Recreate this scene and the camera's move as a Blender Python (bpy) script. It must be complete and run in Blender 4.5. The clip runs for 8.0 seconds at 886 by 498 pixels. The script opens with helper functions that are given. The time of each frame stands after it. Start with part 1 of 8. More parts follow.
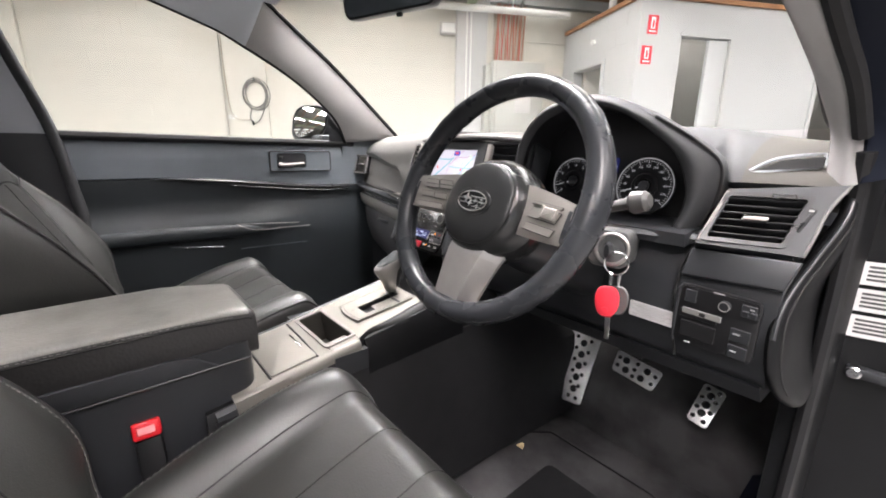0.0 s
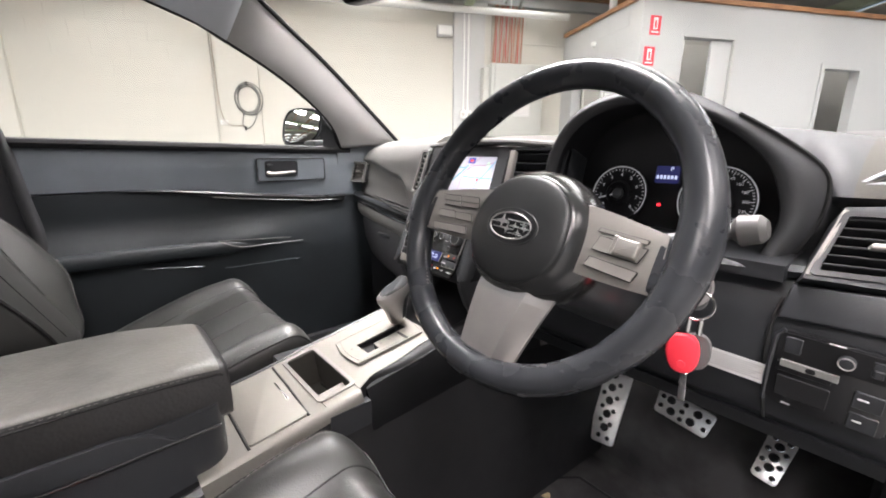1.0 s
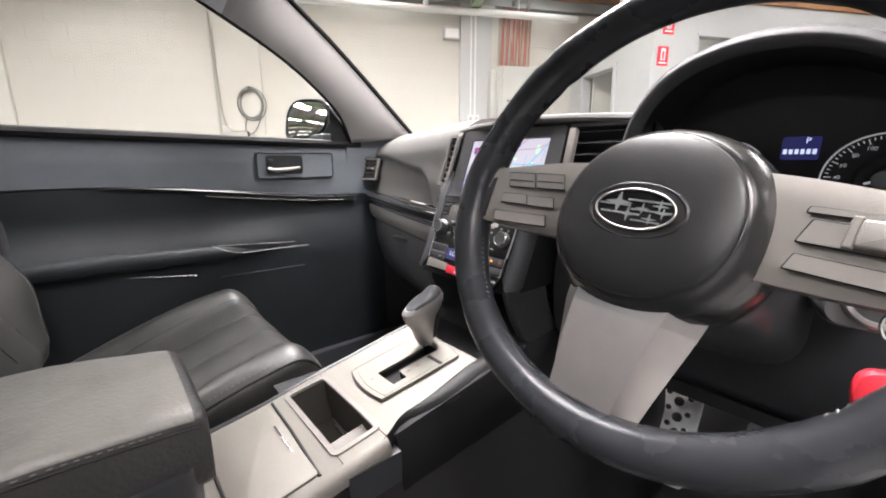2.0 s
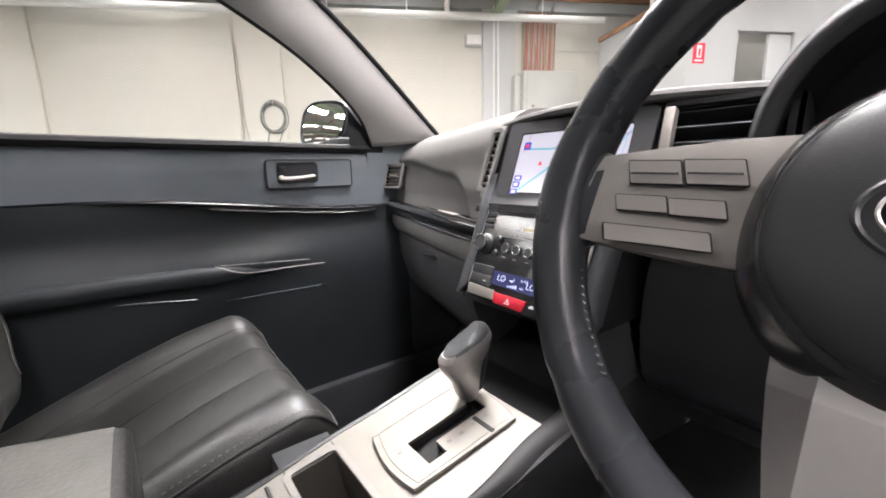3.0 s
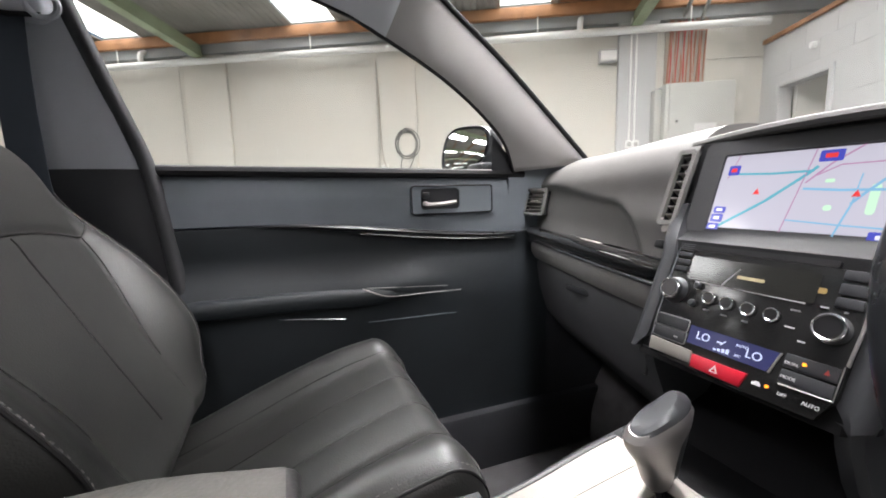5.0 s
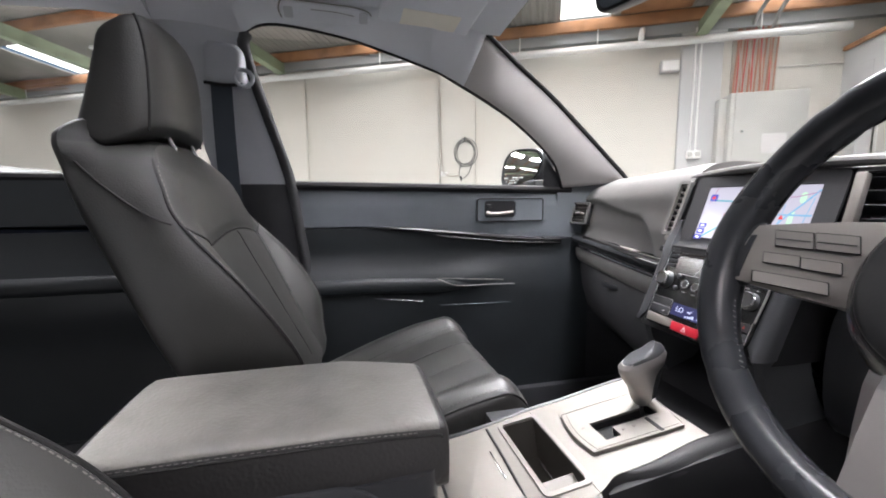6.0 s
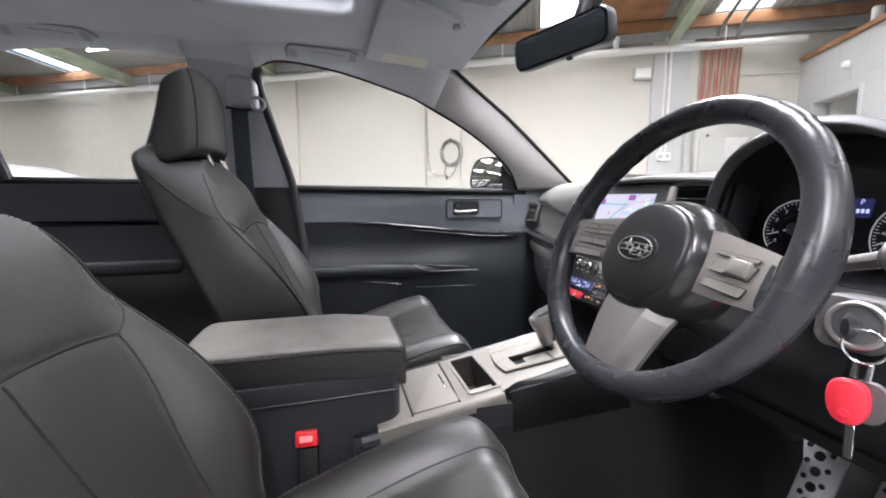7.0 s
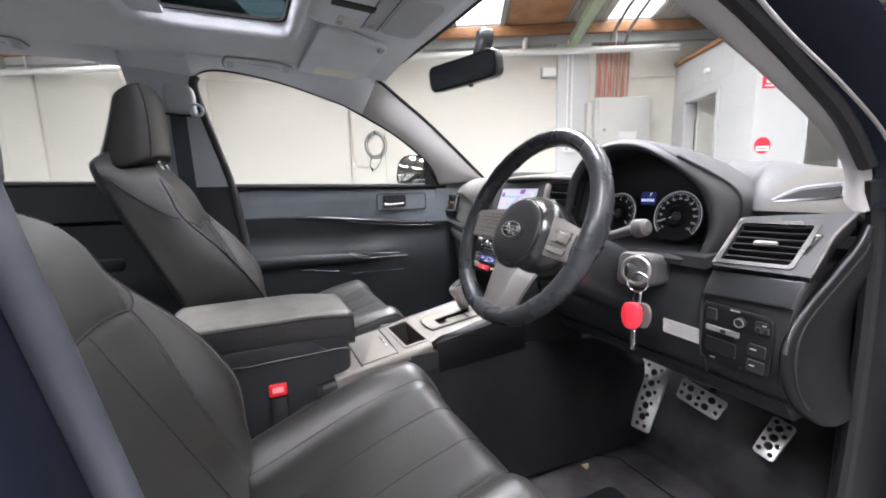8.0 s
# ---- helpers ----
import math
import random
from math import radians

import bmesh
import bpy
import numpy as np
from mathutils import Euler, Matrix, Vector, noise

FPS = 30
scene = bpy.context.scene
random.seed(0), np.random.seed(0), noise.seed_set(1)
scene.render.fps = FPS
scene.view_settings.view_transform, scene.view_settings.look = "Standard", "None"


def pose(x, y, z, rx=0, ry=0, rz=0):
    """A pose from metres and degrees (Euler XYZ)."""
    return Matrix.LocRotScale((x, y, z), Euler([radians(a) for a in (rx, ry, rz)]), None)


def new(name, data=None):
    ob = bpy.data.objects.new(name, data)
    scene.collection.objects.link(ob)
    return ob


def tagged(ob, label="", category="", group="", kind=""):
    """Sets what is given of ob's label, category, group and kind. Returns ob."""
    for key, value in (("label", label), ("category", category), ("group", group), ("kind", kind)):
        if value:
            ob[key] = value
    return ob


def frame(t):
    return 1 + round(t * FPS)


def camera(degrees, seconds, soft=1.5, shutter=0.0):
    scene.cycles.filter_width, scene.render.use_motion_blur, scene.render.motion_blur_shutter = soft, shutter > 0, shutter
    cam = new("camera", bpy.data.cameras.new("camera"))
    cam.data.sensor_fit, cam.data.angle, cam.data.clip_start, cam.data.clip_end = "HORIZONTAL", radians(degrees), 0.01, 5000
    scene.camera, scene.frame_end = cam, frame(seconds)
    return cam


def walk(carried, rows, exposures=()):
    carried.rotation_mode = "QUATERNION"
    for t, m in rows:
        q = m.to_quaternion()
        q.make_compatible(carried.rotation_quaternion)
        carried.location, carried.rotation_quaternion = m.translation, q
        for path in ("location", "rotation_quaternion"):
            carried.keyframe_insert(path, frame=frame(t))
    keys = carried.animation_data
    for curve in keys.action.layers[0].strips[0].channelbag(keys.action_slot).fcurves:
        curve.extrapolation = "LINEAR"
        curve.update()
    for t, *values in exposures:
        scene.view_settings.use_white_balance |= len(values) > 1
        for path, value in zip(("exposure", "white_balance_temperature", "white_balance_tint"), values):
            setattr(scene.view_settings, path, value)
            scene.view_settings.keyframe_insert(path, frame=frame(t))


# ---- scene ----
cam = camera(94.5, 8.0, 1.9)
METRES, EYE, TILT, LEAN, TURN = 1.456, 1.03, -14.07, -0.66, 50.0
ROWS = [
    (0.0, 0.0, 0.0, 0.0, 0.0, 0.0, -0.0),
    (0.5, -0.0078, 0.0562, 0.0162, -0.22, 0.14, 0.24),
    (1.0, -0.0247, 0.1002, 0.0282, -0.51, 0.56, 0.54),
    (2.5, -0.0793, 0.2663, 0.0278, 0.87, 2.48, 1.27),
    (3.0, -0.0864, 0.3169, 0.0407, 3.03, 3.08, 1.41),
    (3.5, -0.0947, 0.3548, 0.0559, 5.87, 3.74, 1.23),
    (4.0, -0.1055, 0.3858, 0.0635, 9.44, 4.52, 0.5),
    (4.5, -0.124, 0.3884, 0.0652, 13.85, 5.27, -0.74),
    (5.0, -0.1353, 0.3482, 0.058, 18.84, 5.85, -2.4),
    (6.5, -0.0353, 0.0937, 0.0105, 26.86, 6.02, -5.65),
    (7.0, 0.0278, 0.0304, -0.0021, 24.46, 5.82, -5.13),
    (7.5, 0.0702, -0.0358, -0.0045, 19.93, 5.51, -3.66),
    (8.0, 0.0789, -0.1119, -0.025, 14.72, 5.0, -1.67),
]
walk(cam, [(t, pose(0.792, 0, EYE, TILT, LEAN, TURN) @ pose(METRES * x, METRES * y, METRES * z, 90 + pitch, roll, yaw)) for t, x, y, z, yaw, pitch, roll in ROWS], [(0.0, 0.57, 6600, 13), (1.0, 0.55, 6600, 13), (2.5, 0.50, 6600, 14), (3.5, 0.45, 6500, 13), (4.5, 0.27, 6450, 12), (5.0, 0.25, 6450, 12), (6.5, 0.44, 6250, 15), (7.5, 0.51, 6200, 14), (8.0, 0.53, 6200, 14)])


# ---- light: daylight through the roof's translucent sheets ----
world = bpy.data.worlds.new("world")
scene.world = world
world.use_nodes = True
sky = world.node_tree.nodes.new("ShaderNodeTexSky")
sky.sky_type, sky.sun_disc = "NISHITA", False
sky.sun_elevation, sky.sun_rotation = radians(50), radians(120)
world.node_tree.nodes["Background"].inputs["Strength"].default_value = 0.06
world.node_tree.links.new(sky.outputs[0], world.node_tree.nodes["Background"].inputs["Color"])

HALL = Matrix.Rotation(radians(62), 4, "Z")          # hall axes: x along the block wall, y towards it
EAVE, SLOPE, WALL_B = 3.22, 0.10, 5.4                 # roof height at the wall, rise per metre away from it


def roof_z(b):
    return EAVE + SLOPE * (WALL_B - b) if b > -5 else EAVE + SLOPE * (WALL_B + 5) - SLOPE * (-5 - b)


SKY_W = 0.6
SKY_COLS = (-10.3, -7.45, -4.78, -2.0, 0.7, 2.76, 5.5, 8.2)
SKY_ROWS = ((4.75, 1.1), (1.2, 3.4), (-3.0, 3.2))      # centre and length of each row of sheets
for a in SKY_COLS:
    for b, long in SKY_ROWS:
        lamp = bpy.data.lights.new("skylight_lamp", "AREA")
        lamp.shape, lamp.size, lamp.size_y = "RECTANGLE", SKY_W, long
        lamp.energy, lamp.color = (10 if b > 3 else (60 if a > 2 else 140 if a > -6 else 45) if b < 0 else 250 if 0 < a < 1 else 38 if 2 < a < 3 else 64) * SKY_W * long, (1.0, 0.966, 0.972)
        ob = new("skylight_lamp", lamp)
        ob.matrix_world = HALL @ Matrix.Translation((a, b, roof_z(b) + 0.02)) @ Matrix.Rotation(-math.atan(SLOPE), 4, "X")

# fill light from an added, unseen roller door behind the car
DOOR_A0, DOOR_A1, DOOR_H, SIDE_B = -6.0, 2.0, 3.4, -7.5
lamp = bpy.data.lights.new("doorway_fill", "AREA")
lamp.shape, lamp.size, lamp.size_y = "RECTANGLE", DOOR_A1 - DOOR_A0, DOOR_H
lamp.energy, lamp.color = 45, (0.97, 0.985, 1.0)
ob = new("doorway_fill", lamp)
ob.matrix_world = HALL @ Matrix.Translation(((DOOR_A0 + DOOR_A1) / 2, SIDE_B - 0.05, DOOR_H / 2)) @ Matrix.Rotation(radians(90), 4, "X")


# ---- materials ----
def material(name, color, rough=0.5, metal=0.0, grain=0.0, grain_scale=300.0, stain=0.0, stain_scale=4.0, coat=0.0, coat_rough=0.05, second=None, kind="noise", spec=0.5, sheen=0.0, each=0.0):
    m = bpy.data.materials.new(name)
    m.use_nodes = True
    nt = m.node_tree
    b = nt.nodes["Principled BSDF"]
    b.inputs["Roughness"].default_value, b.inputs["Metallic"].default_value = rough, metal
    b.inputs["Specular IOR Level"].default_value = spec
    b.inputs["Coat Weight"].default_value, b.inputs["Coat Roughness"].default_value = coat, coat_rough
    b.inputs["Sheen Weight"].default_value = sheen
    co = nt.nodes.new("ShaderNodeTexCoord")
    color = (*color, 1.0)
    b.inputs["Base Color"].default_value = color
    if stain or each:
        n = nt.nodes.new("ShaderNodeTexNoise")
        n.inputs["Scale"].default_value, n.inputs["Detail"].default_value = stain_scale, 6
        nt.links.new(co.outputs["Object"], n.inputs["Vector"])
        mix = nt.nodes.new("ShaderNodeMix")
        mix.data_type = "RGBA"
        mix.inputs[6].default_value = color
        other = second if second else tuple(c * (1 - stain) for c in color[:3])
        mix.inputs[7].default_value = (*other, 1.0)
        ramp = nt.nodes.new("ShaderNodeMapRange")
        ramp.inputs[1].default_value, ramp.inputs[2].default_value = 0.4, 0.7
        nt.links.new(n.outputs["Fac"], ramp.inputs[0])
        last = ramp.outputs[0]
        if each:
            info = nt.nodes.new("ShaderNodeObjectInfo")
            add = nt.nodes.new("ShaderNodeMath")
            add.operation = "MULTIPLY_ADD"
            add.inputs[1].default_value = each
            nt.links.new(info.outputs["Random"], add.inputs[0])
            nt.links.new(last, add.inputs[2])
            last = add.outputs[0]
        nt.links.new(last, mix.inputs[0])
        nt.links.new(mix.outputs[2], b.inputs["Base Color"])
        r = nt.nodes.new("ShaderNodeMapRange")
        r.inputs[3].default_value, r.inputs[4].default_value = rough * 0.88, min(1, rough * 1.15)
        nt.links.new(n.outputs["Fac"], r.inputs[0])
        nt.links.new(r.outputs[0], b.inputs["Roughness"])
    if grain:
        if kind == "leather":
            g = nt.nodes.new("ShaderNodeTexVoronoi")
            g.feature = "SMOOTH_F1"
            out = g.outputs["Distance"]
        else:
            g = nt.nodes.new("ShaderNodeTexNoise")
            g.inputs["Detail"].default_value = 3
            out = g.outputs["Fac"]
        g.inputs["Scale"].default_value = grain_scale
        nt.links.new(co.outputs["Object"], g.inputs["Vector"])
        bump = nt.nodes.new("ShaderNodeBump")
        bump.inputs["Strength"].default_value, bump.inputs["Distance"].default_value = grain, 0.001
        nt.links.new(out, bump.inputs["Height"])
        nt.links.new(bump.outputs[0], b.inputs["Normal"])
    return m


def glass(name, tint, gloss=0.025):
    m = bpy.data.materials.new(name)
    m.use_nodes = True
    nt = m.node_tree
    nt.nodes.remove(nt.nodes["Principled BSDF"])
    tr, gl, mix = (nt.nodes.new(k) for k in ("ShaderNodeBsdfTransparent", "ShaderNodeBsdfGlossy", "ShaderNodeMixShader"))
    tr.inputs[0].default_value = (*tint, 1)
    gl.inputs["Roughness"].default_value = 0.01
    mix.inputs[0].default_value = gloss
    nt.links.new(tr.outputs[0], mix.inputs[1])
    nt.links.new(gl.outputs[0], mix.inputs[2])
    nt.links.new(mix.outputs[0], nt.nodes["Material Output"].inputs[0])
    return m


def glow(name, color, strength):
    m = bpy.data.materials.new(name)
    m.use_nodes = True
    b = m.node_tree.nodes["Principled BSDF"]
    b.inputs["Base Color"].default_value = (*[c * 0.3 for c in color], 1)
    b.inputs["Roughness"].default_value = 0.2
    b.inputs["Emission Color"].default_value, b.inputs["Emission Strength"].default_value = (*color, 1), strength
    return m


LEATHER = material("black_leather", (0.024, 0.0245, 0.0225), 0.46, grain=0.3, grain_scale=480, stain=0.4, stain_scale=9, kind="leather", spec=0.6, coat=0.4, coat_rough=0.4)
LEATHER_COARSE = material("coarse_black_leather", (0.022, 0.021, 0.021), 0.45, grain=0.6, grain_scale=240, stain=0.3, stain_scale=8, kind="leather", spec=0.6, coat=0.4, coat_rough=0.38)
# for the armrest lid's top: the light falling there is put into the colour
LIT_LEATHER = material("lit_lid_leather", (0.18, 0.175, 0.16), 0.44, grain=0.5, grain_scale=260, stain=0.35, stain_scale=14, kind="leather", spec=0.8)
WHEEL_LEATHER = material("worn_wheel_leather", (0.03, 0.032, 0.036), 0.27, grain=0.08, grain_scale=1500, stain=0.3, stain_scale=16, kind="leather", spec=0.38)
THREAD = material("grey_thread", (0.22, 0.21, 0.2), 0.8)
DARK_THREAD = material("black_seam", (0.008, 0.008, 0.008), 0.7)
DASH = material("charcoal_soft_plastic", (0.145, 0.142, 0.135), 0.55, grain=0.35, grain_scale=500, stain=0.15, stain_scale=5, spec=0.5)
# END_PAD and HOOD: DASH's plastic again, with shade put into its colour
END_PAD = material("dimmed_dash_plastic", (0.056, 0.052, 0.045), 0.68, grain=0.3, grain_scale=520, stain=0.15, stain_scale=6, spec=0.3)
HOOD = material("darkened_dash_plastic", (0.046, 0.047, 0.049), 0.64, grain=0.3, grain_scale=520, stain=0.2, stain_scale=6, spec=0.35)
BLACK = material("black_plastic", (0.027, 0.0285, 0.0315), 0.38, grain=0.14, grain_scale=520, stain=0.25, stain_scale=7, spec=0.45)
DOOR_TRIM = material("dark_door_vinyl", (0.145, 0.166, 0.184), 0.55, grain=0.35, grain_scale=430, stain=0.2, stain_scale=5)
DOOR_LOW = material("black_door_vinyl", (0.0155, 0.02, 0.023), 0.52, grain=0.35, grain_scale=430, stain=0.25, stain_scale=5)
GLOSS = material("gloss_black", (0.008, 0.008, 0.008), 0.08, coat=1.0)
SATIN = material("satin_black", (0.012, 0.012, 0.013), 0.28, stain=0.2, stain_scale=12)
SILVER = material("champagne_silver_plastic", (0.22, 0.208, 0.186), 0.5, 0.4, grain=0.12, grain_scale=900, stain=0.12, stain_scale=6)
SPOKE = material("brushed_silver_spoke", (0.42, 0.4, 0.385), 0.38, 0.8, stain=0.15, stain_scale=14)
GUNMETAL = material("dark_silver_plastic", (0.26, 0.243, 0.225), 0.42, 0.45, grain=0.1, grain_scale=900, stain=0.15, stain_scale=10)
CHROME = material("chrome", (0.66, 0.66, 0.66), 0.2, 1.0)
STEEL = material("drilled_aluminium", (0.86, 0.86, 0.86), 0.36, 0.8, grain=0.1, grain_scale=700, stain=0.2, stain_scale=30)
LINING = material("grey_headlining_cloth", (0.58, 0.605, 0.645), 0.9, grain=0.5, grain_scale=900, stain=0.1, stain_scale=6, sheen=0.2)
PILLAR = material("grey_pillar_plastic", (0.44, 0.46, 0.49), 0.75, grain=0.3, grain_scale=600, stain=0.1, stain_scale=6, spec=0.25)
BLACK_MATT = material("matt_black_plastic", (0.007, 0.0072, 0.008), 0.5, grain=0.2, grain_scale=520, stain=0.25, stain_scale=9, spec=0.18)
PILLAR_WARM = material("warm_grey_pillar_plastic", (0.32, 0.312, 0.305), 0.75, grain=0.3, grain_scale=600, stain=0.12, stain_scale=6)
CARPET = material("black_carpet", (0.066, 0.064, 0.066), 0.95, grain=1.0, grain_scale=900, stain=0.55, stain_scale=9, spec=0.12)
DOOR_SEAL = material("grey_black_rubber_seal", (0.055, 0.06, 0.075), 0.4, grain=0.1, grain_scale=300, stain=0.3, stain_scale=15)
RUBBER = material("black_rubber", (0.01, 0.01, 0.011), 0.55, stain=0.2, stain_scale=20, spec=0.3)
PAINT = material("dark_blue_car_paint", (0.006, 0.008, 0.015), 0.55, coat=0.0, spec=0.1, stain=0.2, stain_scale=12)
WHITE_PAINT = material("white_car_paint", (0.75, 0.76, 0.77), 0.25, coat=0.8)
RED_PLASTIC = material("red_buckle_plastic", (0.55, 0.012, 0.02), 0.35)
RED_FOB = material("red_silicone_cover", (0.85, 0.035, 0.06), 0.5, stain=0.1, stain_scale=60)
LABEL_WHITE = material("white_label", (0.58, 0.57, 0.56), 0.5, stain=0.08, stain_scale=30)
VISOR_LABEL = material("pale_visor_label", (0.72, 0.69, 0.6), 0.6)
LABEL_GREY = material("grey_label_print", (0.3, 0.3, 0.3), 0.6)
LABEL_DARK = material("dark_label_print", (0.06, 0.06, 0.06), 0.6)
BELT = material("black_belt_webbing", (0.028, 0.038, 0.05), 0.7, grain=0.6, grain_scale=700)
BLOCK = material("white_painted_block", (0.6, 0.58, 0.525), 0.7, grain=0.5, grain_scale=60, stain=0.06, stain_scale=2.5, each=0.04)
PAINT_WALL = material("white_painted_wall", (0.49, 0.492, 0.49), 0.7, grain=0.4, grain_scale=60, stain=0.06, stain_scale=1.5)
JOINT = material("painted_mortar_joint", (0.55, 0.53, 0.478), 0.7, grain=0.4, grain_scale=80, stain=0.06, stain_scale=3)
GREY_WALL = material("grey_fascia", (0.36, 0.37, 0.37), 0.8, grain=0.3, grain_scale=60, stain=0.3, stain_scale=1.5)
CONCRETE = material("concrete_floor", (0.2, 0.197, 0.19), 0.6, grain=0.4, grain_scale=40, stain=0.3, stain_scale=1.2)
SHEET = material("fibre_cement_roof_sheet", (0.32, 0.31, 0.28), 0.85, grain=0.3, grain_scale=50, stain=0.35, stain_scale=1.2)
TIMBER = material("orange_timber", (0.36, 0.17, 0.075), 0.7, grain=0.4, grain_scale=30, stain=0.4, stain_scale=5)
GREEN_STEEL = material("green_painted_steel", (0.35, 0.42, 0.28), 0.5, stain=0.3, stain_scale=5)
PIPE_WHITE = material("white_pipe", (0.78, 0.78, 0.76), 0.4, stain=0.08, stain_scale=5)
COPPER = material("brown_cable", (0.38, 0.16, 0.1), 0.5)
RED_CABLE = material("red_cable", (0.5, 0.07, 0.06), 0.5)
GREY_CABLE = material("grey_cable", (0.4, 0.36, 0.3), 0.5)
GREY_CONDUIT = material("pale_grey_conduit", (0.54, 0.52, 0.48), 0.6)
HOSE = material("grey_hose", (0.2, 0.2, 0.19), 0.5)
CABINET = material("grey_cabinet_paint", (0.45, 0.45, 0.42), 0.5, stain=0.1, stain_scale=4)
SIGN_RED = material("red_sign", (0.72, 0.03, 0.05), 0.4)
SIGN_WHITE = material("white_sign", (0.8, 0.8, 0.8), 0.4)
DARK_UNSEEN = material("dark_unseen_wall", (0.07, 0.07, 0.075), 0.7, stain=0.3, stain_scale=2)
DARK_ROOM = material("dim_room_wall", (0.7, 0.69, 0.64), 0.8, stain=0.2, stain_scale=2)
MIRROR = material("mirror_glass", (0.85, 0.86, 0.87), 0.01, 1.0)
GLASS = glass("clear_glass", (0.93, 0.95, 0.94))
TINT = glass("tinted_glass", (0.12, 0.16, 0.17))


# ---- mesh helpers ----
V = Vector


def thing(name, loc, label, category, group="", kind=""):
    ob = new(name)
    ob.empty_display_size = 0.05
    ob.location = loc
    return tagged(ob, label, category, group, kind)


def finish(bm, sharp=38):
    bmesh.ops.recalc_face_normals(bm, faces=bm.faces)
    for f in bm.faces:
        f.smooth = True
    for e in bm.edges:
        if len(e.link_faces) == 2 and e.calc_face_angle(0) > radians(sharp):
            e.smooth = False


def part(name, bm, mat, parent=None, label="", sharp=38):
    finish(bm, sharp)
    me = bpy.data.meshes.new(name)
    bm.to_mesh(me)
    bm.free()
    me.materials.append(mat)
    ob = new(name, me)
    if parent is not None:
        ob.parent = parent
        if parent.parent is None:
            ob.matrix_parent_inverse = Matrix.Translation(-parent.location) if parent.type == "EMPTY" else Matrix()
    return tagged(ob, label)


def single(name, bm, mat, label, category, group="", kind="", sharp=38):
    return tagged(part(name, bm, mat, None, "", sharp), label, category, group, kind)


def join(*bms):
    out = bmesh.new()
    me = bpy.data.meshes.new("tmp")
    for b in bms:
        b.to_mesh(me)
        out.from_mesh(me)
        b.free()
    bpy.data.meshes.remove(me)
    return out


def moved(bm, m):
    bmesh.ops.transform(bm, matrix=m, verts=bm.verts)
    return bm


def box(c, s, r=0.0, seg=2, m=None):
    bm = bmesh.new()
    bmesh.ops.create_cube(bm, size=1)
    bmesh.ops.scale(bm, vec=s, verts=bm.verts)
    if r:
        bmesh.ops.bevel(bm, geom=bm.edges[:], offset=min(r, min(s) * 0.49), segments=seg, profile=0.5, affect="EDGES")
    bmesh.ops.transform(bm, matrix=Matrix.Translation(c) @ (m.to_4x4() if m else Matrix()), verts=bm.verts)
    return bm


def loft(rings, caps=True, closed=True, loop=False):
    """Bridges rings of points; closed: each ring is a loop; loop: the last ring joins the first."""
    bm = bmesh.new()
    rows = [[bm.verts.new(p) for p in ring] for ring in rings]
    n = len(rows[0])
    pairs = list(zip(rows, rows[1:] + rows[:1])) if loop else list(zip(rows, rows[1:]))
    for r0, r1 in pairs:
        for i in range(n if closed else n - 1):
            j = (i + 1) % n
            bm.faces.new((r0[i], r0[j], r1[j], r1[i]))
    if caps and closed and not loop:
        bm.faces.new(rows[0][::-1])
        bm.faces.new(rows[-1])
    return bm


def sheet(f, nu, nv, th, keep=None):
    """A curved sheet f(u, v), u and v from 0 to 1, with thickness th away from its normal side."""
    P = [[V(f(i / nu, j / nv)) for j in range(nv + 1)] for i in range(nu + 1)]
    N = [[None] * (nv + 1) for _ in range(nu + 1)]
    for i in range(nu + 1):
        for j in range(nv + 1):
            du = P[min(i + 1, nu)][j] - P[max(i - 1, 0)][j]
            dv = P[i][min(j + 1, nv)] - P[i][max(j - 1, 0)]
            c = du.cross(dv)
            N[i][j] = c.normalized() if c.length > 1e-12 else V((0, 0, 1))
    bm = bmesh.new()
    A = [[bm.verts.new(P[i][j]) for j in range(nv + 1)] for i in range(nu + 1)]
    B = [[bm.verts.new(P[i][j] - N[i][j] * th) for j in range(nv + 1)] for i in range(nu + 1)]
    on = lambda i, j: 0 <= i < nu and 0 <= j < nv and (keep is None or keep((i + 0.5) / nu, (j + 0.5) / nv))
    for i in range(nu):
        for j in range(nv):
            if not on(i, j):
                continue
            bm.faces.new((A[i][j], A[i + 1][j], A[i + 1][j + 1], A[i][j + 1]))
            bm.faces.new((B[i][j], B[i][j + 1], B[i + 1][j + 1], B[i + 1][j]))
            for di, dj, p, q in ((-1, 0, (i, j), (i, j + 1)), (1, 0, (i + 1, j + 1), (i + 1, j)), (0, -1, (i + 1, j), (i, j)), (0, 1, (i, j + 1), (i + 1, j + 1))):
                if not on(i + di, j + dj):
                    bm.faces.new((A[p[0]][p[1]], A[q[0]][q[1]], B[q[0]][q[1]], B[p[0]][p[1]]))
    for v in [v for v in bm.verts if not v.link_faces]:
        bm.verts.remove(v)
    return bm


def spline(pts, n):
    """n + 1 points along a smooth curve through pts."""
    pts = [V(p) for p in pts]
    if len(pts) == 2:
        return [pts[0].lerp(pts[1], i / n) for i in range(n + 1)]
    out = []
    for k in range(n + 1):
        s = k / n * (len(pts) - 1)
        i = min(int(s), len(pts) - 2)
        t = s - i
        p0 = pts[i - 1] if i > 0 else 2 * pts[0] - pts[1]
        p3 = pts[i + 2] if i + 2 < len(pts) else 2 * pts[-1] - pts[-2]
        p1, p2 = pts[i], pts[i + 1]
        out.append(0.5 * (2 * p1 + (p2 - p0) * t + (2 * p0 - 5 * p1 + 4 * p2 - p3) * t * t + (3 * p1 - p0 - 3 * p2 + p3) * t ** 3))
    return out


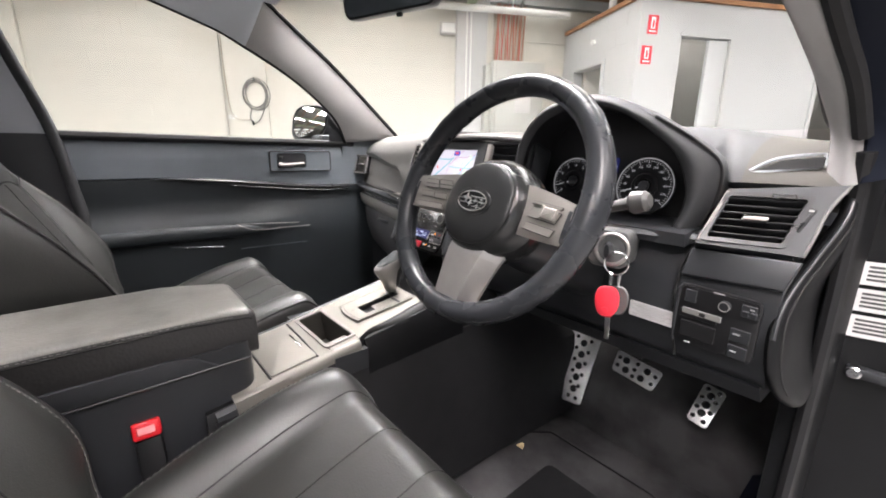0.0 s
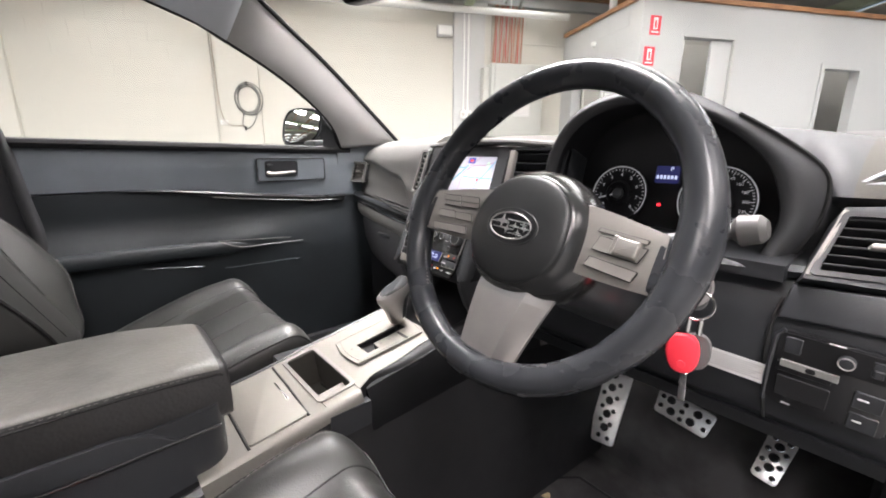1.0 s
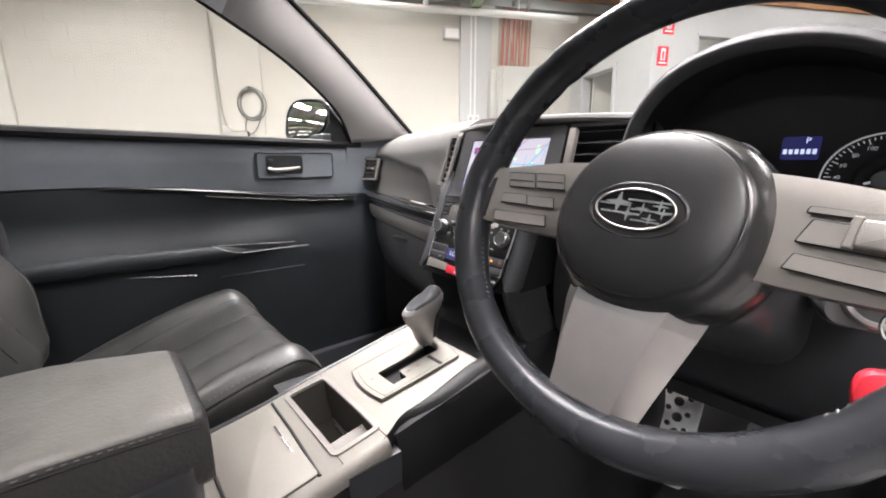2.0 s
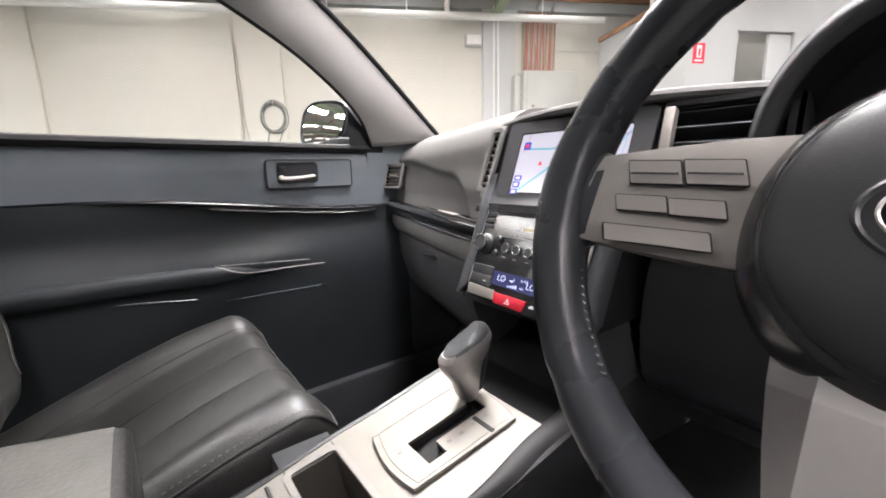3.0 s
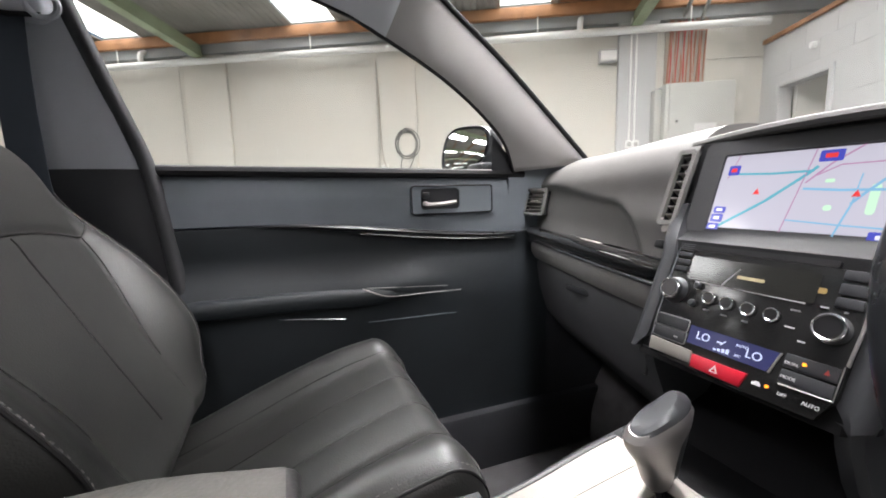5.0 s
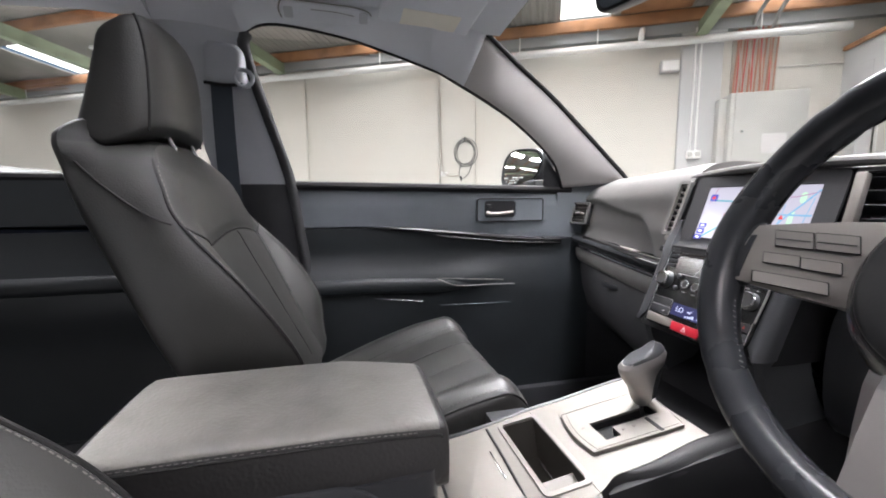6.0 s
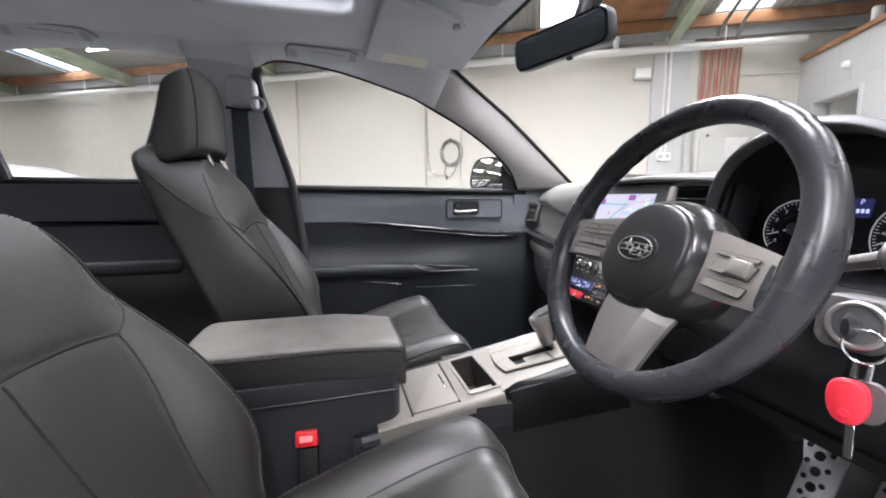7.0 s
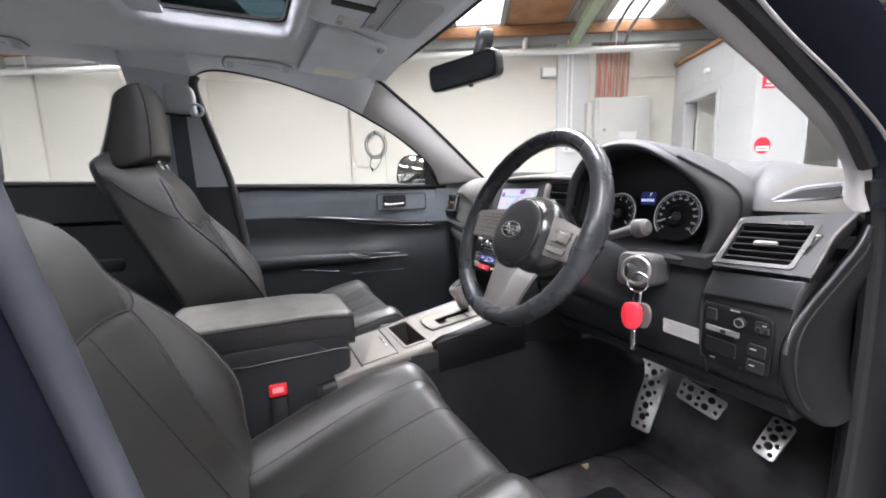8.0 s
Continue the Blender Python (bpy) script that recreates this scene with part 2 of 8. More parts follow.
def tube(pts, r, n=8, closed=False, flat=1.0, up=None):
    """A round (or flattened) rod along pts; r a number or a function of 0..1."""
    pts = [V(p) for p in pts]
    rings, ref = [], None
    m = len(pts)
    for i, p in enumerate(pts):
        a, b = (pts[i - 1], pts[(i + 1) % m]) if closed else (pts[max(i - 1, 0)], pts[min(i + 1, m - 1)])
        d = (b - a).normalized()
        if ref is None:
            ref = V(up) if up else (V((0, 0, 1)) if abs(d.z) < 0.9 else V((1, 0, 0)))
        elif up:
            ref = V(up)
        s = d.cross(ref).normalized()
        ref = s.cross(d).normalized()
        rr = r(i / max(m - 1, 1)) if callable(r) else r
        rings.append([p + s * math.cos(2 * math.pi * k / n) * rr + ref * math.sin(2 * math.pi * k / n) * rr * flat for k in range(n)])
    return loft(rings, caps=not closed, loop=closed)


def cyl(p0, p1, r0, r1=None, n=24, bevel=0.0):
    p0, p1 = V(p0), V(p1)
    r1 = r0 if r1 is None else r1
    d = (p1 - p0)
    L = d.length
    d.normalize()
    b = min(bevel, L * 0.45)
    prof = [(0, r0 - b), (b, r0), (L - b, r1), (L, r1 - b)] if b else [(0, r0), (L, r1)]
    s = d.orthogonal().normalized()
    t = d.cross(s)
    return loft([[p0 + d * h + (s * math.cos(2 * math.pi * k / n) + t * math.sin(2 * math.pi * k / n)) * r for k in range(n)] for h, r in prof])


def ring(c, axis, R, r, n=40, k=10):
    c, axis = V(c), V(axis).normalized()
    s = axis.orthogonal().normalized()
    t = axis.cross(s)
    return tube([c + (s * math.cos(2 * math.pi * i / n) + t * math.sin(2 * math.pi * i / n)) * R for i in range(n)], r, k, closed=True, up=None)


def plate(outline, th, m, bevel=0.0, seg=2):
    """A flat plate: the outline in x and y, th thick upwards from z = 0, placed by m."""
    bm = bmesh.new()
    f = bm.faces.new([bm.verts.new((x, y, 0)) for x, y in outline])
    got = bmesh.ops.extrude_face_region(bm, geom=[f])
    top = [g for g in got["geom"] if isinstance(g, bmesh.types.BMVert)]
    bmesh.ops.translate(bm, vec=(0, 0, th), verts=top)
    if bevel:
        es = [e for e in bm.edges if all(v in top for v in e.verts)]
        bmesh.ops.bevel(bm, geom=es, offset=bevel, segments=seg, profile=0.5, affect="EDGES")
    bmesh.ops.transform(bm, matrix=m, verts=bm.verts)
    return bm


def pierced(outer, hole, th, m):
    """A flat plate with a hole: both outlines in x and y, th thick, placed by m."""
    bm = bmesh.new()
    edges = []
    for loop in (outer, hole):
        vs = [bm.verts.new((x, y, 0)) for x, y in loop]
        edges += [bm.edges.new((vs[i - 1], vs[i])) for i in range(len(vs))]
    bmesh.ops.triangle_fill(bm, edges=edges, use_beauty=True)
    got = bmesh.ops.extrude_face_region(bm, geom=bm.faces[:])
    bmesh.ops.translate(bm, vec=(0, 0, th), verts=[g for g in got["geom"] if isinstance(g, bmesh.types.BMVert)])
    bmesh.ops.transform(bm, matrix=m, verts=bm.verts)
    return bm


def rounded(w, h, r, n=5, x=0.0, y=0.0):
    """A rounded rectangle's outline about (x, y)."""
    out = []
    for cx, cy, a in ((w / 2 - r, h / 2 - r, 0), (-w / 2 + r, h / 2 - r, 90), (-w / 2 + r, -h / 2 + r, 180), (w / 2 - r, -h / 2 + r, 270)):
        for i in range(n + 1):
            t = radians(a + 90 * i / n)
            out.append((x + cx + r * math.cos(t), y + cy + r * math.sin(t)))
    return out


def frame_plate(outer, inner, th, m):
    """A flat ring between two outlines with the same number of points."""
    rings = [[m @ V((x, y, z)) for x, y in o] for o, z in ((outer, 0), (outer, th), (inner, th), (inner, 0))]
    return loft(rings, caps=False, loop=True)


def spow(v, p):
    return math.copysign(abs(v) ** p, v)


def smooth(a, b, x):
    t = max(0.0, min(1.0, (x - a) / (b - a)))
    return t * t * (3 - 2 * t)


def bell(x, c, w):
    return math.exp(-((x - c) / w) ** 2)


def basis(origin, xdir, normal):
    """A pose whose z is normal and whose x is about xdir."""
    z = V(normal).normalized()
    x = V(xdir)
    x = (x - z * x.dot(z)).normalized()
    y = z.cross(x)
    m = Matrix((x, y, z)).transposed().to_4x4()
    m.translation = V(origin)
    return m


# ---- the hall ----
def hall(bm):
    return moved(bm, HALL)


def slab(a0, a1, b0, b1, z0, z1, r=0.0):
    return box(((a0 + a1) / 2, (b0 + b1) / 2, (z0 + z1) / 2), (abs(a1 - a0), abs(b1 - b0), abs(z1 - z0)), r)


A0, A1, B1 = -24.0, 12.0, SIDE_B
single("floor", hall(slab(A0, A1, B1, 6.0, -0.1, 0.0)), CONCRETE, "grey concrete floor of the hall", "floor", kind="structure")
wall_block = single("wall_block", hall(slab(A0, A1, WALL_B + 0.002, WALL_B + 0.2, 0, 3.3)), JOINT, "white painted concrete block wall of the hall", "wall", kind="structure")
single("wall_end", hall(slab(A0 - 0.2, A0, B1, 6.0, 0, 5.2)), PAINT_WALL, "white painted end wall of the hall", "wall", kind="structure")
# far end and open side are unseen: added dark to hold down bounce light
single("wall_far_end", hall(slab(A1, A1 + 0.2, B1, 6.0, 0, 5.2)), DARK_UNSEEN, "unseen far end wall of the hall, added dark", "wall", kind="structure")
single("wall_open_side", hall(join(slab(A0, DOOR_A0, B1 - 0.2, B1, 0, 5.2), slab(DOOR_A1, A1, B1 - 0.2, B1, 0, 5.2), slab(DOOR_A0, DOOR_A1, B1 - 0.2, B1, DOOR_H, 5.2))), DARK_UNSEEN, "unseen dark side wall, added with an opening for the fill lamp", "wall", kind="structure")
single("fascia", hall(slab(A0, A1, 5.3, 5.398, 2.96, 3.24)), GREY_WALL, "grey sheet band above the block wall", "wall", kind="structure")


def roof_piece(a0, a1, b0, b1):
    z = lambda b: roof_z(b)
    pitch = 0.09
    n = max(2, int(round((a1 - a0) / pitch * 4)))
    def f(u, v):
        a, b = a0 + (a1 - a0) * u, b0 + (b1 - b0) * v
        return (a, b, z(b) + 0.012 * math.sin(2 * math.pi * a / pitch))
    return hall(sheet(f, n, 1, 0.012))


cols = SKY_COLS
pieces, edge = [], A0
for a in cols:
    pieces += [(edge, a - SKY_W / 2, -5.0, 5.5), (edge, a - SKY_W / 2, B1, -5.0)]
    at = 5.5
    for b, long in SKY_ROWS:
        pieces.append((a - SKY_W / 2, a + SKY_W / 2, b + long / 2, at))
        at = b - long / 2
    pieces += [(a - SKY_W / 2, a + SKY_W / 2, -5.0, at), (a - SKY_W / 2, a + SKY_W / 2, B1, -5.0)]
    edge = a + SKY_W / 2
pieces += [(edge, A1, -5.0, 5.5), (edge, A1, B1, -5.0)]
single("ceiling", join(*[roof_piece(*p) for p in pieces]), SHEET, "grey corrugated fibre cement roof sheets", "roof", kind="structure")
for b in (5.25, 3.7, 2.6, 0.3, -1.5, -3.3):
    z = roof_z(b) - 0.09
    single("purlin", hall(slab(A0, A1, b - 0.035, b + 0.035, z - 0.07, z + 0.06, 0.006)), TIMBER, "orange-brown timber roof purlin", "beam", "roof purlins", "structure")
for a in (-9.1, -6.4, -3.65, -0.95, 2.0, 4.7, 7.4):
    zs = [(b, roof_z(b) - 0.22) for b in (5.3, -5.0)]
    web = loft([[(a - 0.02, b, z - 0.1), (a + 0.02, b, z - 0.1), (a + 0.02, b, z + 0.06), (a - 0.02, b, z + 0.06)] for b, z in zs])
    fl = loft([[(a - 0.06, b, z - 0.115), (a + 0.06, b, z - 0.115), (a + 0.06, b, z - 0.1), (a - 0.06, b, z - 0.1)] for b, z in zs])
    single("rafter", hall(join(web, fl)), GREEN_STEEL, "pale green painted steel roof beam", "beam", "roof beams", "structure")

single("ceiling_panel", hall(loft([[(1.1, b, roof_z(b) - 0.035), (1.86, b, roof_z(b) - 0.035), (1.86, b, roof_z(b) - 0.022), (1.1, b, roof_z(b) - 0.022)] for b in (3.76, 4.5, 5.2)])), TIMBER, "orange-brown plywood panel under the roof sheets", "ceiling panel", kind="structure")
tube_lamp = thing("fluorescent_batten", HALL @ V((-5.6, 4.45, 3.2)), "long white fluorescent batten under the roof", "ceiling lamp")
part("housing", hall(slab(-6.25, -4.98, 4.4, 4.5, 3.235, 3.275, 0.006)), PIPE_WHITE, tube_lamp)
part("tube", hall(cyl((-6.22, 4.45, 3.215), (-5.01, 4.45, 3.215), 0.016, n=12)), glow("lit_tube", (1.0, 0.98, 0.95), 9.0), tube_lamp)

SHEET_GLOW = glow("daylit_roof_sheet", (1.0, 0.98, 0.95), 2.6)
for a in SKY_COLS:
    for b, long in SKY_ROWS:
        if a < 5:
            z = lambda v: roof_z(v) + 0.045
            single("skylight", hall(loft([[(a - SKY_W / 2 - 0.02, v, z(v)), (a + SKY_W / 2 + 0.02, v, z(v)), (a + SKY_W / 2 + 0.02, v, z(v) + 0.004), (a - SKY_W / 2 - 0.02, v, z(v) + 0.004)] for v in (b - long / 2 - 0.02, b + long / 2 + 0.02)])), SHEET_GLOW, "bright translucent roof sheet letting daylight in", "skylight", "roof skylights", "structure")

for k in range(4):
    for b, long in SKY_ROWS:
        a = -13.1 - 2.75 * k
        single("skylight", hall(loft([[(a - SKY_W / 2, v, roof_z(v) - 0.03), (a + SKY_W / 2, v, roof_z(v) - 0.03), (a + SKY_W / 2, v, roof_z(v) - 0.026), (a - SKY_W / 2, v, roof_z(v) - 0.026)] for v in (b - long / 2, b + long / 2)])), SHEET_GLOW, "bright translucent roof sheet letting daylight in", "skylight", "roof skylights", "structure")

# blocks of the wall, course by course
BW, BH = 0.4, 0.195


def block_mesh(name, w, h, d, mat):
    bm = box((0, 0, 0), (w, d, h), 0.0012, 1)
    finish(bm, 30)
    me = bpy.data.meshes.new(name)
    bm.to_mesh(me)
    bm.free()
    me.materials.append(mat)
    return me


full = block_mesh("block", BW - 0.0032, BH - 0.0032, 0.018, BLOCK)
for row in range(9):
    z = 1.12 + BH * (row + 0.5)
    for k in range(31):
        a = -8.1 + BW * (k + 0.5 * (row % 2))
        if a + BW / 2 > 3.48:
            continue
        ob = new("block", full)
        ob.matrix_world = HALL @ Matrix.Translation((a, WALL_B + 0.0082, z))
        ob.parent = wall_block
for a0, a1 in ((-6.65, -6.05), (-3.97, -3.34), (-1.2, -0.7)):
    single("pilaster", hall(slab(a0, a1, WALL_B - 0.05, WALL_B + 0.002, 0, 3.05, 0.01)), BLOCK, "white painted pilaster on the block wall", "column", "pilasters", "structure")

# pipes and conduits on the wall
pipe = thing("wall_pipe", (0, 0, 0), "long white pipe running along the wall under the roof", "pipe")
part("pipe", hall(cyl((-10, 5.24, 2.85), (3.45, 5.24, 2.85), 0.043, n=16)), PIPE_WHITE, pipe)
for a in (-9.0, -7.4, -6.0, -4.85, -2.05, -0.1, 0.85, 2.6):
    part("hanger", hall(cyl((a, 5.24, 2.88), (a, 5.24, 3.2), 0.008, n=8)), PIPE_WHITE, pipe)
for a in (-4.5, 1.35):
    part("elbow", hall(tube(spline([(a, 5.24, 2.87), (a + 0.0, 5.24, 2.98), (a + 0.02, 5.28, 3.03), (a + 0.02, 5.38, 3.04)], 8), 0.035, 10)), PIPE_WHITE, pipe)
for a, b, z0, z1 in ((-4.03, 5.335, 1.0, 2.8), (-1.24, 5.385, 1.0, 2.75), (1.96, 5.28, 1.5, 3.0), (2.02, 5.28, 1.5, 3.0)):
    single("conduit", hall(cyl((a, b, z0), (a, b, z1), 0.011, n=8)), GREY_CONDUIT if a < 0 else PIPE_WHITE, "thin conduit fixed upright on the wall", "conduit", "wall conduits")
junction = thing("junction_box", HALL @ V((1.7, 5.36, 2.6)), "white square junction box on the wall", "junction box")
part("body", hall(slab(1.6, 1.81, 5.3, 5.398, 2.53, 2.67, 0.008)), PAINT_WALL, junction)
part("cover", hall(slab(1.615, 1.795, 5.292, 5.299, 2.545, 2.655, 0.003)), PIPE_WHITE, junction)
outlet = thing("socket_outlet", HALL @ V((2.0, 5.28, 1.54)), "white double socket outlet below the conduits", "socket")
part("plate", hall(slab(1.92, 2.08, 5.26, 5.299, 1.48, 1.58, 0.006)), PIPE_WHITE, outlet)
for a in (1.96, 2.04):
    part("socket", hall(slab(a - 0.025, a + 0.025, 5.253, 5.26, 1.505, 1.555, 0.003)), CABINET, outlet)

# coiled hose on the wall
hose = thing("coiled_hose", HALL @ V((-0.84, 5.32, 1.65)), "grey air hose coiled on a wall hook", "hose")
pts = []
for i in range(150):
    t = i / 149
    w = 2 * math.pi * 4.2 * t + 1.57
    rx, rz = 0.145 + 0.022 * math.sin(5 * t + 1), 0.175 + 0.022 * math.sin(7 * t)
    pts.append((-0.84 + rx * math.cos(w) + 0.012 * math.sin(9 * t), 5.325 + 0.02 * math.sin(21 * t), 1.655 + rz * math.sin(w)))
part("coil", hall(tube(pts, 0.0075, 6)), HOSE, hose)
part("tail", hall(tube(spline([(-0.9, 5.325, 1.5), (-0.93, 5.335, 1.36), (-0.88, 5.335, 1.3), (-0.8, 5.325, 1.36), (-0.74, 5.325, 1.5)], 20), 0.0075, 6)), HOSE, hose)
part("supply_line", hall(tube(spline([(-1.2, 5.34, 2.5), (-1.19, 5.34, 1.8), (-1.16, 5.335, 1.45), (-1.08, 5.335, 1.34), (-0.93, 5.335, 1.34)], 24), 0.007, 6)), GREY_CABLE, hose)
part("hook", hall(join(cyl((-0.84, 5.345, 1.82), (-0.84, 5.29, 1.82), 0.012, n=10), cyl((-0.84, 5.29, 1.82), (-0.84, 5.285, 1.86), 0.012, n=10))), CHROME, hose)
part("nozzle", hall(cyl((-0.905, 5.335, 1.33), (-0.9, 5.335, 1.27), 0.016, 0.01, 10, 0.003)), BLACK, hose)
valve = thing("wall_valve", HALL @ V((-1.15, 5.335, 1.36)), "small pale air valve on the wall", "valve")
part("body", hall(slab(-1.2, -1.1, 5.35, 5.349, 1.34, 1.4, 0.006)), PIPE_WHITE, valve)
part("lever", hall(slab(-1.17, -1.13, 5.29, 5.31, 1.365, 1.375, 0.003)), CABINET, valve)

# electrical cabinet and its cables
cab = thing("electrical_cabinet", HALL @ V((2.7, 5.2, 1.2)), "grey steel electrical cabinet on the wall", "cabinet")
part("body", hall(slab(2.3, 3.06, 5.1, 5.39, 1.05, 2.19, 0.012)), CABINET, cab)
part("door", hall(slab(2.34, 3.05, 5.075, 5.1, 1.07, 2.18, 0.008)), CABINET, cab)
part("lock", hall(cyl((2.42, 5.075, 1.75), (2.42, 5.06, 1.75), 0.014, n=12)), CHROME, cab)
part("notice", hall(slab(2.62, 2.86, 5.068, 5.073, 1.5, 1.72, 0.001)), LABEL_WHITE, cab)
part("side_duct", hall(slab(2.22, 2.3, 5.2, 5.39, 1.05, 2.15, 0.006)), CABINET, cab)
tray = thing("cable_bundle", HALL @ V((2.6, 5.3, 2.2)), "bundle of red and brown cables rising above the cabinet", "cables")
part("tray", hall(slab(2.38, 2.84, 5.37, 5.395, 2.19, 3.1)), GREY_CABLE, tray)
rng = random.Random(5)
for i in range(26):
    a = 2.4 + 0.42 * (i + 0.5) / 26
    w = lambda s: 0.012 * math.sin(s * 5 + i)
    p = [(a + w(z) + (0.05 * (z - 2.9) * (rng.random() - 0.4) if z > 2.9 else 0), 5.35 - 0.02 * rng.random(), z) for z in (2.17, 2.4, 2.65, 2.9, 3.1)]
    p += [(p[-1][0] + rng.uniform(-0.03, 0.08), 5.3, 3.17), (p[-1][0] + rng.uniform(0, 0.15), 5.24, 3.21)]
    part("cable", hall(tube(spline(p, 18), rng.uniform(0.007, 0.012), 6)), (COPPER, RED_CABLE, GREY_CABLE, COPPER, GREY_CABLE)[i % 5], tray)
for a, z in ((2.55, 2.98), (2.75, 2.92)):
    single("conduit", hall(tube(spline([(a, 5.33, z), (a + 0.005, 5.17, 3.08), (a + 0.01, 4.95, 3.15), (a + 0.03, 4.6, 3.24), (a + 0.05, 3.9, 3.31)], 24), 0.022, 8)), HOSE, "grey flexible conduit climbing from the cables to the roof", "conduit", "roof conduits")
single("conduit", hall(cyl((2.87, 5.385, 2.51), (3.5, 5.385, 2.51), 0.01, n=8)), GREY_CONDUIT, "thin grey conduit along the wall", "conduit", "wall conduits")
single("pilaster", hall(join(slab(1.83, 2.27, 5.33, 5.399, 0, 2.87, 0.008), slab(1.81, 2.29, 5.305, 5.399, 2.872, 3.03, 0.008))), PAINT_WALL, "white boxed column with a wider cap on the block wall", "column", "pilasters", "structure")
lines = thing("roof_cables", HALL @ V((0, 5.25, 3.1)), "thin copper-coloured cables strung along the eave", "cables")
for i in range(6):
    z = 3.02 + 0.03 * i
    part("cable", hall(tube([(A0 + k * 0.8, 5.25 - 0.02 * i, z + 0.012 * math.sin(k * 2.1 + i)) for k in range(21)], 0.007, 5)), COPPER if i % 2 else TIMBER, lines)

# site office built in the hall
OA, OB, OT = 3.5, 3.7, 2.62


def wall_with_holes(fix, axis, s0, s1, z1, holes, th):
    """Wall pieces on the plane axis = fix from s0 to s1 and up to z1 round the holes (h0, h1, head)."""
    out, at = [], s0
    def add(p0, p1, z0, zt):
        if p1 - p0 < 0.005:
            return
        out.append(slab(fix, fix + th, p0, p1, z0, zt) if axis == "a" else slab(p0, p1, fix, fix + th, z0, zt))
    for h0, h1, head in holes:
        add(at, h0, 0, z1)
        add(h0, h1, head, z1)
        at = h1
    add(at, s1, 0, z1)
    return hall(join(*out))


office_side = single("wall_office_side", wall_with_holes(OA, "a", OB, WALL_B, OT, [(4.36, 5.05, 2.07)], 0.12), PAINT_WALL, "white painted block wall of the site office", "wall", kind="structure")
single("wall_office_front", wall_with_holes(OB, "b", OA + 0.121, 9.0, OT, [(4.05, 4.71, 2.27), (6.1, 6.66, 2.03)], 0.1), PAINT_WALL, "white painted front wall of the site office", "wall", kind="structure")
single("wall_office_back", hall(slab(OA + 0.14, 9.0, 5.0, 5.05, 0, 2.55)), DARK_ROOM, "dim inner wall of the site office", "wall", kind="structure")
single("office_roof", hall(join(slab(OA - 0.03, 9.0, OB - 0.03, OB + 0.12, OT + 0.004, OT + 0.05), slab(OA - 0.03, OA + 0.16, OB + 0.12, 5.38, OT + 0.004, OT + 0.05))), TIMBER, "thin dark timber capping on the site office walls", "roof", kind="structure")
office_block = block_mesh("block", BW - 0.0032, BH - 0.0032, 0.018, PAINT_WALL)
for row in range(7):
    z = 1.23 + BH * (row + 0.5)
    for k in range(5):
        b = OB + 0.02 + BW * (k + 0.5 + 0.5 * (row % 2)) - 0.2
        if b - 0.2 < OB or b + 0.2 > WALL_B or (z - 0.09 < 2.07 and b + 0.2 > 4.3 and b - 0.2 < 5.1):
            continue
        ob = new("block", office_block)
        ob.matrix_world = HALL @ Matrix.Translation((OA + 0.0055, b, z)) @ Matrix.Rotation(radians(90), 4, "Z")
        ob.parent = office_side
trim = thing("door_1", HALL @ V((4.38, OB, 0)), "white sliding door half open in the office wall", "door", kind="structure")
part("door_leaf", hall(slab(4.44, 4.71, OB + 0.02, OB + 0.06, 0.01, 2.26, 0.004)), PAINT_WALL, trim)
part("head_trim", hall(slab(4.03, 4.73, OB - 0.012, OB - 0.001, 2.27, 2.3)), PAINT_WALL, trim)
part("edge_strip", hall(slab(4.705, 4.725, OB - 0.012, OB - 0.001, 0, 2.27)), CABINET, trim)
trim = thing("door_2", HALL @ V((6.38, OB, 0)), "plain white framed doorway of the office", "door", kind="structure")
for a0, a1, z0, z1 in ((6.04, 6.1, 0, 2.09), (6.66, 6.72, 0, 2.09), (6.1, 6.66, 2.03, 2.09)):
    part("door_frame", hall(slab(a0, a1, OB - 0.015, OB - 0.001, z0, z1)), PAINT_WALL, trim)
trim = thing("window_1", HALL @ V((OA, 4.7, 2.0)), "dim unglazed opening with a white frame in the office wall", "window", kind="structure")
for b0, b1, z0, z1 in ((4.3, 4.36, 0.9, 2.12), (5.05, 5.1, 0.9, 2.12), (4.36, 5.05, 2.07, 2.12)):
    part("window_frame", hall(slab(OA - 0.02, OA - 0.001, b0, b1, z0, z1, 0.003)), PAINT_WALL, trim)
lamp = thing("wall_detector", HALL @ V((OA, 4.6, 2.36)), "small white detector on the office wall", "detector")
part("body", hall(cyl((OA - 0.05, 4.58, 2.36), (OA - 0.001, 4.58, 2.36), 0.03, 0.035, 14, 0.006)), PIPE_WHITE, lamp)
vent_stub = thing("vent_pipe", HALL @ V((OA + 0.1, 4.42, OT)), "short white vent pipe standing on the office roof", "pipe")
part("pipe", hall(cyl((OA + 0.1, 4.42, OT + 0.05), (OA + 0.1, 4.42, OT + 0.22), 0.045, n=16, bevel=0.006)), PIPE_WHITE, vent_stub)


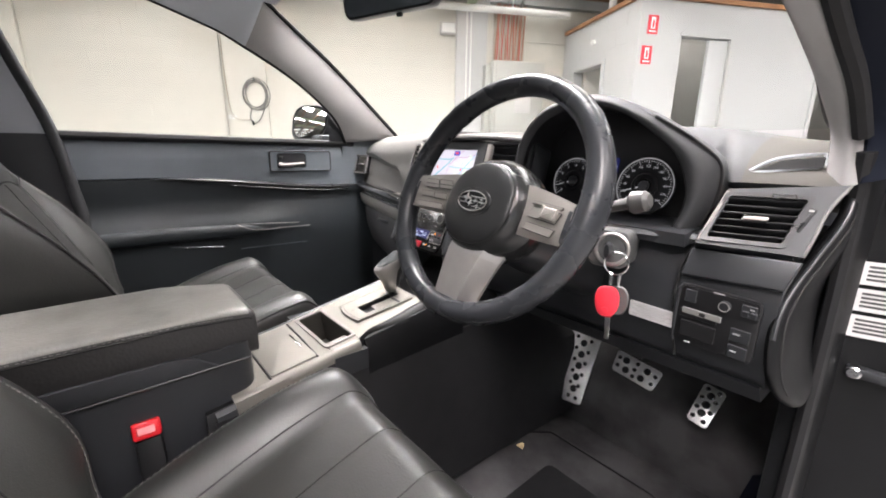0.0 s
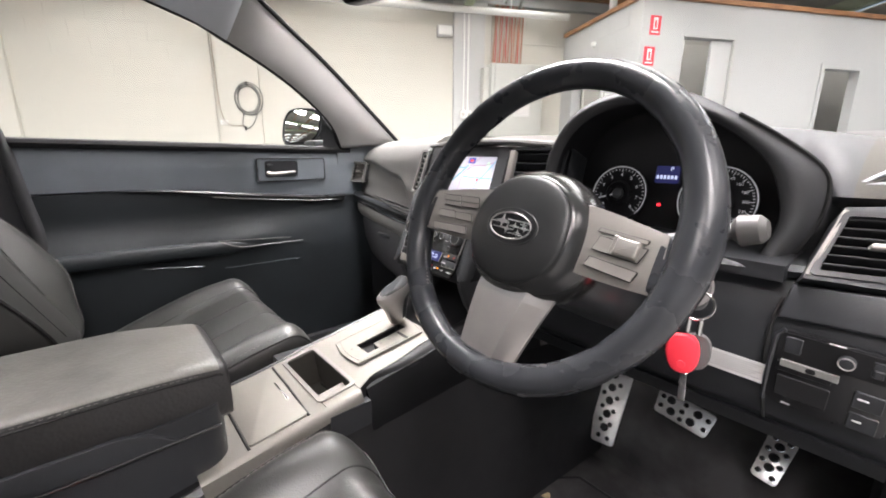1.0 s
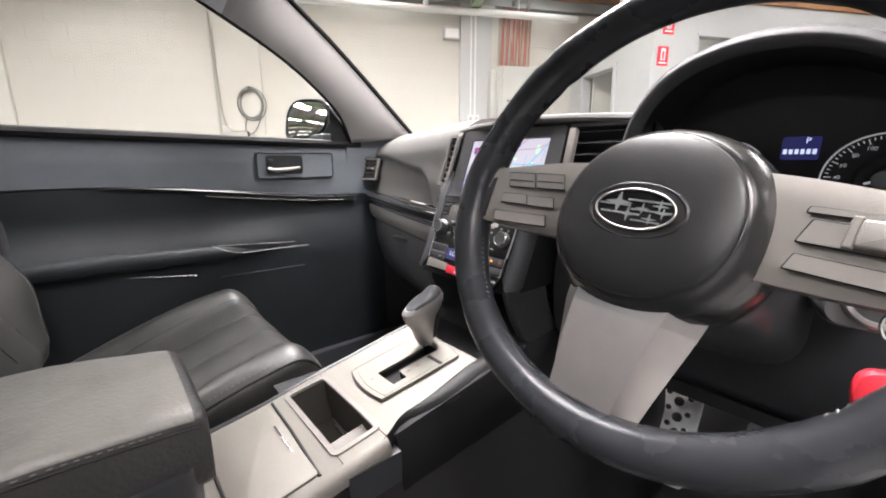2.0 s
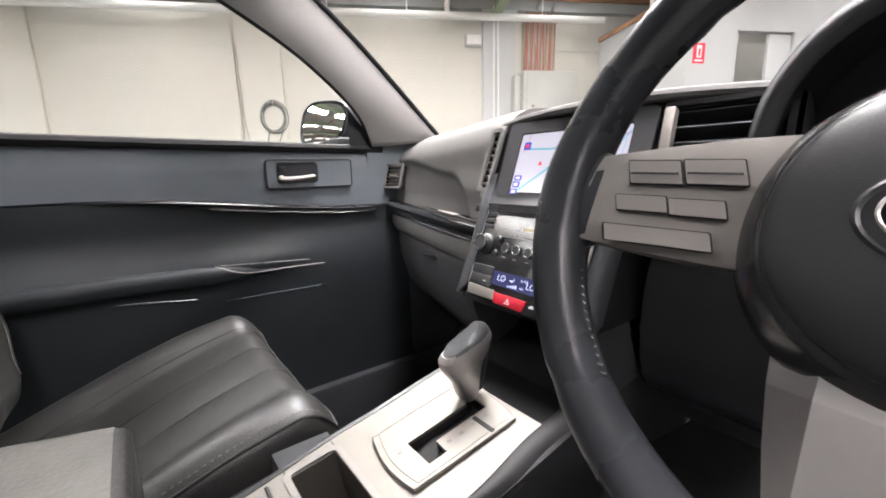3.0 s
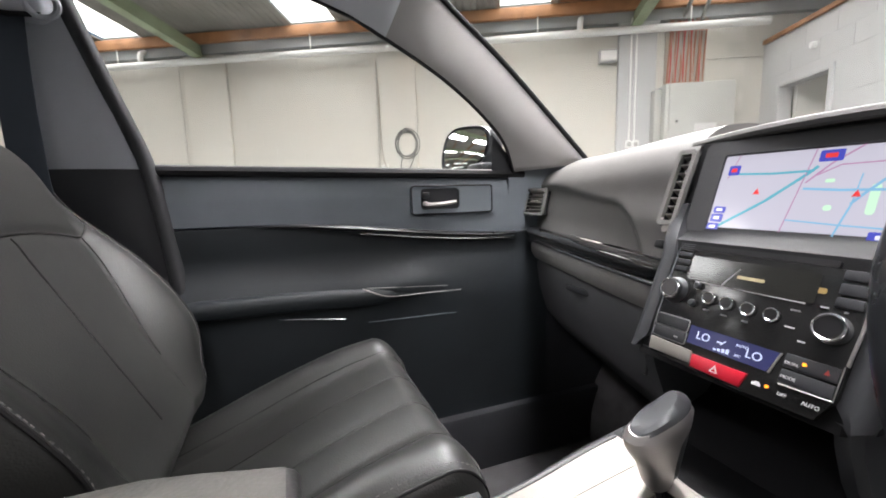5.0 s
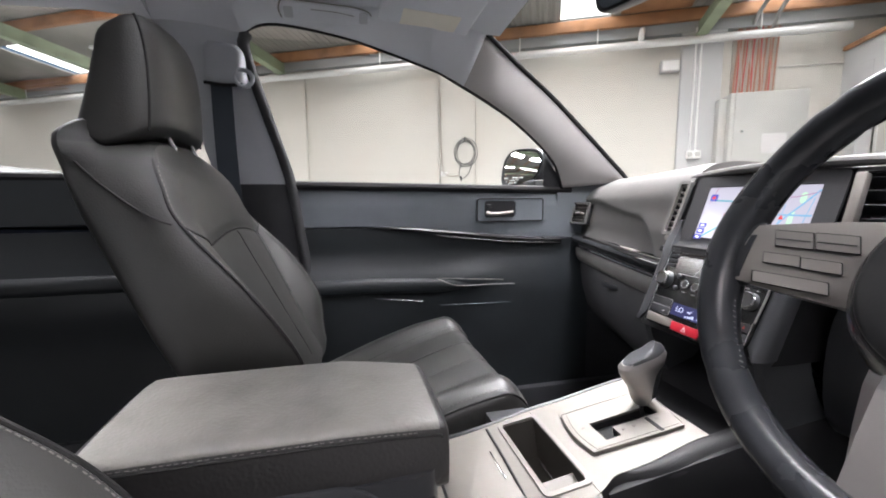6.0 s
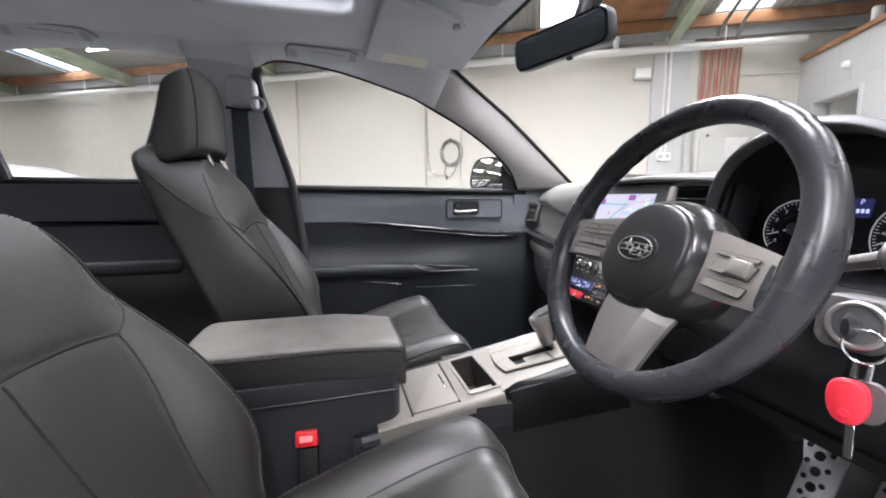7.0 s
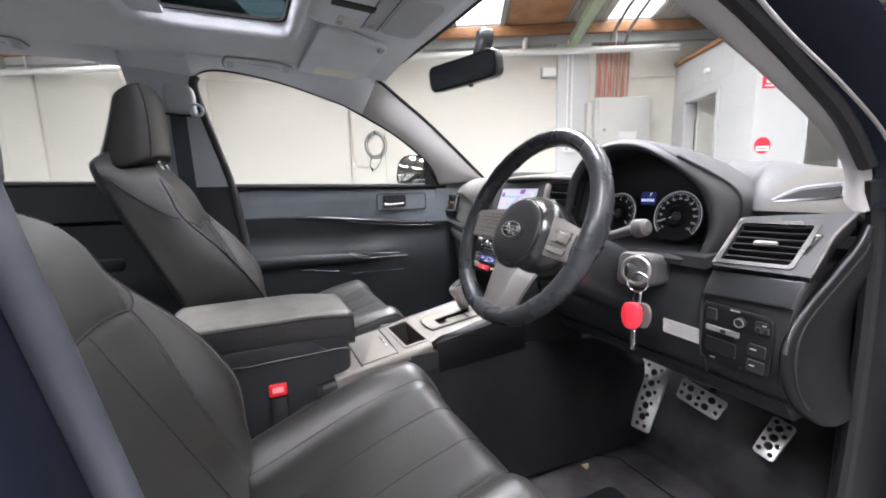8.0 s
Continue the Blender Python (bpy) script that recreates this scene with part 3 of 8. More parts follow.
def fire_sign(a, z):
    s = thing("fire_sign", HALL @ V((a, OB - 0.01, z)), "red and white fire equipment sign on the office wall", "sign", "fire signs")
    part("plate", hall(slab(a - 0.065, a + 0.065, OB - 0.006, OB - 0.001, z - 0.095, z + 0.095)), SIGN_RED, s)
    part("panel", hall(slab(a - 0.026, a + 0.026, OB - 0.009, OB - 0.006, z - 0.04, z + 0.075)), SIGN_WHITE, s)
    part("pictogram", hall(slab(a - 0.011, a + 0.011, OB - 0.012, OB - 0.009, z - 0.028, z + 0.045)), SIGN_RED, s)
    part("caption_bar", hall(slab(a - 0.045, a + 0.045, OB - 0.009, OB - 0.006, z - 0.075, z - 0.06)), SIGN_WHITE, s)


fire_sign(3.66, 2.36)
fire_sign(3.62, 2.05)
s = thing("round_sign", HALL @ V((3.61, OB - 0.01, 1.38)), "round red and white sign on the office wall", "sign")
part("disc", hall(cyl((3.61, OB - 0.001, 1.38), (3.61, OB - 0.006, 1.38), 0.085, n=28)), SIGN_RED, s)
part("lower_panel", hall(slab(3.545, 3.675, OB - 0.01, OB - 0.006, 1.325, 1.375, 0.004)), SIGN_WHITE, s)
part("caption_bar", hall(slab(3.57, 3.65, OB - 0.012, OB - 0.01, 1.345, 1.357)), SIGN_RED, s)


# ---- the car's shell: floor, roof lining, pillars, doors ----
ROOF_EDGE = 0.545


def lining_z(x, y):
    return 1.47 - 0.025 * (x / ROOF_EDGE) ** 2 - 0.05 * smooth(-0.4, -1.4, y) - 0.02 * smooth(0.15, 0.48, y)


HOLE = (-0.292, 0.292, -0.255, 0.13)      # sunroof opening


# grid lines are snapped to the sunroof's edges
def roof_lining():
    xs = [-ROOF_EDGE + (HOLE[0] + ROOF_EDGE) * i / 6 for i in range(6)] + [HOLE[0] + (HOLE[1] - HOLE[0]) * i / 14 for i in range(14)] + [HOLE[1] + (ROOF_EDGE - HOLE[1]) * i / 6 for i in range(7)]
    ys = [-1.45 + (HOLE[2] + 1.45) * i / 18 for i in range(18)] + [HOLE[2] + (HOLE[3] - HOLE[2]) * i / 8 for i in range(8)] + [HOLE[3] + (0.48 - HOLE[3]) * i / 8 for i in range(9)]
    nu, nv = len(xs) - 1, len(ys) - 1
    f = lambda u, v: (xs[round(u * nu)], ys[round(v * nv)], lining_z(xs[round(u * nu)], ys[round(v * nv)]))
    keep = lambda u, v: not (HOLE[0] < (xs[int(u * nu)] + xs[int(u * nu) + 1]) / 2 < HOLE[1] and HOLE[2] < (ys[int(v * nv)] + ys[int(v * nv) + 1]) / 2 < HOLE[3])
    return sheet(f, nu, nv, -0.03, keep)


single("ceiling_lining", roof_lining(), LINING, "grey cloth roof lining with a sunroof opening", "roof lining", kind="structure")
single("roof_panel", sheet(lambda u, v: (-0.62 + 1.24 * u, -1.5 + 2.0 * v, 1.505 - 0.03 * (2 * u - 1) ** 2 - 0.03 * (1 - v)), 12, 12, -0.004, lambda u, v: not (0.2 < u < 0.8 and 0.62 < v < 0.84)), PAINT, "dark blue painted roof panel of the car", "car roof", kind="structure")
sun = thing("sunroof", (0, -0.04, 1.47), "tinted glass sunroof with a part-open grey blind", "sunroof")
c = ((HOLE[0] + HOLE[1]) / 2, (HOLE[2] + HOLE[3]) / 2)
w, h = HOLE[1] - HOLE[0], HOLE[3] - HOLE[2]
part("surround", loft([[V((c[0] + x, c[1] + y, z)) for x, y in rounded(w + g, h + g, max(0.02, 0.05 + g / 2), 6)] for g, z in ((0.04, 1.462), (0.03, 1.452), (0.018, 1.446), (0.002, 1.4435), (-0.012, 1.445), (-0.024, 1.45), (-0.03, 1.458), (-0.03, 1.484))], caps=False), LINING, sun, "soft grey lining rim", sharp=80)
part("seal", frame_plate(rounded(w - 0.02, h - 0.02, 0.05), rounded(w - 0.045, h - 0.045, 0.04), 0.008, Matrix.Translation((c[0], c[1], 1.484))), RUBBER, sun)
part("pane", plate(rounded(w, h, 0.05), 0.005, Matrix.Translation((c[0], c[1], 1.494))), TINT, sun).visible_shadow = False
part("blind", plate(rounded(w - 0.05, 0.075, 0.012, 4, 0, 0), 0.008, Matrix.Translation((c[0], HOLE[2] + 0.05, 1.466)), 0.003, 2), LINING, sun, "grey sliding blind")
part("blind_edge", tube([(-0.2, HOLE[2] + 0.089, 1.468), (0.2, HOLE[2] + 0.089, 1.468)], 0.003, 8), BLACK, sun)

# edges of the glass openings, for the left side (x taken positive, mirrored by side)
SCREEN_EDGE = [(0.672, 0.975, 1.062), (0.655, 0.93, 1.092), (0.628, 0.70, 1.276), (0.607, 0.555, 1.375), (0.58, 0.455, 1.437)]
SIDE_EDGE = [(0.705, 0.765, 1.04), (0.662, 0.70, 1.128), (0.627, 0.55, 1.236), (0.606, 0.37, 1.326), (0.598, 0.30, 1.352)]
RAIL_EDGE = [(0.598, 0.30, 1.352), (0.594, 0.12, 1.402), (0.592, -0.02, 1.424), (0.593, -0.10, 1.424), (0.6, -0.148, 1.40)]
B_FRONT = [(0.6, -0.148, 1.40), (0.612, -0.155, 1.36), (0.66, -0.115, 1.2), (0.705, -0.078, 1.05), (0.72, -0.05, 0.8), (0.72, -0.04, 0.5)]
B_REAR = [(0.6, -0.335, 1.415), (0.615, -0.325, 1.36), (0.665, -0.285, 1.2), (0.71, -0.25, 1.05), (0.725, -0.235, 0.8), (0.725, -0.23, 0.5)]


R_SIDE = [(0.722, 0.768, 0.985), (0.716, 0.769, 1.05), (0.705, 0.72, 1.11), (0.689, 0.665, 1.16), (0.664, 0.523, 1.248), (0.635, 0.42, 1.30), (0.6, 0.31, 1.35)]
R_INNER = [(0.691, 0.791, 0.99), (0.686, 0.79, 1.05), (0.673, 0.745, 1.1), (0.662, 0.685, 1.14), (0.640, 0.582, 1.203), (0.608, 0.497, 1.265), (0.575, 0.41, 1.34)]


def bulge(c0, c1, n, amount, inward=V((-1, 0, 0)), th=0.03, k=8):
    """A closed trim between two edges, bulging inward."""
    r0, r1 = spline(c0, n), spline(c1, n)
    rings = []
    for p, q in zip(r0, r1):
        top = [p.lerp(q, i / k) + inward * amount * math.sin(math.pi * i / k) ** 0.7 for i in range(k + 1)]
        back = [q - inward * th, p - inward * th]
        rings.append(top + back)
    return rings


def trim_between(c0, c1, n, amount, side, th=0.03, inward=(-1, 0, 0)):
    rings = bulge(c0, c1, n, amount, V(inward), th)
    return loft([[V((p.x * side, p.y, p.z)) for p in r] for r in rings])


for side, nm in ((-1, "left"), (1, "right")):
    if side < 0:
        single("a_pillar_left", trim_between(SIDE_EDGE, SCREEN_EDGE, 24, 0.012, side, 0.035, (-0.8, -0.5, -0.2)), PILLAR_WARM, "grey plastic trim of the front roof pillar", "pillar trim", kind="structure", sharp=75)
    else:
        r0, r1, r2 = spline(R_SIDE, 30), spline(R_INNER, 30), spline([(0.70, 0.86, 1.0), (0.672, 0.87, 1.11), (0.65, 0.75, 1.22), (0.61, 0.555, 1.375), (0.585, 0.47, 1.43)], 30)
        rings = []
        for p, q, w in zip(r0, r1, r2):
            n = (q - p).cross(V((0.3, 0.7, -0.6))).normalized()
            face = [p.lerp(q, i / 8) + V((-0.45, -0.85, -0.1)) * (0.009 * math.sin(math.pi * i / 8) ** 0.6) for i in range(9)]
            rings.append(face + [q.lerp(w, 0.15) + V((0, 0.004, 0)), w, p + V((0.01, 0.05, 0.01)), p + V((0.008, 0.012, 0.004))])
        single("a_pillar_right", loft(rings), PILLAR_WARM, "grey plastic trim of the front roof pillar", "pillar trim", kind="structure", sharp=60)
    roof_line = [(0.5, 0.30, 1.452), (0.49, 0.12, 1.47), (0.49, -0.02, 1.472), (0.49, -0.10, 1.472), (0.49, -0.16, 1.472)]
    corner = [(0.598, 0.30, 1.352), (0.606, 0.37, 1.326), (0.61, 0.40, 1.31)], [(0.5, 0.30, 1.452), (0.53, 0.43, 1.45), (0.58, 0.455, 1.437)]
    single("roof_rail_" + nm, trim_between(RAIL_EDGE, roof_line, 20, 0.012, side, 0.03, (-0.6, 0, -0.6)), LINING, "grey cloth lining along the roof side", "roof lining", kind="structure")
    single("roof_corner_" + nm, trim_between(corner[0], corner[1], 10, 0.01, side, 0.03, (-0.6, -0.2, -0.6)), LINING, "grey lining where roof and front pillar meet", "roof lining", kind="structure")
    rear_rail = [(0.6, -0.335, 1.415), (0.605, -0.5, 1.425), (0.61, -0.75, 1.405), (0.63, -1.0, 1.33), (0.66, -1.35, 1.15)]
    rear_roof = [(0.49, -0.335, 1.472), (0.49, -0.5, 1.47), (0.49, -0.75, 1.455), (0.49, -1.0, 1.43), (0.5, -1.4, 1.37)]
    single("rear_roof_rail_" + nm, trim_between(rear_rail, rear_roof, 20, 0.012, side, 0.03, (-0.6, 0, -0.6)), LINING, "grey cloth lining along the rear roof side", "roof lining", kind="structure")
    k = 0.0 if side < 0 else -0.09
    bf, br = [(p[0] + (0.012 if side > 0 else 0), p[1] + k, p[2]) for p in B_FRONT], [(p[0] + (0.012 if side > 0 else 0), p[1] + k, p[2]) for p in B_REAR]
    bp = thing("b_pillar_" + nm, (0.68 * side, -0.2, 0.5), "grey plastic centre pillar trim with a belt guide" if side < 0 else "dark centre pillar of the open doorway", "pillar trim", kind="structure")
    part("upper_trim", trim_between(bf[:4], br[:4], 18, 0.02, side, 0.04), PILLAR, bp)
    part("lower_trim", trim_between(bf[3:], br[3:], 10, 0.02, side, 0.04), BLACK, bp)
    part("top_trim", trim_between([(0.6, -0.148, 1.40), (0.55, -0.15, 1.45), (0.49, -0.16, 1.472)], [(0.6, -0.335, 1.415), (0.55, -0.335, 1.455), (0.49, -0.335, 1.472)], 8, 0.012, side, 0.03, (-0.6, 0, -0.6)), LINING, bp)
    # rubber seal round the side opening
    loop = spline((SIDE_EDGE if side < 0 else R_SIDE[1:]) + RAIL_EDGE[1:] + bf[1:4], 60)
    single("window_seal_" + nm, tube([V(((p.x + 0.004) * side, p.y, p.z)) for p in loop], 0.005 if side < 0 else 0.011, 8), RUBBER, "black rubber seal round the door opening", "seal", kind="structure")

part_sail = [(0.75, 0.98), (0.752, 1.046), (0.80, 1.062), (0.98, 1.072), (1.03, 1.06), (1.03, 0.98)]
single("pillar_foot_left", loft([[(x, y, z) for y, z in part_sail] for x in (-0.712, -0.725)]), DOOR_TRIM, "grey plastic foot of the front roof pillar", "pillar trim", kind="structure")

# windscreen and its black border
ws = thing("windscreen", (0, 0.8, 1.2), "clear curved windscreen with a black edge", "windscreen", kind="structure")


def ws_f(u, v):
    s = 2 * u - 1
    e = spline(SCREEN_EDGE, 20)
    p = e[round(v * 20)]
    bow = (1 - s * s)
    return (p.x * s, p.y + 0.01 + bow * (0.16 * (1 - v) + 0.04 * v), p.z + 0.006 + bow * (0.02 * v))


part("pane", sheet(ws_f, 24, 20, 0.004), GLASS, ws).visible_shadow = False
part("top_border", sheet(lambda u, v: V(ws_f(u, 1)) + V((0, 0.008 * v - 0.004, -0.004 * v - 0.002)), 24, 1, 0.003), RUBBER, ws)
for s in (-1, 1):
    e = spline(SCREEN_EDGE, 24)
    part("side_border", tube([V(((p.x + 0.0) * s, p.y + 0.004, p.z + 0.004)) for p in e], 0.007, 8), RUBBER, ws)
single("header_lining", sheet(lambda u, v: ((2 * u - 1) * 0.56, 0.47 + 0.035 * (1 - (2 * u - 1) ** 2) - 0.05 * (1 - v), 1.444 + 0.014 * (1 - (2 * u - 1) ** 2) + 0.004 * (1 - v)), 20, 4, -0.02), LINING, "grey lining along the top of the windscreen", "roof lining", kind="structure")

# passenger door, closed
DX = -0.725
door = thing("front_passenger_door", (DX, 0.3, 0.35), "closed passenger door with dark vinyl trim and gloss strip", "car door")


def door_face(y, z):
    """x of the door trim's face."""
    x = DX
    x += 0.012 * smooth(1.04, 0.98, z)
    x += 0.02 * bell(z, 0.765, 0.035) * smooth(0.62, 0.40, y) * smooth(-0.2, -0.05, y)
    x += 0.02 * smooth(0.86, 0.7, z)
    x -= 0.006 * bell(z, 0.845, 0.04)
    return x


def door_sheet(y0, y1, zlow, ztop, nu=40, nv=24):
    return sheet(lambda u, v: (door_face(y0 + (y1 - y0) * u, zlow(u) + (ztop(u) - zlow(u)) * v), y0 + (y1 - y0) * u, zlow(u) + (ztop(u) - zlow(u)) * v), nu, nv, 0.03)


def strip_z(y):
    return 0.925 - 0.05 * smooth(0.1, 0.75, y)


Y0, Y1 = -0.06, 0.80
yy = lambda u: Y0 + (Y1 - Y0) * u
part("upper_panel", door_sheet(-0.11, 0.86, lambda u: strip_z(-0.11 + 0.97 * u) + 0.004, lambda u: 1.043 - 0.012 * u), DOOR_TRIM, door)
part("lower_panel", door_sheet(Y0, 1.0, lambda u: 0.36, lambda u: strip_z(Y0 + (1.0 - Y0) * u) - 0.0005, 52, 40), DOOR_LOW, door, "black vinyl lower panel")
part("sill_cap", tube([(DX + 0.004, -0.12, 1.05)] + [(DX + 0.006, yy(i / 30), 1.048 - 0.014 * i / 30) for i in range(31)], 0.012, 8), RUBBER, door)
st = [(door_face(y, strip_z(y)) + 0.006, y, strip_z(y)) for y in [0.13 + (0.765 - 0.13) * i / 30 for i in range(31)]]
part("gloss_strip", tube(st, lambda t: 0.004 + 0.010 * smooth(0, 0.25, t), 10, flat=0.5, up=(0, 0, 1)), SATIN, door)
ch = [(p[0] + 0.004, p[1], p[2] - 0.011) for p in st[10:]]
part("chrome_line", tube(ch, 0.0028, 6), CHROME, door)
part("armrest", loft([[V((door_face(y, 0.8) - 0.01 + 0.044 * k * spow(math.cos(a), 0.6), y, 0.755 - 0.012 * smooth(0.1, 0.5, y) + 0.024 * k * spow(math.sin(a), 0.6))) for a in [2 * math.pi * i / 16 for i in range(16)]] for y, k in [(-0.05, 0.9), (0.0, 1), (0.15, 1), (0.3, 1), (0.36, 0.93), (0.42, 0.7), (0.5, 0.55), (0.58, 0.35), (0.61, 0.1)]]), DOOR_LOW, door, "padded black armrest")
part("pull_cup", tube(spline([(DX + 0.058, 0.335, 0.772), (DX + 0.052, 0.38, 0.75), (DX + 0.046, 0.42, 0.742), (DX + 0.042, 0.5, 0.741), (DX + 0.034, 0.595, 0.737)], 24), 0.0011, 6), SPOKE, door, "thin bright edge of the pull cup")
part("cup_line", tube([(DX + 0.048, 0.345, 0.77), (DX + 0.042, 0.45, 0.761), (DX + 0.038, 0.555, 0.753)], 0.0008, 6), SPOKE, door)
part("panel_line", tube([(door_face(0.35, 0.68) + 0.001, 0.35, 0.682), (door_face(0.58, 0.68) + 0.001, 0.58, 0.677)], 0.0009, 6), DOOR_TRIM, door)
part("pocket_line", tube(spline([(DX + 0.03, 0.03, 0.729), (DX + 0.033, 0.16, 0.715), (DX + 0.034, 0.295, 0.698)], 14), 0.0018, 6), CHROME, door, "thin bright pocket edge")
bx = door_face(0.58, 0.97)
Mb = basis((bx + 0.002, 0.585, 0.972), (0, 1, 0), (1, 0, 0))
part("handle_bezel", frame_plate(rounded(0.225, 0.072, 0.008), rounded(0.105, 0.052, 0.01, 5, -0.035, 0.002), 0.006, Mb), DOOR_TRIM, door, "dark rectangular handle surround")
part("bezel_line", tube([Mb @ V((x, y, 0.007)) for x, y in rounded(0.222, 0.07, 0.008)], 0.0016, 6, closed=True), DARK_THREAD, door)
part("handle_cup", plate(rounded(0.108, 0.054, 0.012, 5, -0.035, 0.002), 0.002, Mb), BLACK, door)
part("inner_handle", tube(spline([Mb @ V((-0.078, -0.008, 0.008)), Mb @ V((-0.07, -0.012, 0.016)), Mb @ V((-0.03, -0.01, 0.016)), Mb @ V((0.005, -0.006, 0.012))], 14), lambda t: 0.009 - 0.003 * t, 10, flat=0.7), GUNMETAL, door, "chrome inner door handle")
part("lock_tab", box(Mb @ V((-0.075, 0.012, 0.009)), (0.006, 0.016, 0.014), 0.002), BLACK, door)
part("pane", sheet(lambda u, v: V(spline(B_FRONT[:4][::-1], 10)[round(v * 10)]).lerp(V(spline([SIDE_EDGE[0], SIDE_EDGE[1], SIDE_EDGE[2], SIDE_EDGE[3], (0.594, 0.12, 1.402)], 10)[round(v * 10)]), u) * 1 and (lambda p: (-(p.x + 0.02), p.y, p.z))(V(spline(B_FRONT[:4][::-1], 10)[round(v * 10)]).lerp(V(spline([SIDE_EDGE[0], SIDE_EDGE[1], SIDE_EDGE[2], SIDE_EDGE[3], (0.594, 0.12, 1.402)], 10)[round(v * 10)]), u)), 10, 10, 0.004), GLASS, door, "clear side window").visible_shadow = False
upright = spline([(0.602, -0.14, 1.40), (0.617, -0.146, 1.36), (0.666, -0.105, 1.2), (0.709, -0.066, 1.05), (0.712, -0.04, 0.85), (0.708, -0.02, 0.6)], 30)
part("window_upright", loft([[V((-p.x + dx, p.y + dy, p.z)) for dx, dy in ((0.004, -0.016), (0.014, -0.01), (0.016, 0.0), (0.012, 0.008), (-0.006, 0.012), (-0.006, -0.016))] for p in upright]), HOOD, door, "dark grey rear upright of the window frame", sharp=60)
part("mirror_cheek", loft([[(DX - 0.01, 0.70, 1.03), (DX - 0.01, 0.80, 1.03), (DX - 0.01 + 0.0, 0.80, 1.03)], [(DX + 0.012, 0.70, 1.03), (DX + 0.012, 0.80, 1.03), (DX + 0.035, 0.69, 1.135)]]), BLACK, door)

# exterior mirror of that door
em = thing("exterior_mirror", (-0.93, 0.68, 1.03), "dark exterior mirror showing the hall roof", "wing mirror")
Mm = basis((-0.858, 0.692, 1.115), (1, 0.5, 0), (0.485, -0.87, 0.17))
oval = [(0.086 * spow(math.cos(t), 0.62) + 0.012 * math.sin(t), 0.066 * spow(math.sin(t), 0.7) * (1 - 0.12 * math.cos(t))) for t in [2 * math.pi * i / 36 for i in range(36)]]
rings = []
for z, k in ((0.0, 0.9), (0.006, 0.98), (0.0, 1.04), (-0.02, 1.08), (-0.06, 1.0), (-0.095, 0.75), (-0.115, 0.35)):
    rings.append([Mm @ V((x * k, y * k, z)) for x, y in oval])
part("housing", loft(rings), BLACK, em)
part("mirror_glass", loft([[Mm @ V((x * k, y * k, 0.011 - (x * x + y * y) * k * k / 1.1)) for x, y in oval] for k in (0.86, 0.7, 0.5, 0.3, 0.12)]), MIRROR, em, "convex mirror glass", sharp=80)
part("stalk", box((-0.775, 0.71, 1.05), (0.1, 0.07, 0.035), 0.012), BLACK, em)

# rear door on the same side
rd = thing("rear_passenger_door", (DX, -0.7, 0.35), "closed rear door with dark vinyl trim", "car door")
part("upper_panel", sheet(lambda u, v: (DX - 0.005 + 0.015 * v, -1.15 + 0.93 * u, 0.945 + (0.11 + 0.0 * u) * (1 - v) + 0.0), 16, 8, 0.03), DOOR_LOW, rd)
part("lower_panel", sheet(lambda u, v: (DX + 0.01 + 0.03 * bell(v, 0.3, 0.15), -1.15 + 0.93 * u, 0.36 + 0.57 * (1 - v)), 16, 16, 0.03), DOOR_LOW, rd)
part("trim_strip", tube(spline([(DX + 0.014, -1.1, 0.965), (DX + 0.016, -0.75, 0.945), (DX + 0.016, -0.25, 0.93)], 16), 0.007, 8, flat=0.6), GLOSS, rd)
part("armrest", box((DX + 0.04, -0.65, 0.8), (0.07, 0.5, 0.05), 0.02, 3), DOOR_LOW, rd)
part("sill_cap", tube([(DX + 0.006, -1.15, 1.075), (DX + 0.006, -0.25, 1.06)], 0.012, 8), RUBBER, rd)
part("window_divider", tube([(-0.715, -0.855, 1.07), (-0.7, -0.885, 1.2), (-0.64, -0.93, 1.37)], 0.016, 8), BLACK, rd)
part("pane", sheet(lambda u, v: (-(0.725 - 0.105 * v), -1.15 + 0.86 * u - 0.06 * v * u + 0.1 * v * (1 - u), 1.06 + 0.36 * v), 6, 6, 0.004), GLASS, rd, "clear rear side window").visible_shadow = False

# floor pan, firewall, tunnel, rear bulkhead
single("car_floor", join(box((0, -0.1, 0.2), (1.44, 2.7, 0.05)), box((0.0, 0.3, 0.33), (0.2, 1.6, 0.24), 0.04, 3)), CARPET, "black carpeted car floor with a raised tunnel", "car floor", kind="structure")
single("footwell_carpet", sheet(lambda u, v: (-0.72 + 1.44 * u, 1.03 + 0.2 * smooth(0.1, 1, v), 0.225 + 0.5 * v), 12, 12, -0.02), CARPET, "black carpet rising to the firewall", "car floor", kind="structure")
for s, nm in ((-1, "left"), (1, "right")):
    single("kick_panel_" + nm, box((s * 0.705, 1.09, 0.5), (0.03, 0.46, 0.65), 0.008), BLACK, "black plastic kick panel in the footwell", "trim panel", kind="structure")
single("sill_left", box((-0.705, -0.1, 0.29), (0.07, 2.8, 0.2), 0.01), BLACK, "black plastic sill trim under the closed doors", "sill", kind="structure")
single("firewall", box((0, 1.3, 0.58), (1.44, 0.04, 0.8)), BLACK, "black firewall behind the dashboard", "firewall", kind="structure")
single("rear_bulkhead", box((0, -1.5, 0.75), (1.44, 0.05, 1.1)), CARPET, "dark rear bulkhead of the cabin", "bulkhead", kind="structure")
single("body_side_left", join(box((-0.8, -0.3, 0.6), (0.06, 2.6, 0.8), 0.02), box((-0.77, -1.35, 1.2), (0.05, 0.3, 0.45), 0.02)), PAINT, "dark blue outer body side of the car", "car body", kind="structure")


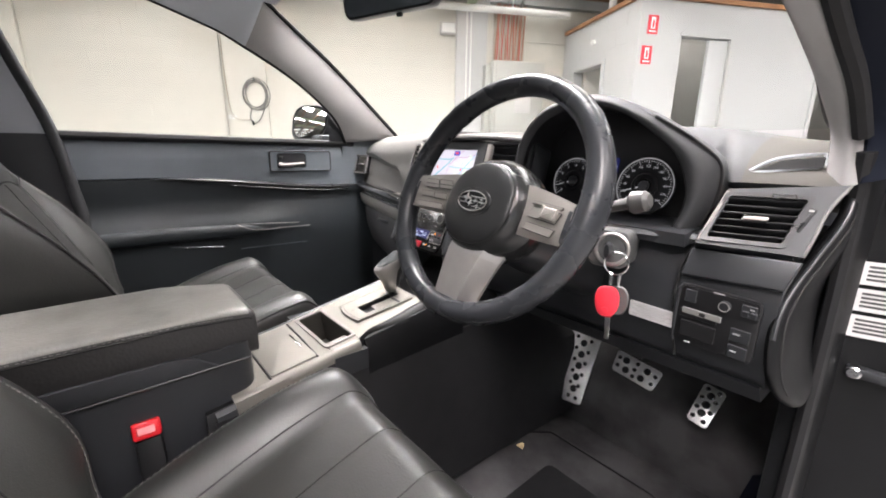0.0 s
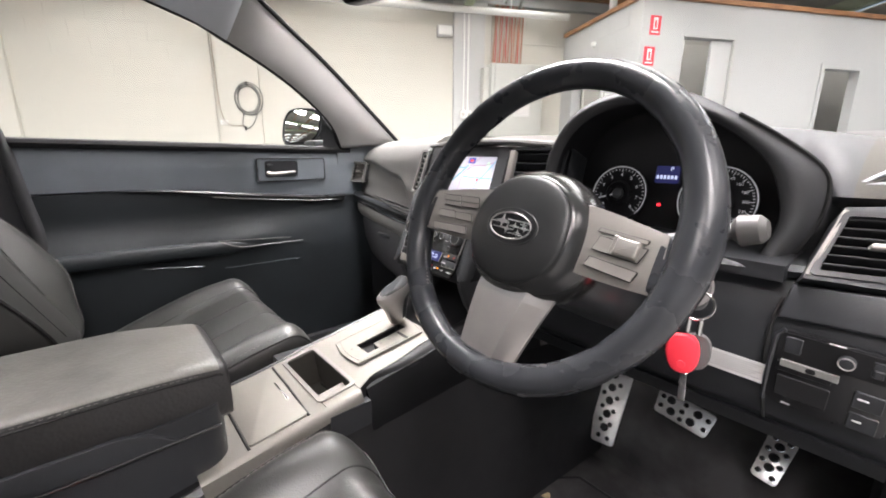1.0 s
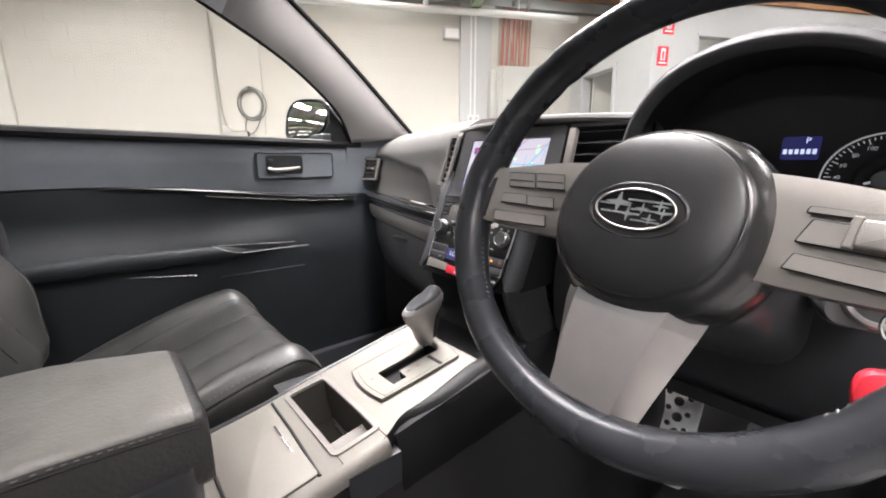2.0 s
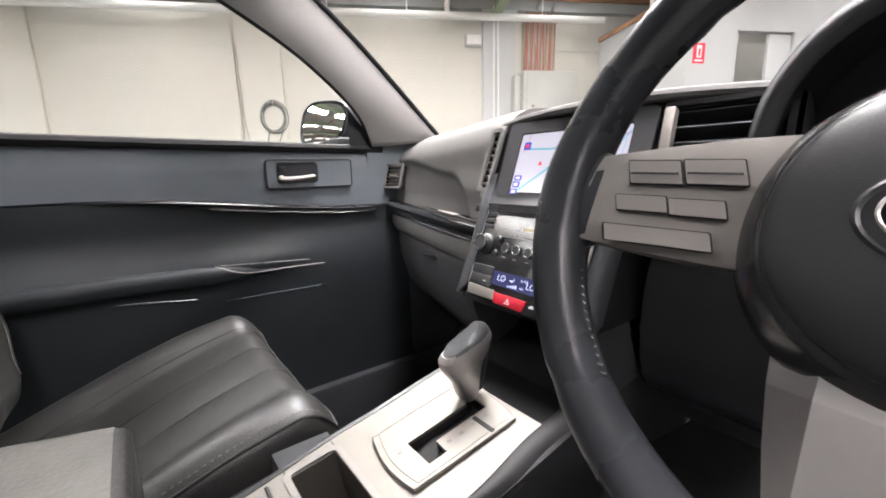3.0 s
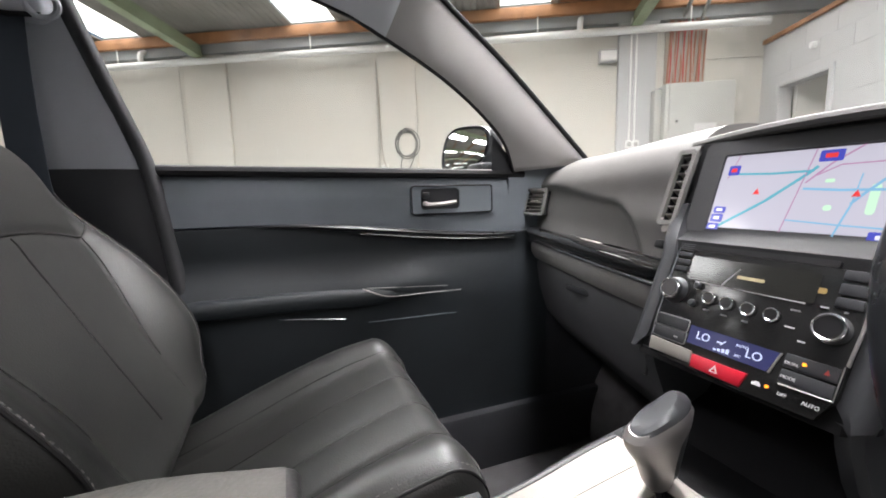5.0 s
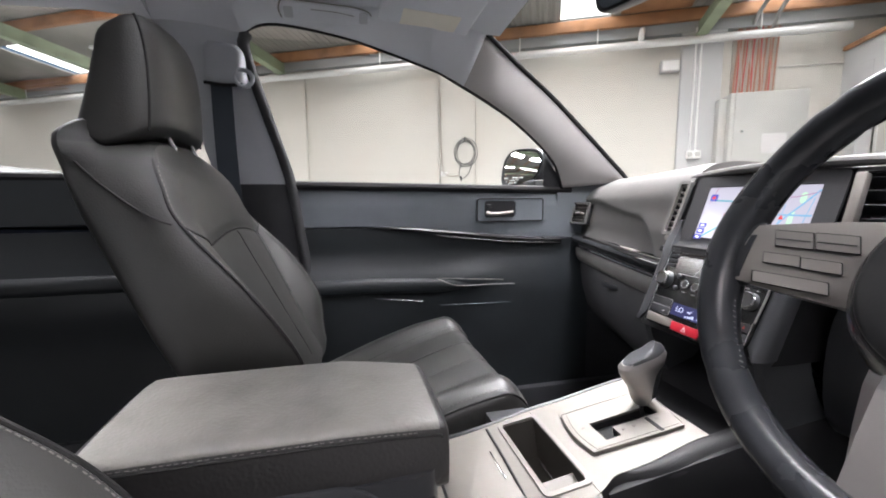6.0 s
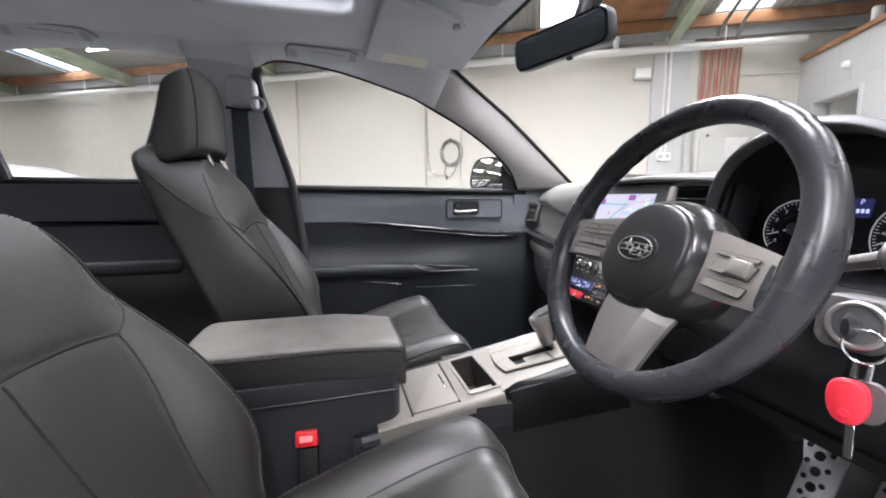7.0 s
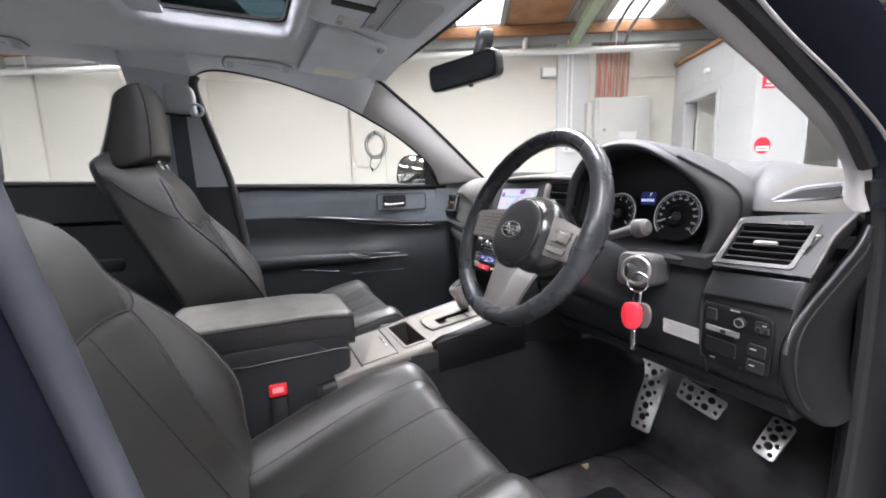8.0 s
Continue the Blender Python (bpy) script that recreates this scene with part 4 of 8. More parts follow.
# ---- dashboard ----
dash = thing("dashboard", (0, 0.85, 0.7), "charcoal dashboard with gloss black strip and air vents", "dashboard")


def y_face(x):
    """How far forward the passenger side's face lies."""
    t = max(0.0, (-0.13 - x) / 0.57)
    return 0.665 + 0.155 * t ** 1.1


def upper_ring(x):
    y0 = y_face(x)
    e = smooth(-0.55, -0.71, x)
    top = 1.066 - 0.016 * e
    top += 0.008 * smooth(-0.45, -0.14, x)
    prof = spline([(0, y0 + 0.13, top), (0, y0 + 0.085, top - 0.006), (0, y0 + 0.05, top - 0.024), (0, y0 + 0.028, top - 0.055), (0, y0 + 0.02, 0.975), (0, y0 + 0.012, 0.94), (0, y0 + 0.010, 0.912), (0, y0 + 0.006, 0.887)], 40)
    fold = 1.0 - 0.035 * smooth(-0.64, -0.28, x) - 0.12 * smooth(-0.32, -0.145, x) ** 1.6
    pts = [(1.22, 1.02), (1.05, 1.05), (0.95, top - 0.004)] + [(p.y + 0.012 * smooth(-0.002, 0.010, fold - p.z), p.z) for p in prof] + [(y0 + 0.05, 0.883), (1.22, 0.9)]
    return [(x, y, z) for y, z in pts]


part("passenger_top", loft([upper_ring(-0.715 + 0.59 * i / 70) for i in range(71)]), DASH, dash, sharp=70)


def strip_pts(dz, dy, n=26, x0=-0.70, x1=-0.118):
    out = []
    for i in range(n + 1):
        x = x0 + (x1 - x0) * i / n
        out.append(V((x, y_face(x) + dy, 0.873 + dz - 0.004 * i / n)))
    return out


part("gloss_strip", tube(strip_pts(0, 0.004), lambda t: 0.0235 - 0.007 * t, 16, flat=0.85), GLOSS, dash, "gloss black decorative strip")
part("silver_line", tube(strip_pts(-0.0205, -0.002), 0.0042, 8), CHROME, dash, "thin silver line")


def band_ring(x):
    y0 = y_face(x)
    return [(x, y, z) for y, z in [(y0 + 0.004, 0.85), (y0 - 0.002, 0.84), (y0 + 0.0, 0.818), (y0 + 0.012, 0.8), (y0 + 0.1, 0.796), (y0 + 0.1, 0.857)]]


part("lower_band", loft([band_ring(-0.71 + 0.6 * i / 20) for i in range(21)]), DASH, dash)


def glove_ring(x):
    y0 = y_face(x) + 0.016
    return [(x, y, z) for y, z in [(y0 + 0.005, 0.796), (y0, 0.782), (y0 + 0.006, 0.72), (y0 + 0.03, 0.65), (y0 + 0.08, 0.59), (y0 + 0.16, 0.565), (1.25, 0.56), (1.25, 0.81)]]


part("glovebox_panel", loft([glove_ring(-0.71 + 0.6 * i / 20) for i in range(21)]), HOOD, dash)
gl = [V((x, y_face(x) + 0.013 + (0.006 if z < 0.75 else 0), z)) for x, z in [(-0.60, 0.80), (-0.2, 0.80), (-0.185, 0.79), (-0.19, 0.70), (-0.2, 0.69)]]
part("glovebox_seam", tube(spline(gl, 30), 0.002, 6), DARK_THREAD, dash)
part("glovebox_latch", box((-0.42, y_face(-0.42) + 0.012, 0.775), (0.08, 0.012, 0.012), 0.004), BLACK, dash)


def vent(parent, m, w, h, slats, vertical=False, knob=True, depth=0.035, mat=None, rim=None):
    """An air vent in the plane of m: dark box, slats, centre tab."""
    v = part("vent_frame", frame_plate(rounded(w + 0.012, h + 0.012, 0.006), rounded(w, h, 0.004), 0.006, m), rim or SATIN, parent)
    part("duct", join(*[moved(box(c, s), m) for c, s in (((0, 0, -depth), (w, h, 0.003)), ((-w / 2, 0, -depth / 2), (0.003, h, depth)), ((w / 2, 0, -depth / 2), (0.003, h, depth)), ((0, -h / 2, -depth / 2), (w, 0.003, depth)), ((0, h / 2, -depth / 2), (w, 0.003, depth)))]), RUBBER, v)
    for i in range(slats):
        t = (i + 0.5) / slats - 0.5
        if vertical:
            b = box((t * w, 0, -0.008), (0.002, h, 0.02), 0.0006, 1, Matrix.Rotation(radians(20), 3, "Y"))
        else:
            b = box((0, t * h, -0.008), (w, 0.0025, 0.02), 0.0008, 1, Matrix.Rotation(radians(-22), 3, "X"))
        part("slat", moved(b, m), mat or BLACK, v)
    if knob:
        part("tab", moved(box((0, 0, 0.003), (0.03, 0.007, 0.012), 0.003), m), GUNMETAL, v, "silver adjusting tab")
    return v


# passenger end vent
x = -0.648
mv = basis((x - 0.028, y_face(x) + 0.010, 0.958), (1, 0.05, 0), (0.05, -1, 0.25))
vent(dash, mv, 0.074, 0.06, 6, mat=GUNMETAL, rim=DASH)

# centre stack
stack = thing("centre_stack", (0, 0.68, 0.8), "centre stack with navigation screen, radio and climate controls", "centre console")
T1, T2 = radians(19.6), radians(22.5)
N1, N2 = V((0, -math.cos(T1), math.sin(T1))), V((0, -math.cos(T2), math.sin(T2)))
M1 = basis((0.006, 0.6778, 0.9755), (1, 0, 0), N1)       # screen's centre
M2 = basis((0, 0.606, 0.868), (1, 0, 0), N2)         # knob line
# the body is broad round the screen and narrows to the radio below it
SIDE_L = lambda z: -0.132 + 0.021 * smooth(0.955, 0.90, z)
SIDE_R = lambda z: 0.130 - 0.014 * smooth(0.955, 0.90, z)


def stack_ring(z):
    a, b = SIDE_L(z), SIDE_R(z)
    yf = 0.606 + (z - 0.868) * math.tan(T2) + 0.006 if z < 0.925 else 0.632 + 0.006 + (z - 0.925) * math.tan(T1) + 0.022 * smooth(0.92, 0.935, z)
    return [(a, yf + 0.05, z), (a + 0.003, yf + 0.014, z), (a + 0.014, yf, z), (b - 0.014, yf, z), (b - 0.003, yf + 0.014, z), (b, yf + 0.05, z), (b, 1.0, z), (a, 1.0, z)]


part("body", loft([stack_ring(z) for z in (0.786, 0.795, 0.82, 0.85, 0.88, 0.9, 0.91, 0.922, 0.93, 0.94, 0.955, 0.97, 1.0, 1.03, 1.042)]), BLACK_MATT, stack)
# satin cheeks that run from the screen's vents down to a rounded tip
CHEEK = material("satin_grey_cheek", (0.034, 0.036, 0.039), 0.36, grain=0.08, grain_scale=700, stain=0.15, stain_scale=9)
for s in (-1, 1):
    rings = []
    for i in range(25):
        v = i / 24
        z = 0.965 - 0.172 * v
        a = (SIDE_L(z) if s < 0 else SIDE_R(z)) - s * 0.001
        yf = 0.606 + (z - 0.868) * math.tan(T2) + 0.004 + 0.02 * smooth(0.91, 0.955, z)
        w = (0.019 if s > 0 else 0.021) * (1 - 0.55 * smooth(0.9, 1.0, v))
        rings.append([V((a, yf + 0.03, z)), V((a + s * 0.002, yf + 0.01, z)), V((a - s * 0.003, yf - 0.002, z)), V((a - s * w * 0.5, yf - 0.0055, z)), V((a - s * w, yf - 0.003, z)), V((a - s * w, yf + 0.02, z))])
    part("cheek", loft(rings), CHEEK, stack, "satin dark grey side cheek", sharp=50)
# legs that carry the stack, either side of a dark pocket
for s in (-1, 1):
    x = 0.0075 + s * 0.1
    part("leg", loft([[V((x + s * 0.006, y, z)), V((x, y - 0.006, z)), V((x - s * 0.012, y - 0.004, z)), V((x - s * 0.014, y + 0.08, z)), V((x + s * 0.008, y + 0.08, z))] for y, z in ((0.586, 0.795), (0.592, 0.77), (0.607, 0.735), (0.63, 0.70), (0.65, 0.675), (0.66, 0.64))]), CHEEK, stack)
part("pocket", loft([[(-0.09, y, z), (0.105, y, z), (0.105, y + 0.01, z - 0.004), (-0.09, y + 0.01, z - 0.004)] for y, z in ((0.6, 0.786), (0.68, 0.775), (0.725, 0.73), (0.71, 0.67))]), BLACK_MATT, stack, "dark storage pocket under the controls")


def hood_f(u, v):
    s = 2 * u - 1
    return (0.19 * s + 0.05, 0.694 + 0.22 * v + 0.02 * s * s, 1.057 + 0.012 * math.sin(math.pi * v * 0.6) - 0.010 * s * s)


# hood in the darkened dash plastic, its lip in DASH for the lit edge
part("hood", sheet(hood_f, 24, 8, 0.012), END_PAD, stack, "soft hood above the screen")
part("hood_lip", tube([V(hood_f(i / 24, 0)) + V((0, 0.001, -0.005)) for i in range(25)], 0.0065, 8), DASH, stack)
part("bezel", frame_plate(rounded(0.23, 0.135, 0.008), rounded(0.176, 0.1, 0.003), 0.004, M1 @ Matrix.Translation((0.001, 0.0, 0))), HOOD, stack, "satin black screen surround")


def nav_screen():
    m = bpy.data.materials.new("navigation_map")
    m.use_nodes = True
    b = m.node_tree.nodes["Principled BSDF"]
    b.inputs["Base Color"].default_value = (0.05, 0.05, 0.06, 1)
    b.inputs["Roughness"].default_value = 0.15
    b.inputs["Emission Color"].default_value = (0.78, 0.76, 0.88, 1)
    b.inputs["Emission Strength"].default_value = 0.62
    return m


scr = part("screen", plate(rounded(0.174, 0.098, 0.002), 0.001, M1), nav_screen(), stack, "lit navigation map screen")
ROAD = glow("road_teal", (0.1, 0.36, 0.45), 0.8)
ROAD2 = glow("road_blue", (0.2, 0.42, 0.6), 0.8)
ROAD3 = glow("road_violet", (0.4, 0.22, 0.36), 0.8)
PARK = glow("park_green", (0.5, 0.75, 0.55), 0.8)
ICON = glow("icon_blue", (0.06, 0.07, 0.42), 0.8)
MARK = glow("marker_red", (0.7, 0.05, 0.05), 0.8)
PALE = glow("icon_pale", (0.75, 0.75, 0.9), 0.8)


def on_screen(name, pts, w, mat, z=0.0016):
    out = []
    for (x0, y0), (x1, y1) in zip(pts, pts[1:]):
        d = V((x1 - x0, y1 - y0, 0))
        n = V((-d.y, d.x, 0)).normalized() * w / 2
        a, b = V((x0, y0, z)), V((x1, y1, z))
        out.append(loft([[M1 @ (a - n), M1 @ (a + n)], [M1 @ (b - n), M1 @ (b + n)]], caps=False, closed=False))
    return part(name, join(*out), mat, scr)


on_screen("map_road", [(-0.085, -0.047), (-0.03, -0.008), (0.006, 0.024), (0.011, 0.03)], 0.0032, ROAD)
on_screen("map_road", [(-0.079, 0.026), (-0.03, 0.024), (0.006, 0.025)], 0.0026, ROAD)
on_screen("map_divider", [(0.006, 0.049), (-0.008, -0.049)], 0.0012, ROAD3)
on_screen("map_divider", [(-0.070, 0.049), (-0.078, 0.020)], 0.0012, ROAD3)
on_screen("map_road", [(0.003, 0.006), (0.035, 0.004), (0.086, 0.004)], 0.0026, ROAD2)
on_screen("map_road", [(-0.005, -0.028), (0.04, -0.031), (0.086, -0.033)], 0.0016, ROAD2)
on_screen("map_road", [(0.012, 0.02), (0.03, 0.03), (0.06, 0.031), (0.087, 0.038)], 0.0014, ROAD3, 0.0018)
on_screen("map_road", [(0.004, 0.012), (0.022, 0.032), (0.044, 0.049)], 0.0018, ROAD3, 0.002)
on_screen("map_road", [(0.045, -0.01), (0.056, 0.004), (0.07, 0.02), (0.087, 0.041)], 0.0026, ROAD2, 0.0018)
on_screen("map_road", [(0.046, -0.01), (0.038, -0.045)], 0.0018, ROAD2, 0.0019)
on_screen("map_road", [(0.046, -0.01), (0.048, 0.02)], 0.0012, ROAD2, 0.0019)
on_screen("map_road", [(0.072, -0.049), (0.083, 0.03)], 0.0012, ROAD2, 0.0019)
for x, y, w, h in ((0.06, -0.005, 0.007, 0.03), (0.068, 0.03, 0.008, 0.016), (0.028, -0.014, 0.007, 0.006), (0.024, 0.014, 0.008, 0.004)):
    part("map_park", plate(rounded(w, h, min(w, h) * 0.45, 3, x, y), 0.0002, M1 @ Matrix.Translation((0, 0, 0.0012))), PARK, scr)
for x, y, w, h in ((-0.072, 0.03, 0.013, 0.012), (-0.076, -0.019, 0.014, 0.008), (-0.077, -0.029, 0.014, 0.01), (-0.079, -0.04, 0.014, 0.009), (0.02, 0.04, 0.02, 0.012), (0.075, -0.041, 0.022, 0.01)):
    part("icon", plate(rounded(w, h, 0.0015, 3, x, y), 0.0004, M1 @ Matrix.Translation((0, 0, 0.002))), ICON, scr)
    part("icon_mark", plate(rounded(w * 0.5, h * 0.4, 0.0008, 3, x, y), 0.0003, M1 @ Matrix.Translation((0, 0, 0.0025))), MARK if y > 0 else PALE, scr)
for x, y in ((-0.04, 0.003), (0.048, 0.0)):
    part("position_arrow", plate([(x, y + 0.004), (x - 0.0035, y - 0.003), (x + 0.0035, y - 0.003)], 0.0003, M1 @ Matrix.Translation((0, 0, 0.0026))), MARK, scr)

# slim side vents by the screen and the driver's centre vent
mv = basis((-0.131, 0.676, 0.985), (1, -0.1, 0), (-0.1, -1, 0.36))
vent(stack, mv, 0.018, 0.092, 8, knob=False, mat=SPOKE, rim=DASH)
part("latch", moved(box((-0.004, -0.078, -0.004), (0.016, 0.012, 0.01), 0.003, 2), mv), SATIN, stack)
part("vent_wheel", cyl(mv @ V((0.002, -0.056, -0.008)), mv @ V((0.002, -0.056, 0.004)), 0.008, n=20, bevel=0.002), GUNMETAL, stack)
mv = basis((0.187, 0.69, 0.992), (1, 0.12, 0), (0.1, -1, 0.33))
vent(stack, mv, 0.105, 0.088, 5, knob=False)
part("vent_blade", moved(box((-0.05, 0, 0.006), (0.012, 0.085, 0.014), 0.003), mv), GUNMETAL, stack)
part("vent_surround", loft([[mv @ V((x * k, y * k, z)) for x, y in rounded(0.125, 0.105, 0.01)] for k, z in ((1.0, 0.0), (1.03, -0.01), (1.03, -0.06))] , caps=False), BLACK, stack)

# radio and climate panel
at2 = lambda h: M2 @ Matrix.Translation((0, 0, h))
FACE = [(-0.079, 0.047), (0.099, 0.047), (0.1, 0.02), (0.098, -0.06), (0.088, -0.082), (0.03, -0.083), (-0.03, -0.0815), (-0.074, -0.079), (-0.0785, -0.06), (-0.0795, 0.0)]
part("radio_panel", plate(FACE, 0.006, M2, 0.0012, 2), material("radio_gloss", (0.011, 0.011, 0.011), 0.2, coat=0.3, coat_rough=0.12), stack, "gloss black control panel")
part("disc_slot", plate(rounded(0.135, 0.0065, 0.002, 3, 0.004, 0.0515), 0.003, M2), RUBBER, stack)
part("speaker_grille", join(*[plate(rounded(0.018, 0.0012, 0.0004, 2, -0.07, 0.0535 - 0.0024 * i), 0.0005, at2(0.0062)) for i in range(4)]), BLACK, stack)
part("radio_display", plate(rounded(0.122, 0.028, 0.002, 4, 0.003, 0.0265), 0.0008, at2(0.006)), material("smoked_display", (0.016, 0.016, 0.014), 0.18, coat=0.4, coat_rough=0.1), stack, "smoked radio display")
part("display_line", plate(rounded(0.105, 0.0009, 0.0004, 2, 0.0055, 0.0115), 0.0006, at2(0.0066)), LABEL_GREY, stack)
part("logo_stroke", plate([(-0.018, 0.013), (-0.0165, 0.013), (-0.0035, 0.0335), (-0.0045, 0.0335)], 0.0003, at2(0.0068)), LABEL_GREY, stack)
part("logo_bar", plate(rounded(0.026, 0.0034, 0.001, 3, 0.008, 0.0245), 0.0003, at2(0.0068)), material("pale_gold_print", (0.4, 0.34, 0.2), 0.5), stack)
part("amber_mark", plate(rounded(0.008, 0.005, 0.0012, 2, 0.066, 0.0255), 0.0003, at2(0.0062)), material("faint_amber_print", (0.3, 0.2, 0.07), 0.5), stack)
for x, y, w in ((-0.052, 0.034, 0.004), (0.072, 0.0115, 0.006), (0.0525, 0.0035, 0.008), (0.0525, -0.0125, 0.008), (-0.0254, -0.0165, 0.006), (-0.0058, -0.0175, 0.006), (0.0149, -0.018, 0.006), (0.064, -0.0225, 0.006), (0.0875, 0.0415, 0.006), (0.0875, 0.0285, 0.01), (0.0875, 0.0175, 0.01), (0.087, 0.0105, 0.003)):
    part("print_bar", plate(rounded(w, 0.0014, 0.0004, 2, x, y), 0.0003, at2(0.0063)), LABEL_GREY, stack)


def knob(x, y, r, chrome, h, base=0.0):
    k = part("knob", cyl(M2 @ V((x, y, 0.006)), M2 @ V((x, y, 0.006 + h)), r * 0.96, r * 0.9, 32, 0.001), BLACK, stack)
    part("chrome_ring", ring(M2 @ V((x, y, 0.006 + h)), N2, r * 0.92, chrome, 40, 8), CHROME, k)
    part("knob_cap", cyl(M2 @ V((x, y, 0.006 + h - 0.001)), M2 @ V((x, y, 0.006 + h + 0.0004)), r * 0.8, r * 0.78, 28), SATIN, k)
    if base:
        part("knob_base", cyl(M2 @ V((x, y, 0.006)), M2 @ V((x, y, 0.006 + h * 0.5)), base, base * 0.86, 32, 0.0012), BLACK, k)


knob(-0.0665, -0.003, 0.0118, 0.0013, 0.012, 0.0155)
knob(0.083, -0.0055, 0.0118, 0.0014, 0.010, 0.0128)
for x, y in ((-0.0254, -0.0039), (-0.0058, -0.005), (0.0149, -0.0056), (0.0362, -0.0057)):
    knob(x, y, 0.0066, 0.0009, 0.003)
for x, y in ((-0.0416, 0.0073), (-0.042, -0.0128)):
    part("push_button", cyl(M2 @ V((x, y, 0.006)), M2 @ V((x, y, 0.0105)), 0.0042, 0.0036, 16, 0.001), BLACK, stack)
for x, y, w, h in ((-0.0685, 0.0405, 0.016, 0.006), (-0.0685, 0.032, 0.016, 0.006), (-0.0685, 0.0235, 0.016, 0.006), (0.0875, 0.042, 0.019, 0.009), (0.0875, 0.0295, 0.019, 0.010), (0.0875, 0.018, 0.019, 0.009), (-0.0572, -0.0395, 0.039, 0.0125), (-0.0565, -0.0535, 0.039, 0.012)):
    part("button", plate(rounded(w, h, 0.0014, 3, x, y), 0.0022, at2(0.0055), 0.0008, 2), BLACK, stack)
    if w > 0.03:
        part("button_edge", tube([M2 @ V((px, py, 0.0064)) for px, py in rounded(w + 0.001, h + 0.001, 0.0016, 3, x, y)], 0.0005, 4, closed=True), LABEL_GREY, stack)
part("button_mark", plate(rounded(0.005, 0.0014, 0.0004, 2, -0.047, -0.0545), 0.0003, at2(0.0078)), LABEL_WHITE, stack)
part("silver_button", plate([(-0.077, -0.0615), (-0.0245, -0.0635), (-0.0225, -0.0765), (-0.0745, -0.0765)], 0.004, at2(0.0045), 0.0012, 2), SILVER, stack, "silver plastic button")
part("climate_display", plate([(-0.0345, -0.0365), (0.052, -0.0372), (0.0465, -0.0572), (-0.0335, -0.0558)], 0.0012, at2(0.0058)), glow("display_blue", (0.05, 0.055, 0.17), 0.32), stack, "lit blue climate display")
part("display_slash", plate([(0.0475, -0.0575), (0.0487, -0.0575), (0.0542, -0.037), (0.053, -0.037)], 0.0016, at2(0.006)), SPOKE, stack, "bright slanting divider")
hz = part("hazard_button", plate([(-0.023, -0.0655), (0.033, -0.0655), (0.0285, -0.0805), (-0.0215, -0.0795)], 0.007, at2(0.002), 0.0016, 2), material("red_hazard_button", (0.4, 0.01, 0.025), 0.3), stack, "red hazard button")
part("triangle", plate([(0.004, -0.0685), (-0.0005, -0.0765), (0.0085, -0.0765)], 0.0003, at2(0.0091)), LABEL_WHITE, hz)
part("triangle_inner", plate([(0.004, -0.0715), (0.0017, -0.0753), (0.0063, -0.0753)], 0.0003, at2(0.0093)), hz.data.materials[0], hz)
for y, h in ((-0.0415, 0.0125), (-0.0555, 0.012)):
    part("button", plate(rounded(0.039, h, 0.0014, 3, 0.0765, y), 0.0022, at2(0.0055), 0.0008, 2), BLACK, stack)
part("button_mark", plate([(0.0885, -0.0385), (0.0865, -0.0435), (0.0905, -0.0435)], 0.0003, at2(0.0079)), material("dull_red_print", (0.3, 0.03, 0.02), 0.5), stack)
part("button_edge", tube([M2 @ V(p) for p in ((0.0975, -0.033, 0.0072), (0.097, -0.0625, 0.0072), (0.058, -0.0635, 0.0072))], 0.0006, 6), SPOKE, stack)
part("silver_edge", tube([M2 @ V(p) for p in ((-0.0785, 0.046, 0.0062), (-0.0795, 0.01, 0.0062), (-0.0792, -0.03, 0.0062), (-0.0785, -0.061, 0.006), (-0.0755, -0.078, 0.005))], 0.0012, 6), CHROME, stack, "thin bright edge strip")
part("silver_edge", tube([M2 @ V(p) for p in ((0.1, 0.047, 0.006), (0.1005, 0.0, 0.006), (0.0985, -0.032, 0.006))], 0.0014, 6), SPOKE, stack, "thin bright edge strip")

LIT = glow("lit_digits", (0.6, 0.68, 1.0), 0.7)
AMBER = glow("amber_lamp", (1.0, 0.3, 0.02), 2.0)
PRINT = material("white_print", (0.6, 0.6, 0.6), 0.5)


def words(text, m, size, mat, parent, align="CENTER"):
    c = bpy.data.curves.new("lettering", "FONT")
    c.body, c.size, c.align_x, c.align_y, c.extrude = text, size, align, "CENTER", 0.0002
    tmp = bpy.data.objects.new("lettering", c)
    scene.collection.objects.link(tmp)
    me = bpy.data.meshes.new_from_object(tmp.evaluated_get(bpy.context.evaluated_depsgraph_get()))
    bpy.data.objects.remove(tmp)
    me.transform(m)
    me.materials.clear()
    me.materials.append(mat)
    ob = new("lettering", me)
    ob.parent = parent
    if parent.parent is None and parent.type == "EMPTY":
        ob.matrix_parent_inverse = Matrix.Translation(-parent.location)
    return ob


words("LO", M2 @ Matrix.Translation((-0.018, -0.0455, 0.0072)), 0.0115, LIT, stack)
words("LO", M2 @ Matrix.Translation((0.033, -0.0475, 0.0072)), 0.0115, LIT, stack)
words("AUTO", M2 @ Matrix.Translation((0.021, -0.0425, 0.0072)), 0.0042, LIT, stack)
words("A/C", M2 @ Matrix.Translation((0.0195, -0.0525, 0.0072)), 0.004, LIT, stack)
part("flow_mark", join(plate(rounded(0.006, 0.0016, 0.0005, 2, 0.0, -0.0455), 0.0003, at2(0.0072)), plate([(0.001, -0.0475), (0.0022, -0.0475), (0.0062, -0.0425), (0.005, -0.0425)], 0.0003, at2(0.0075))), LIT, stack)
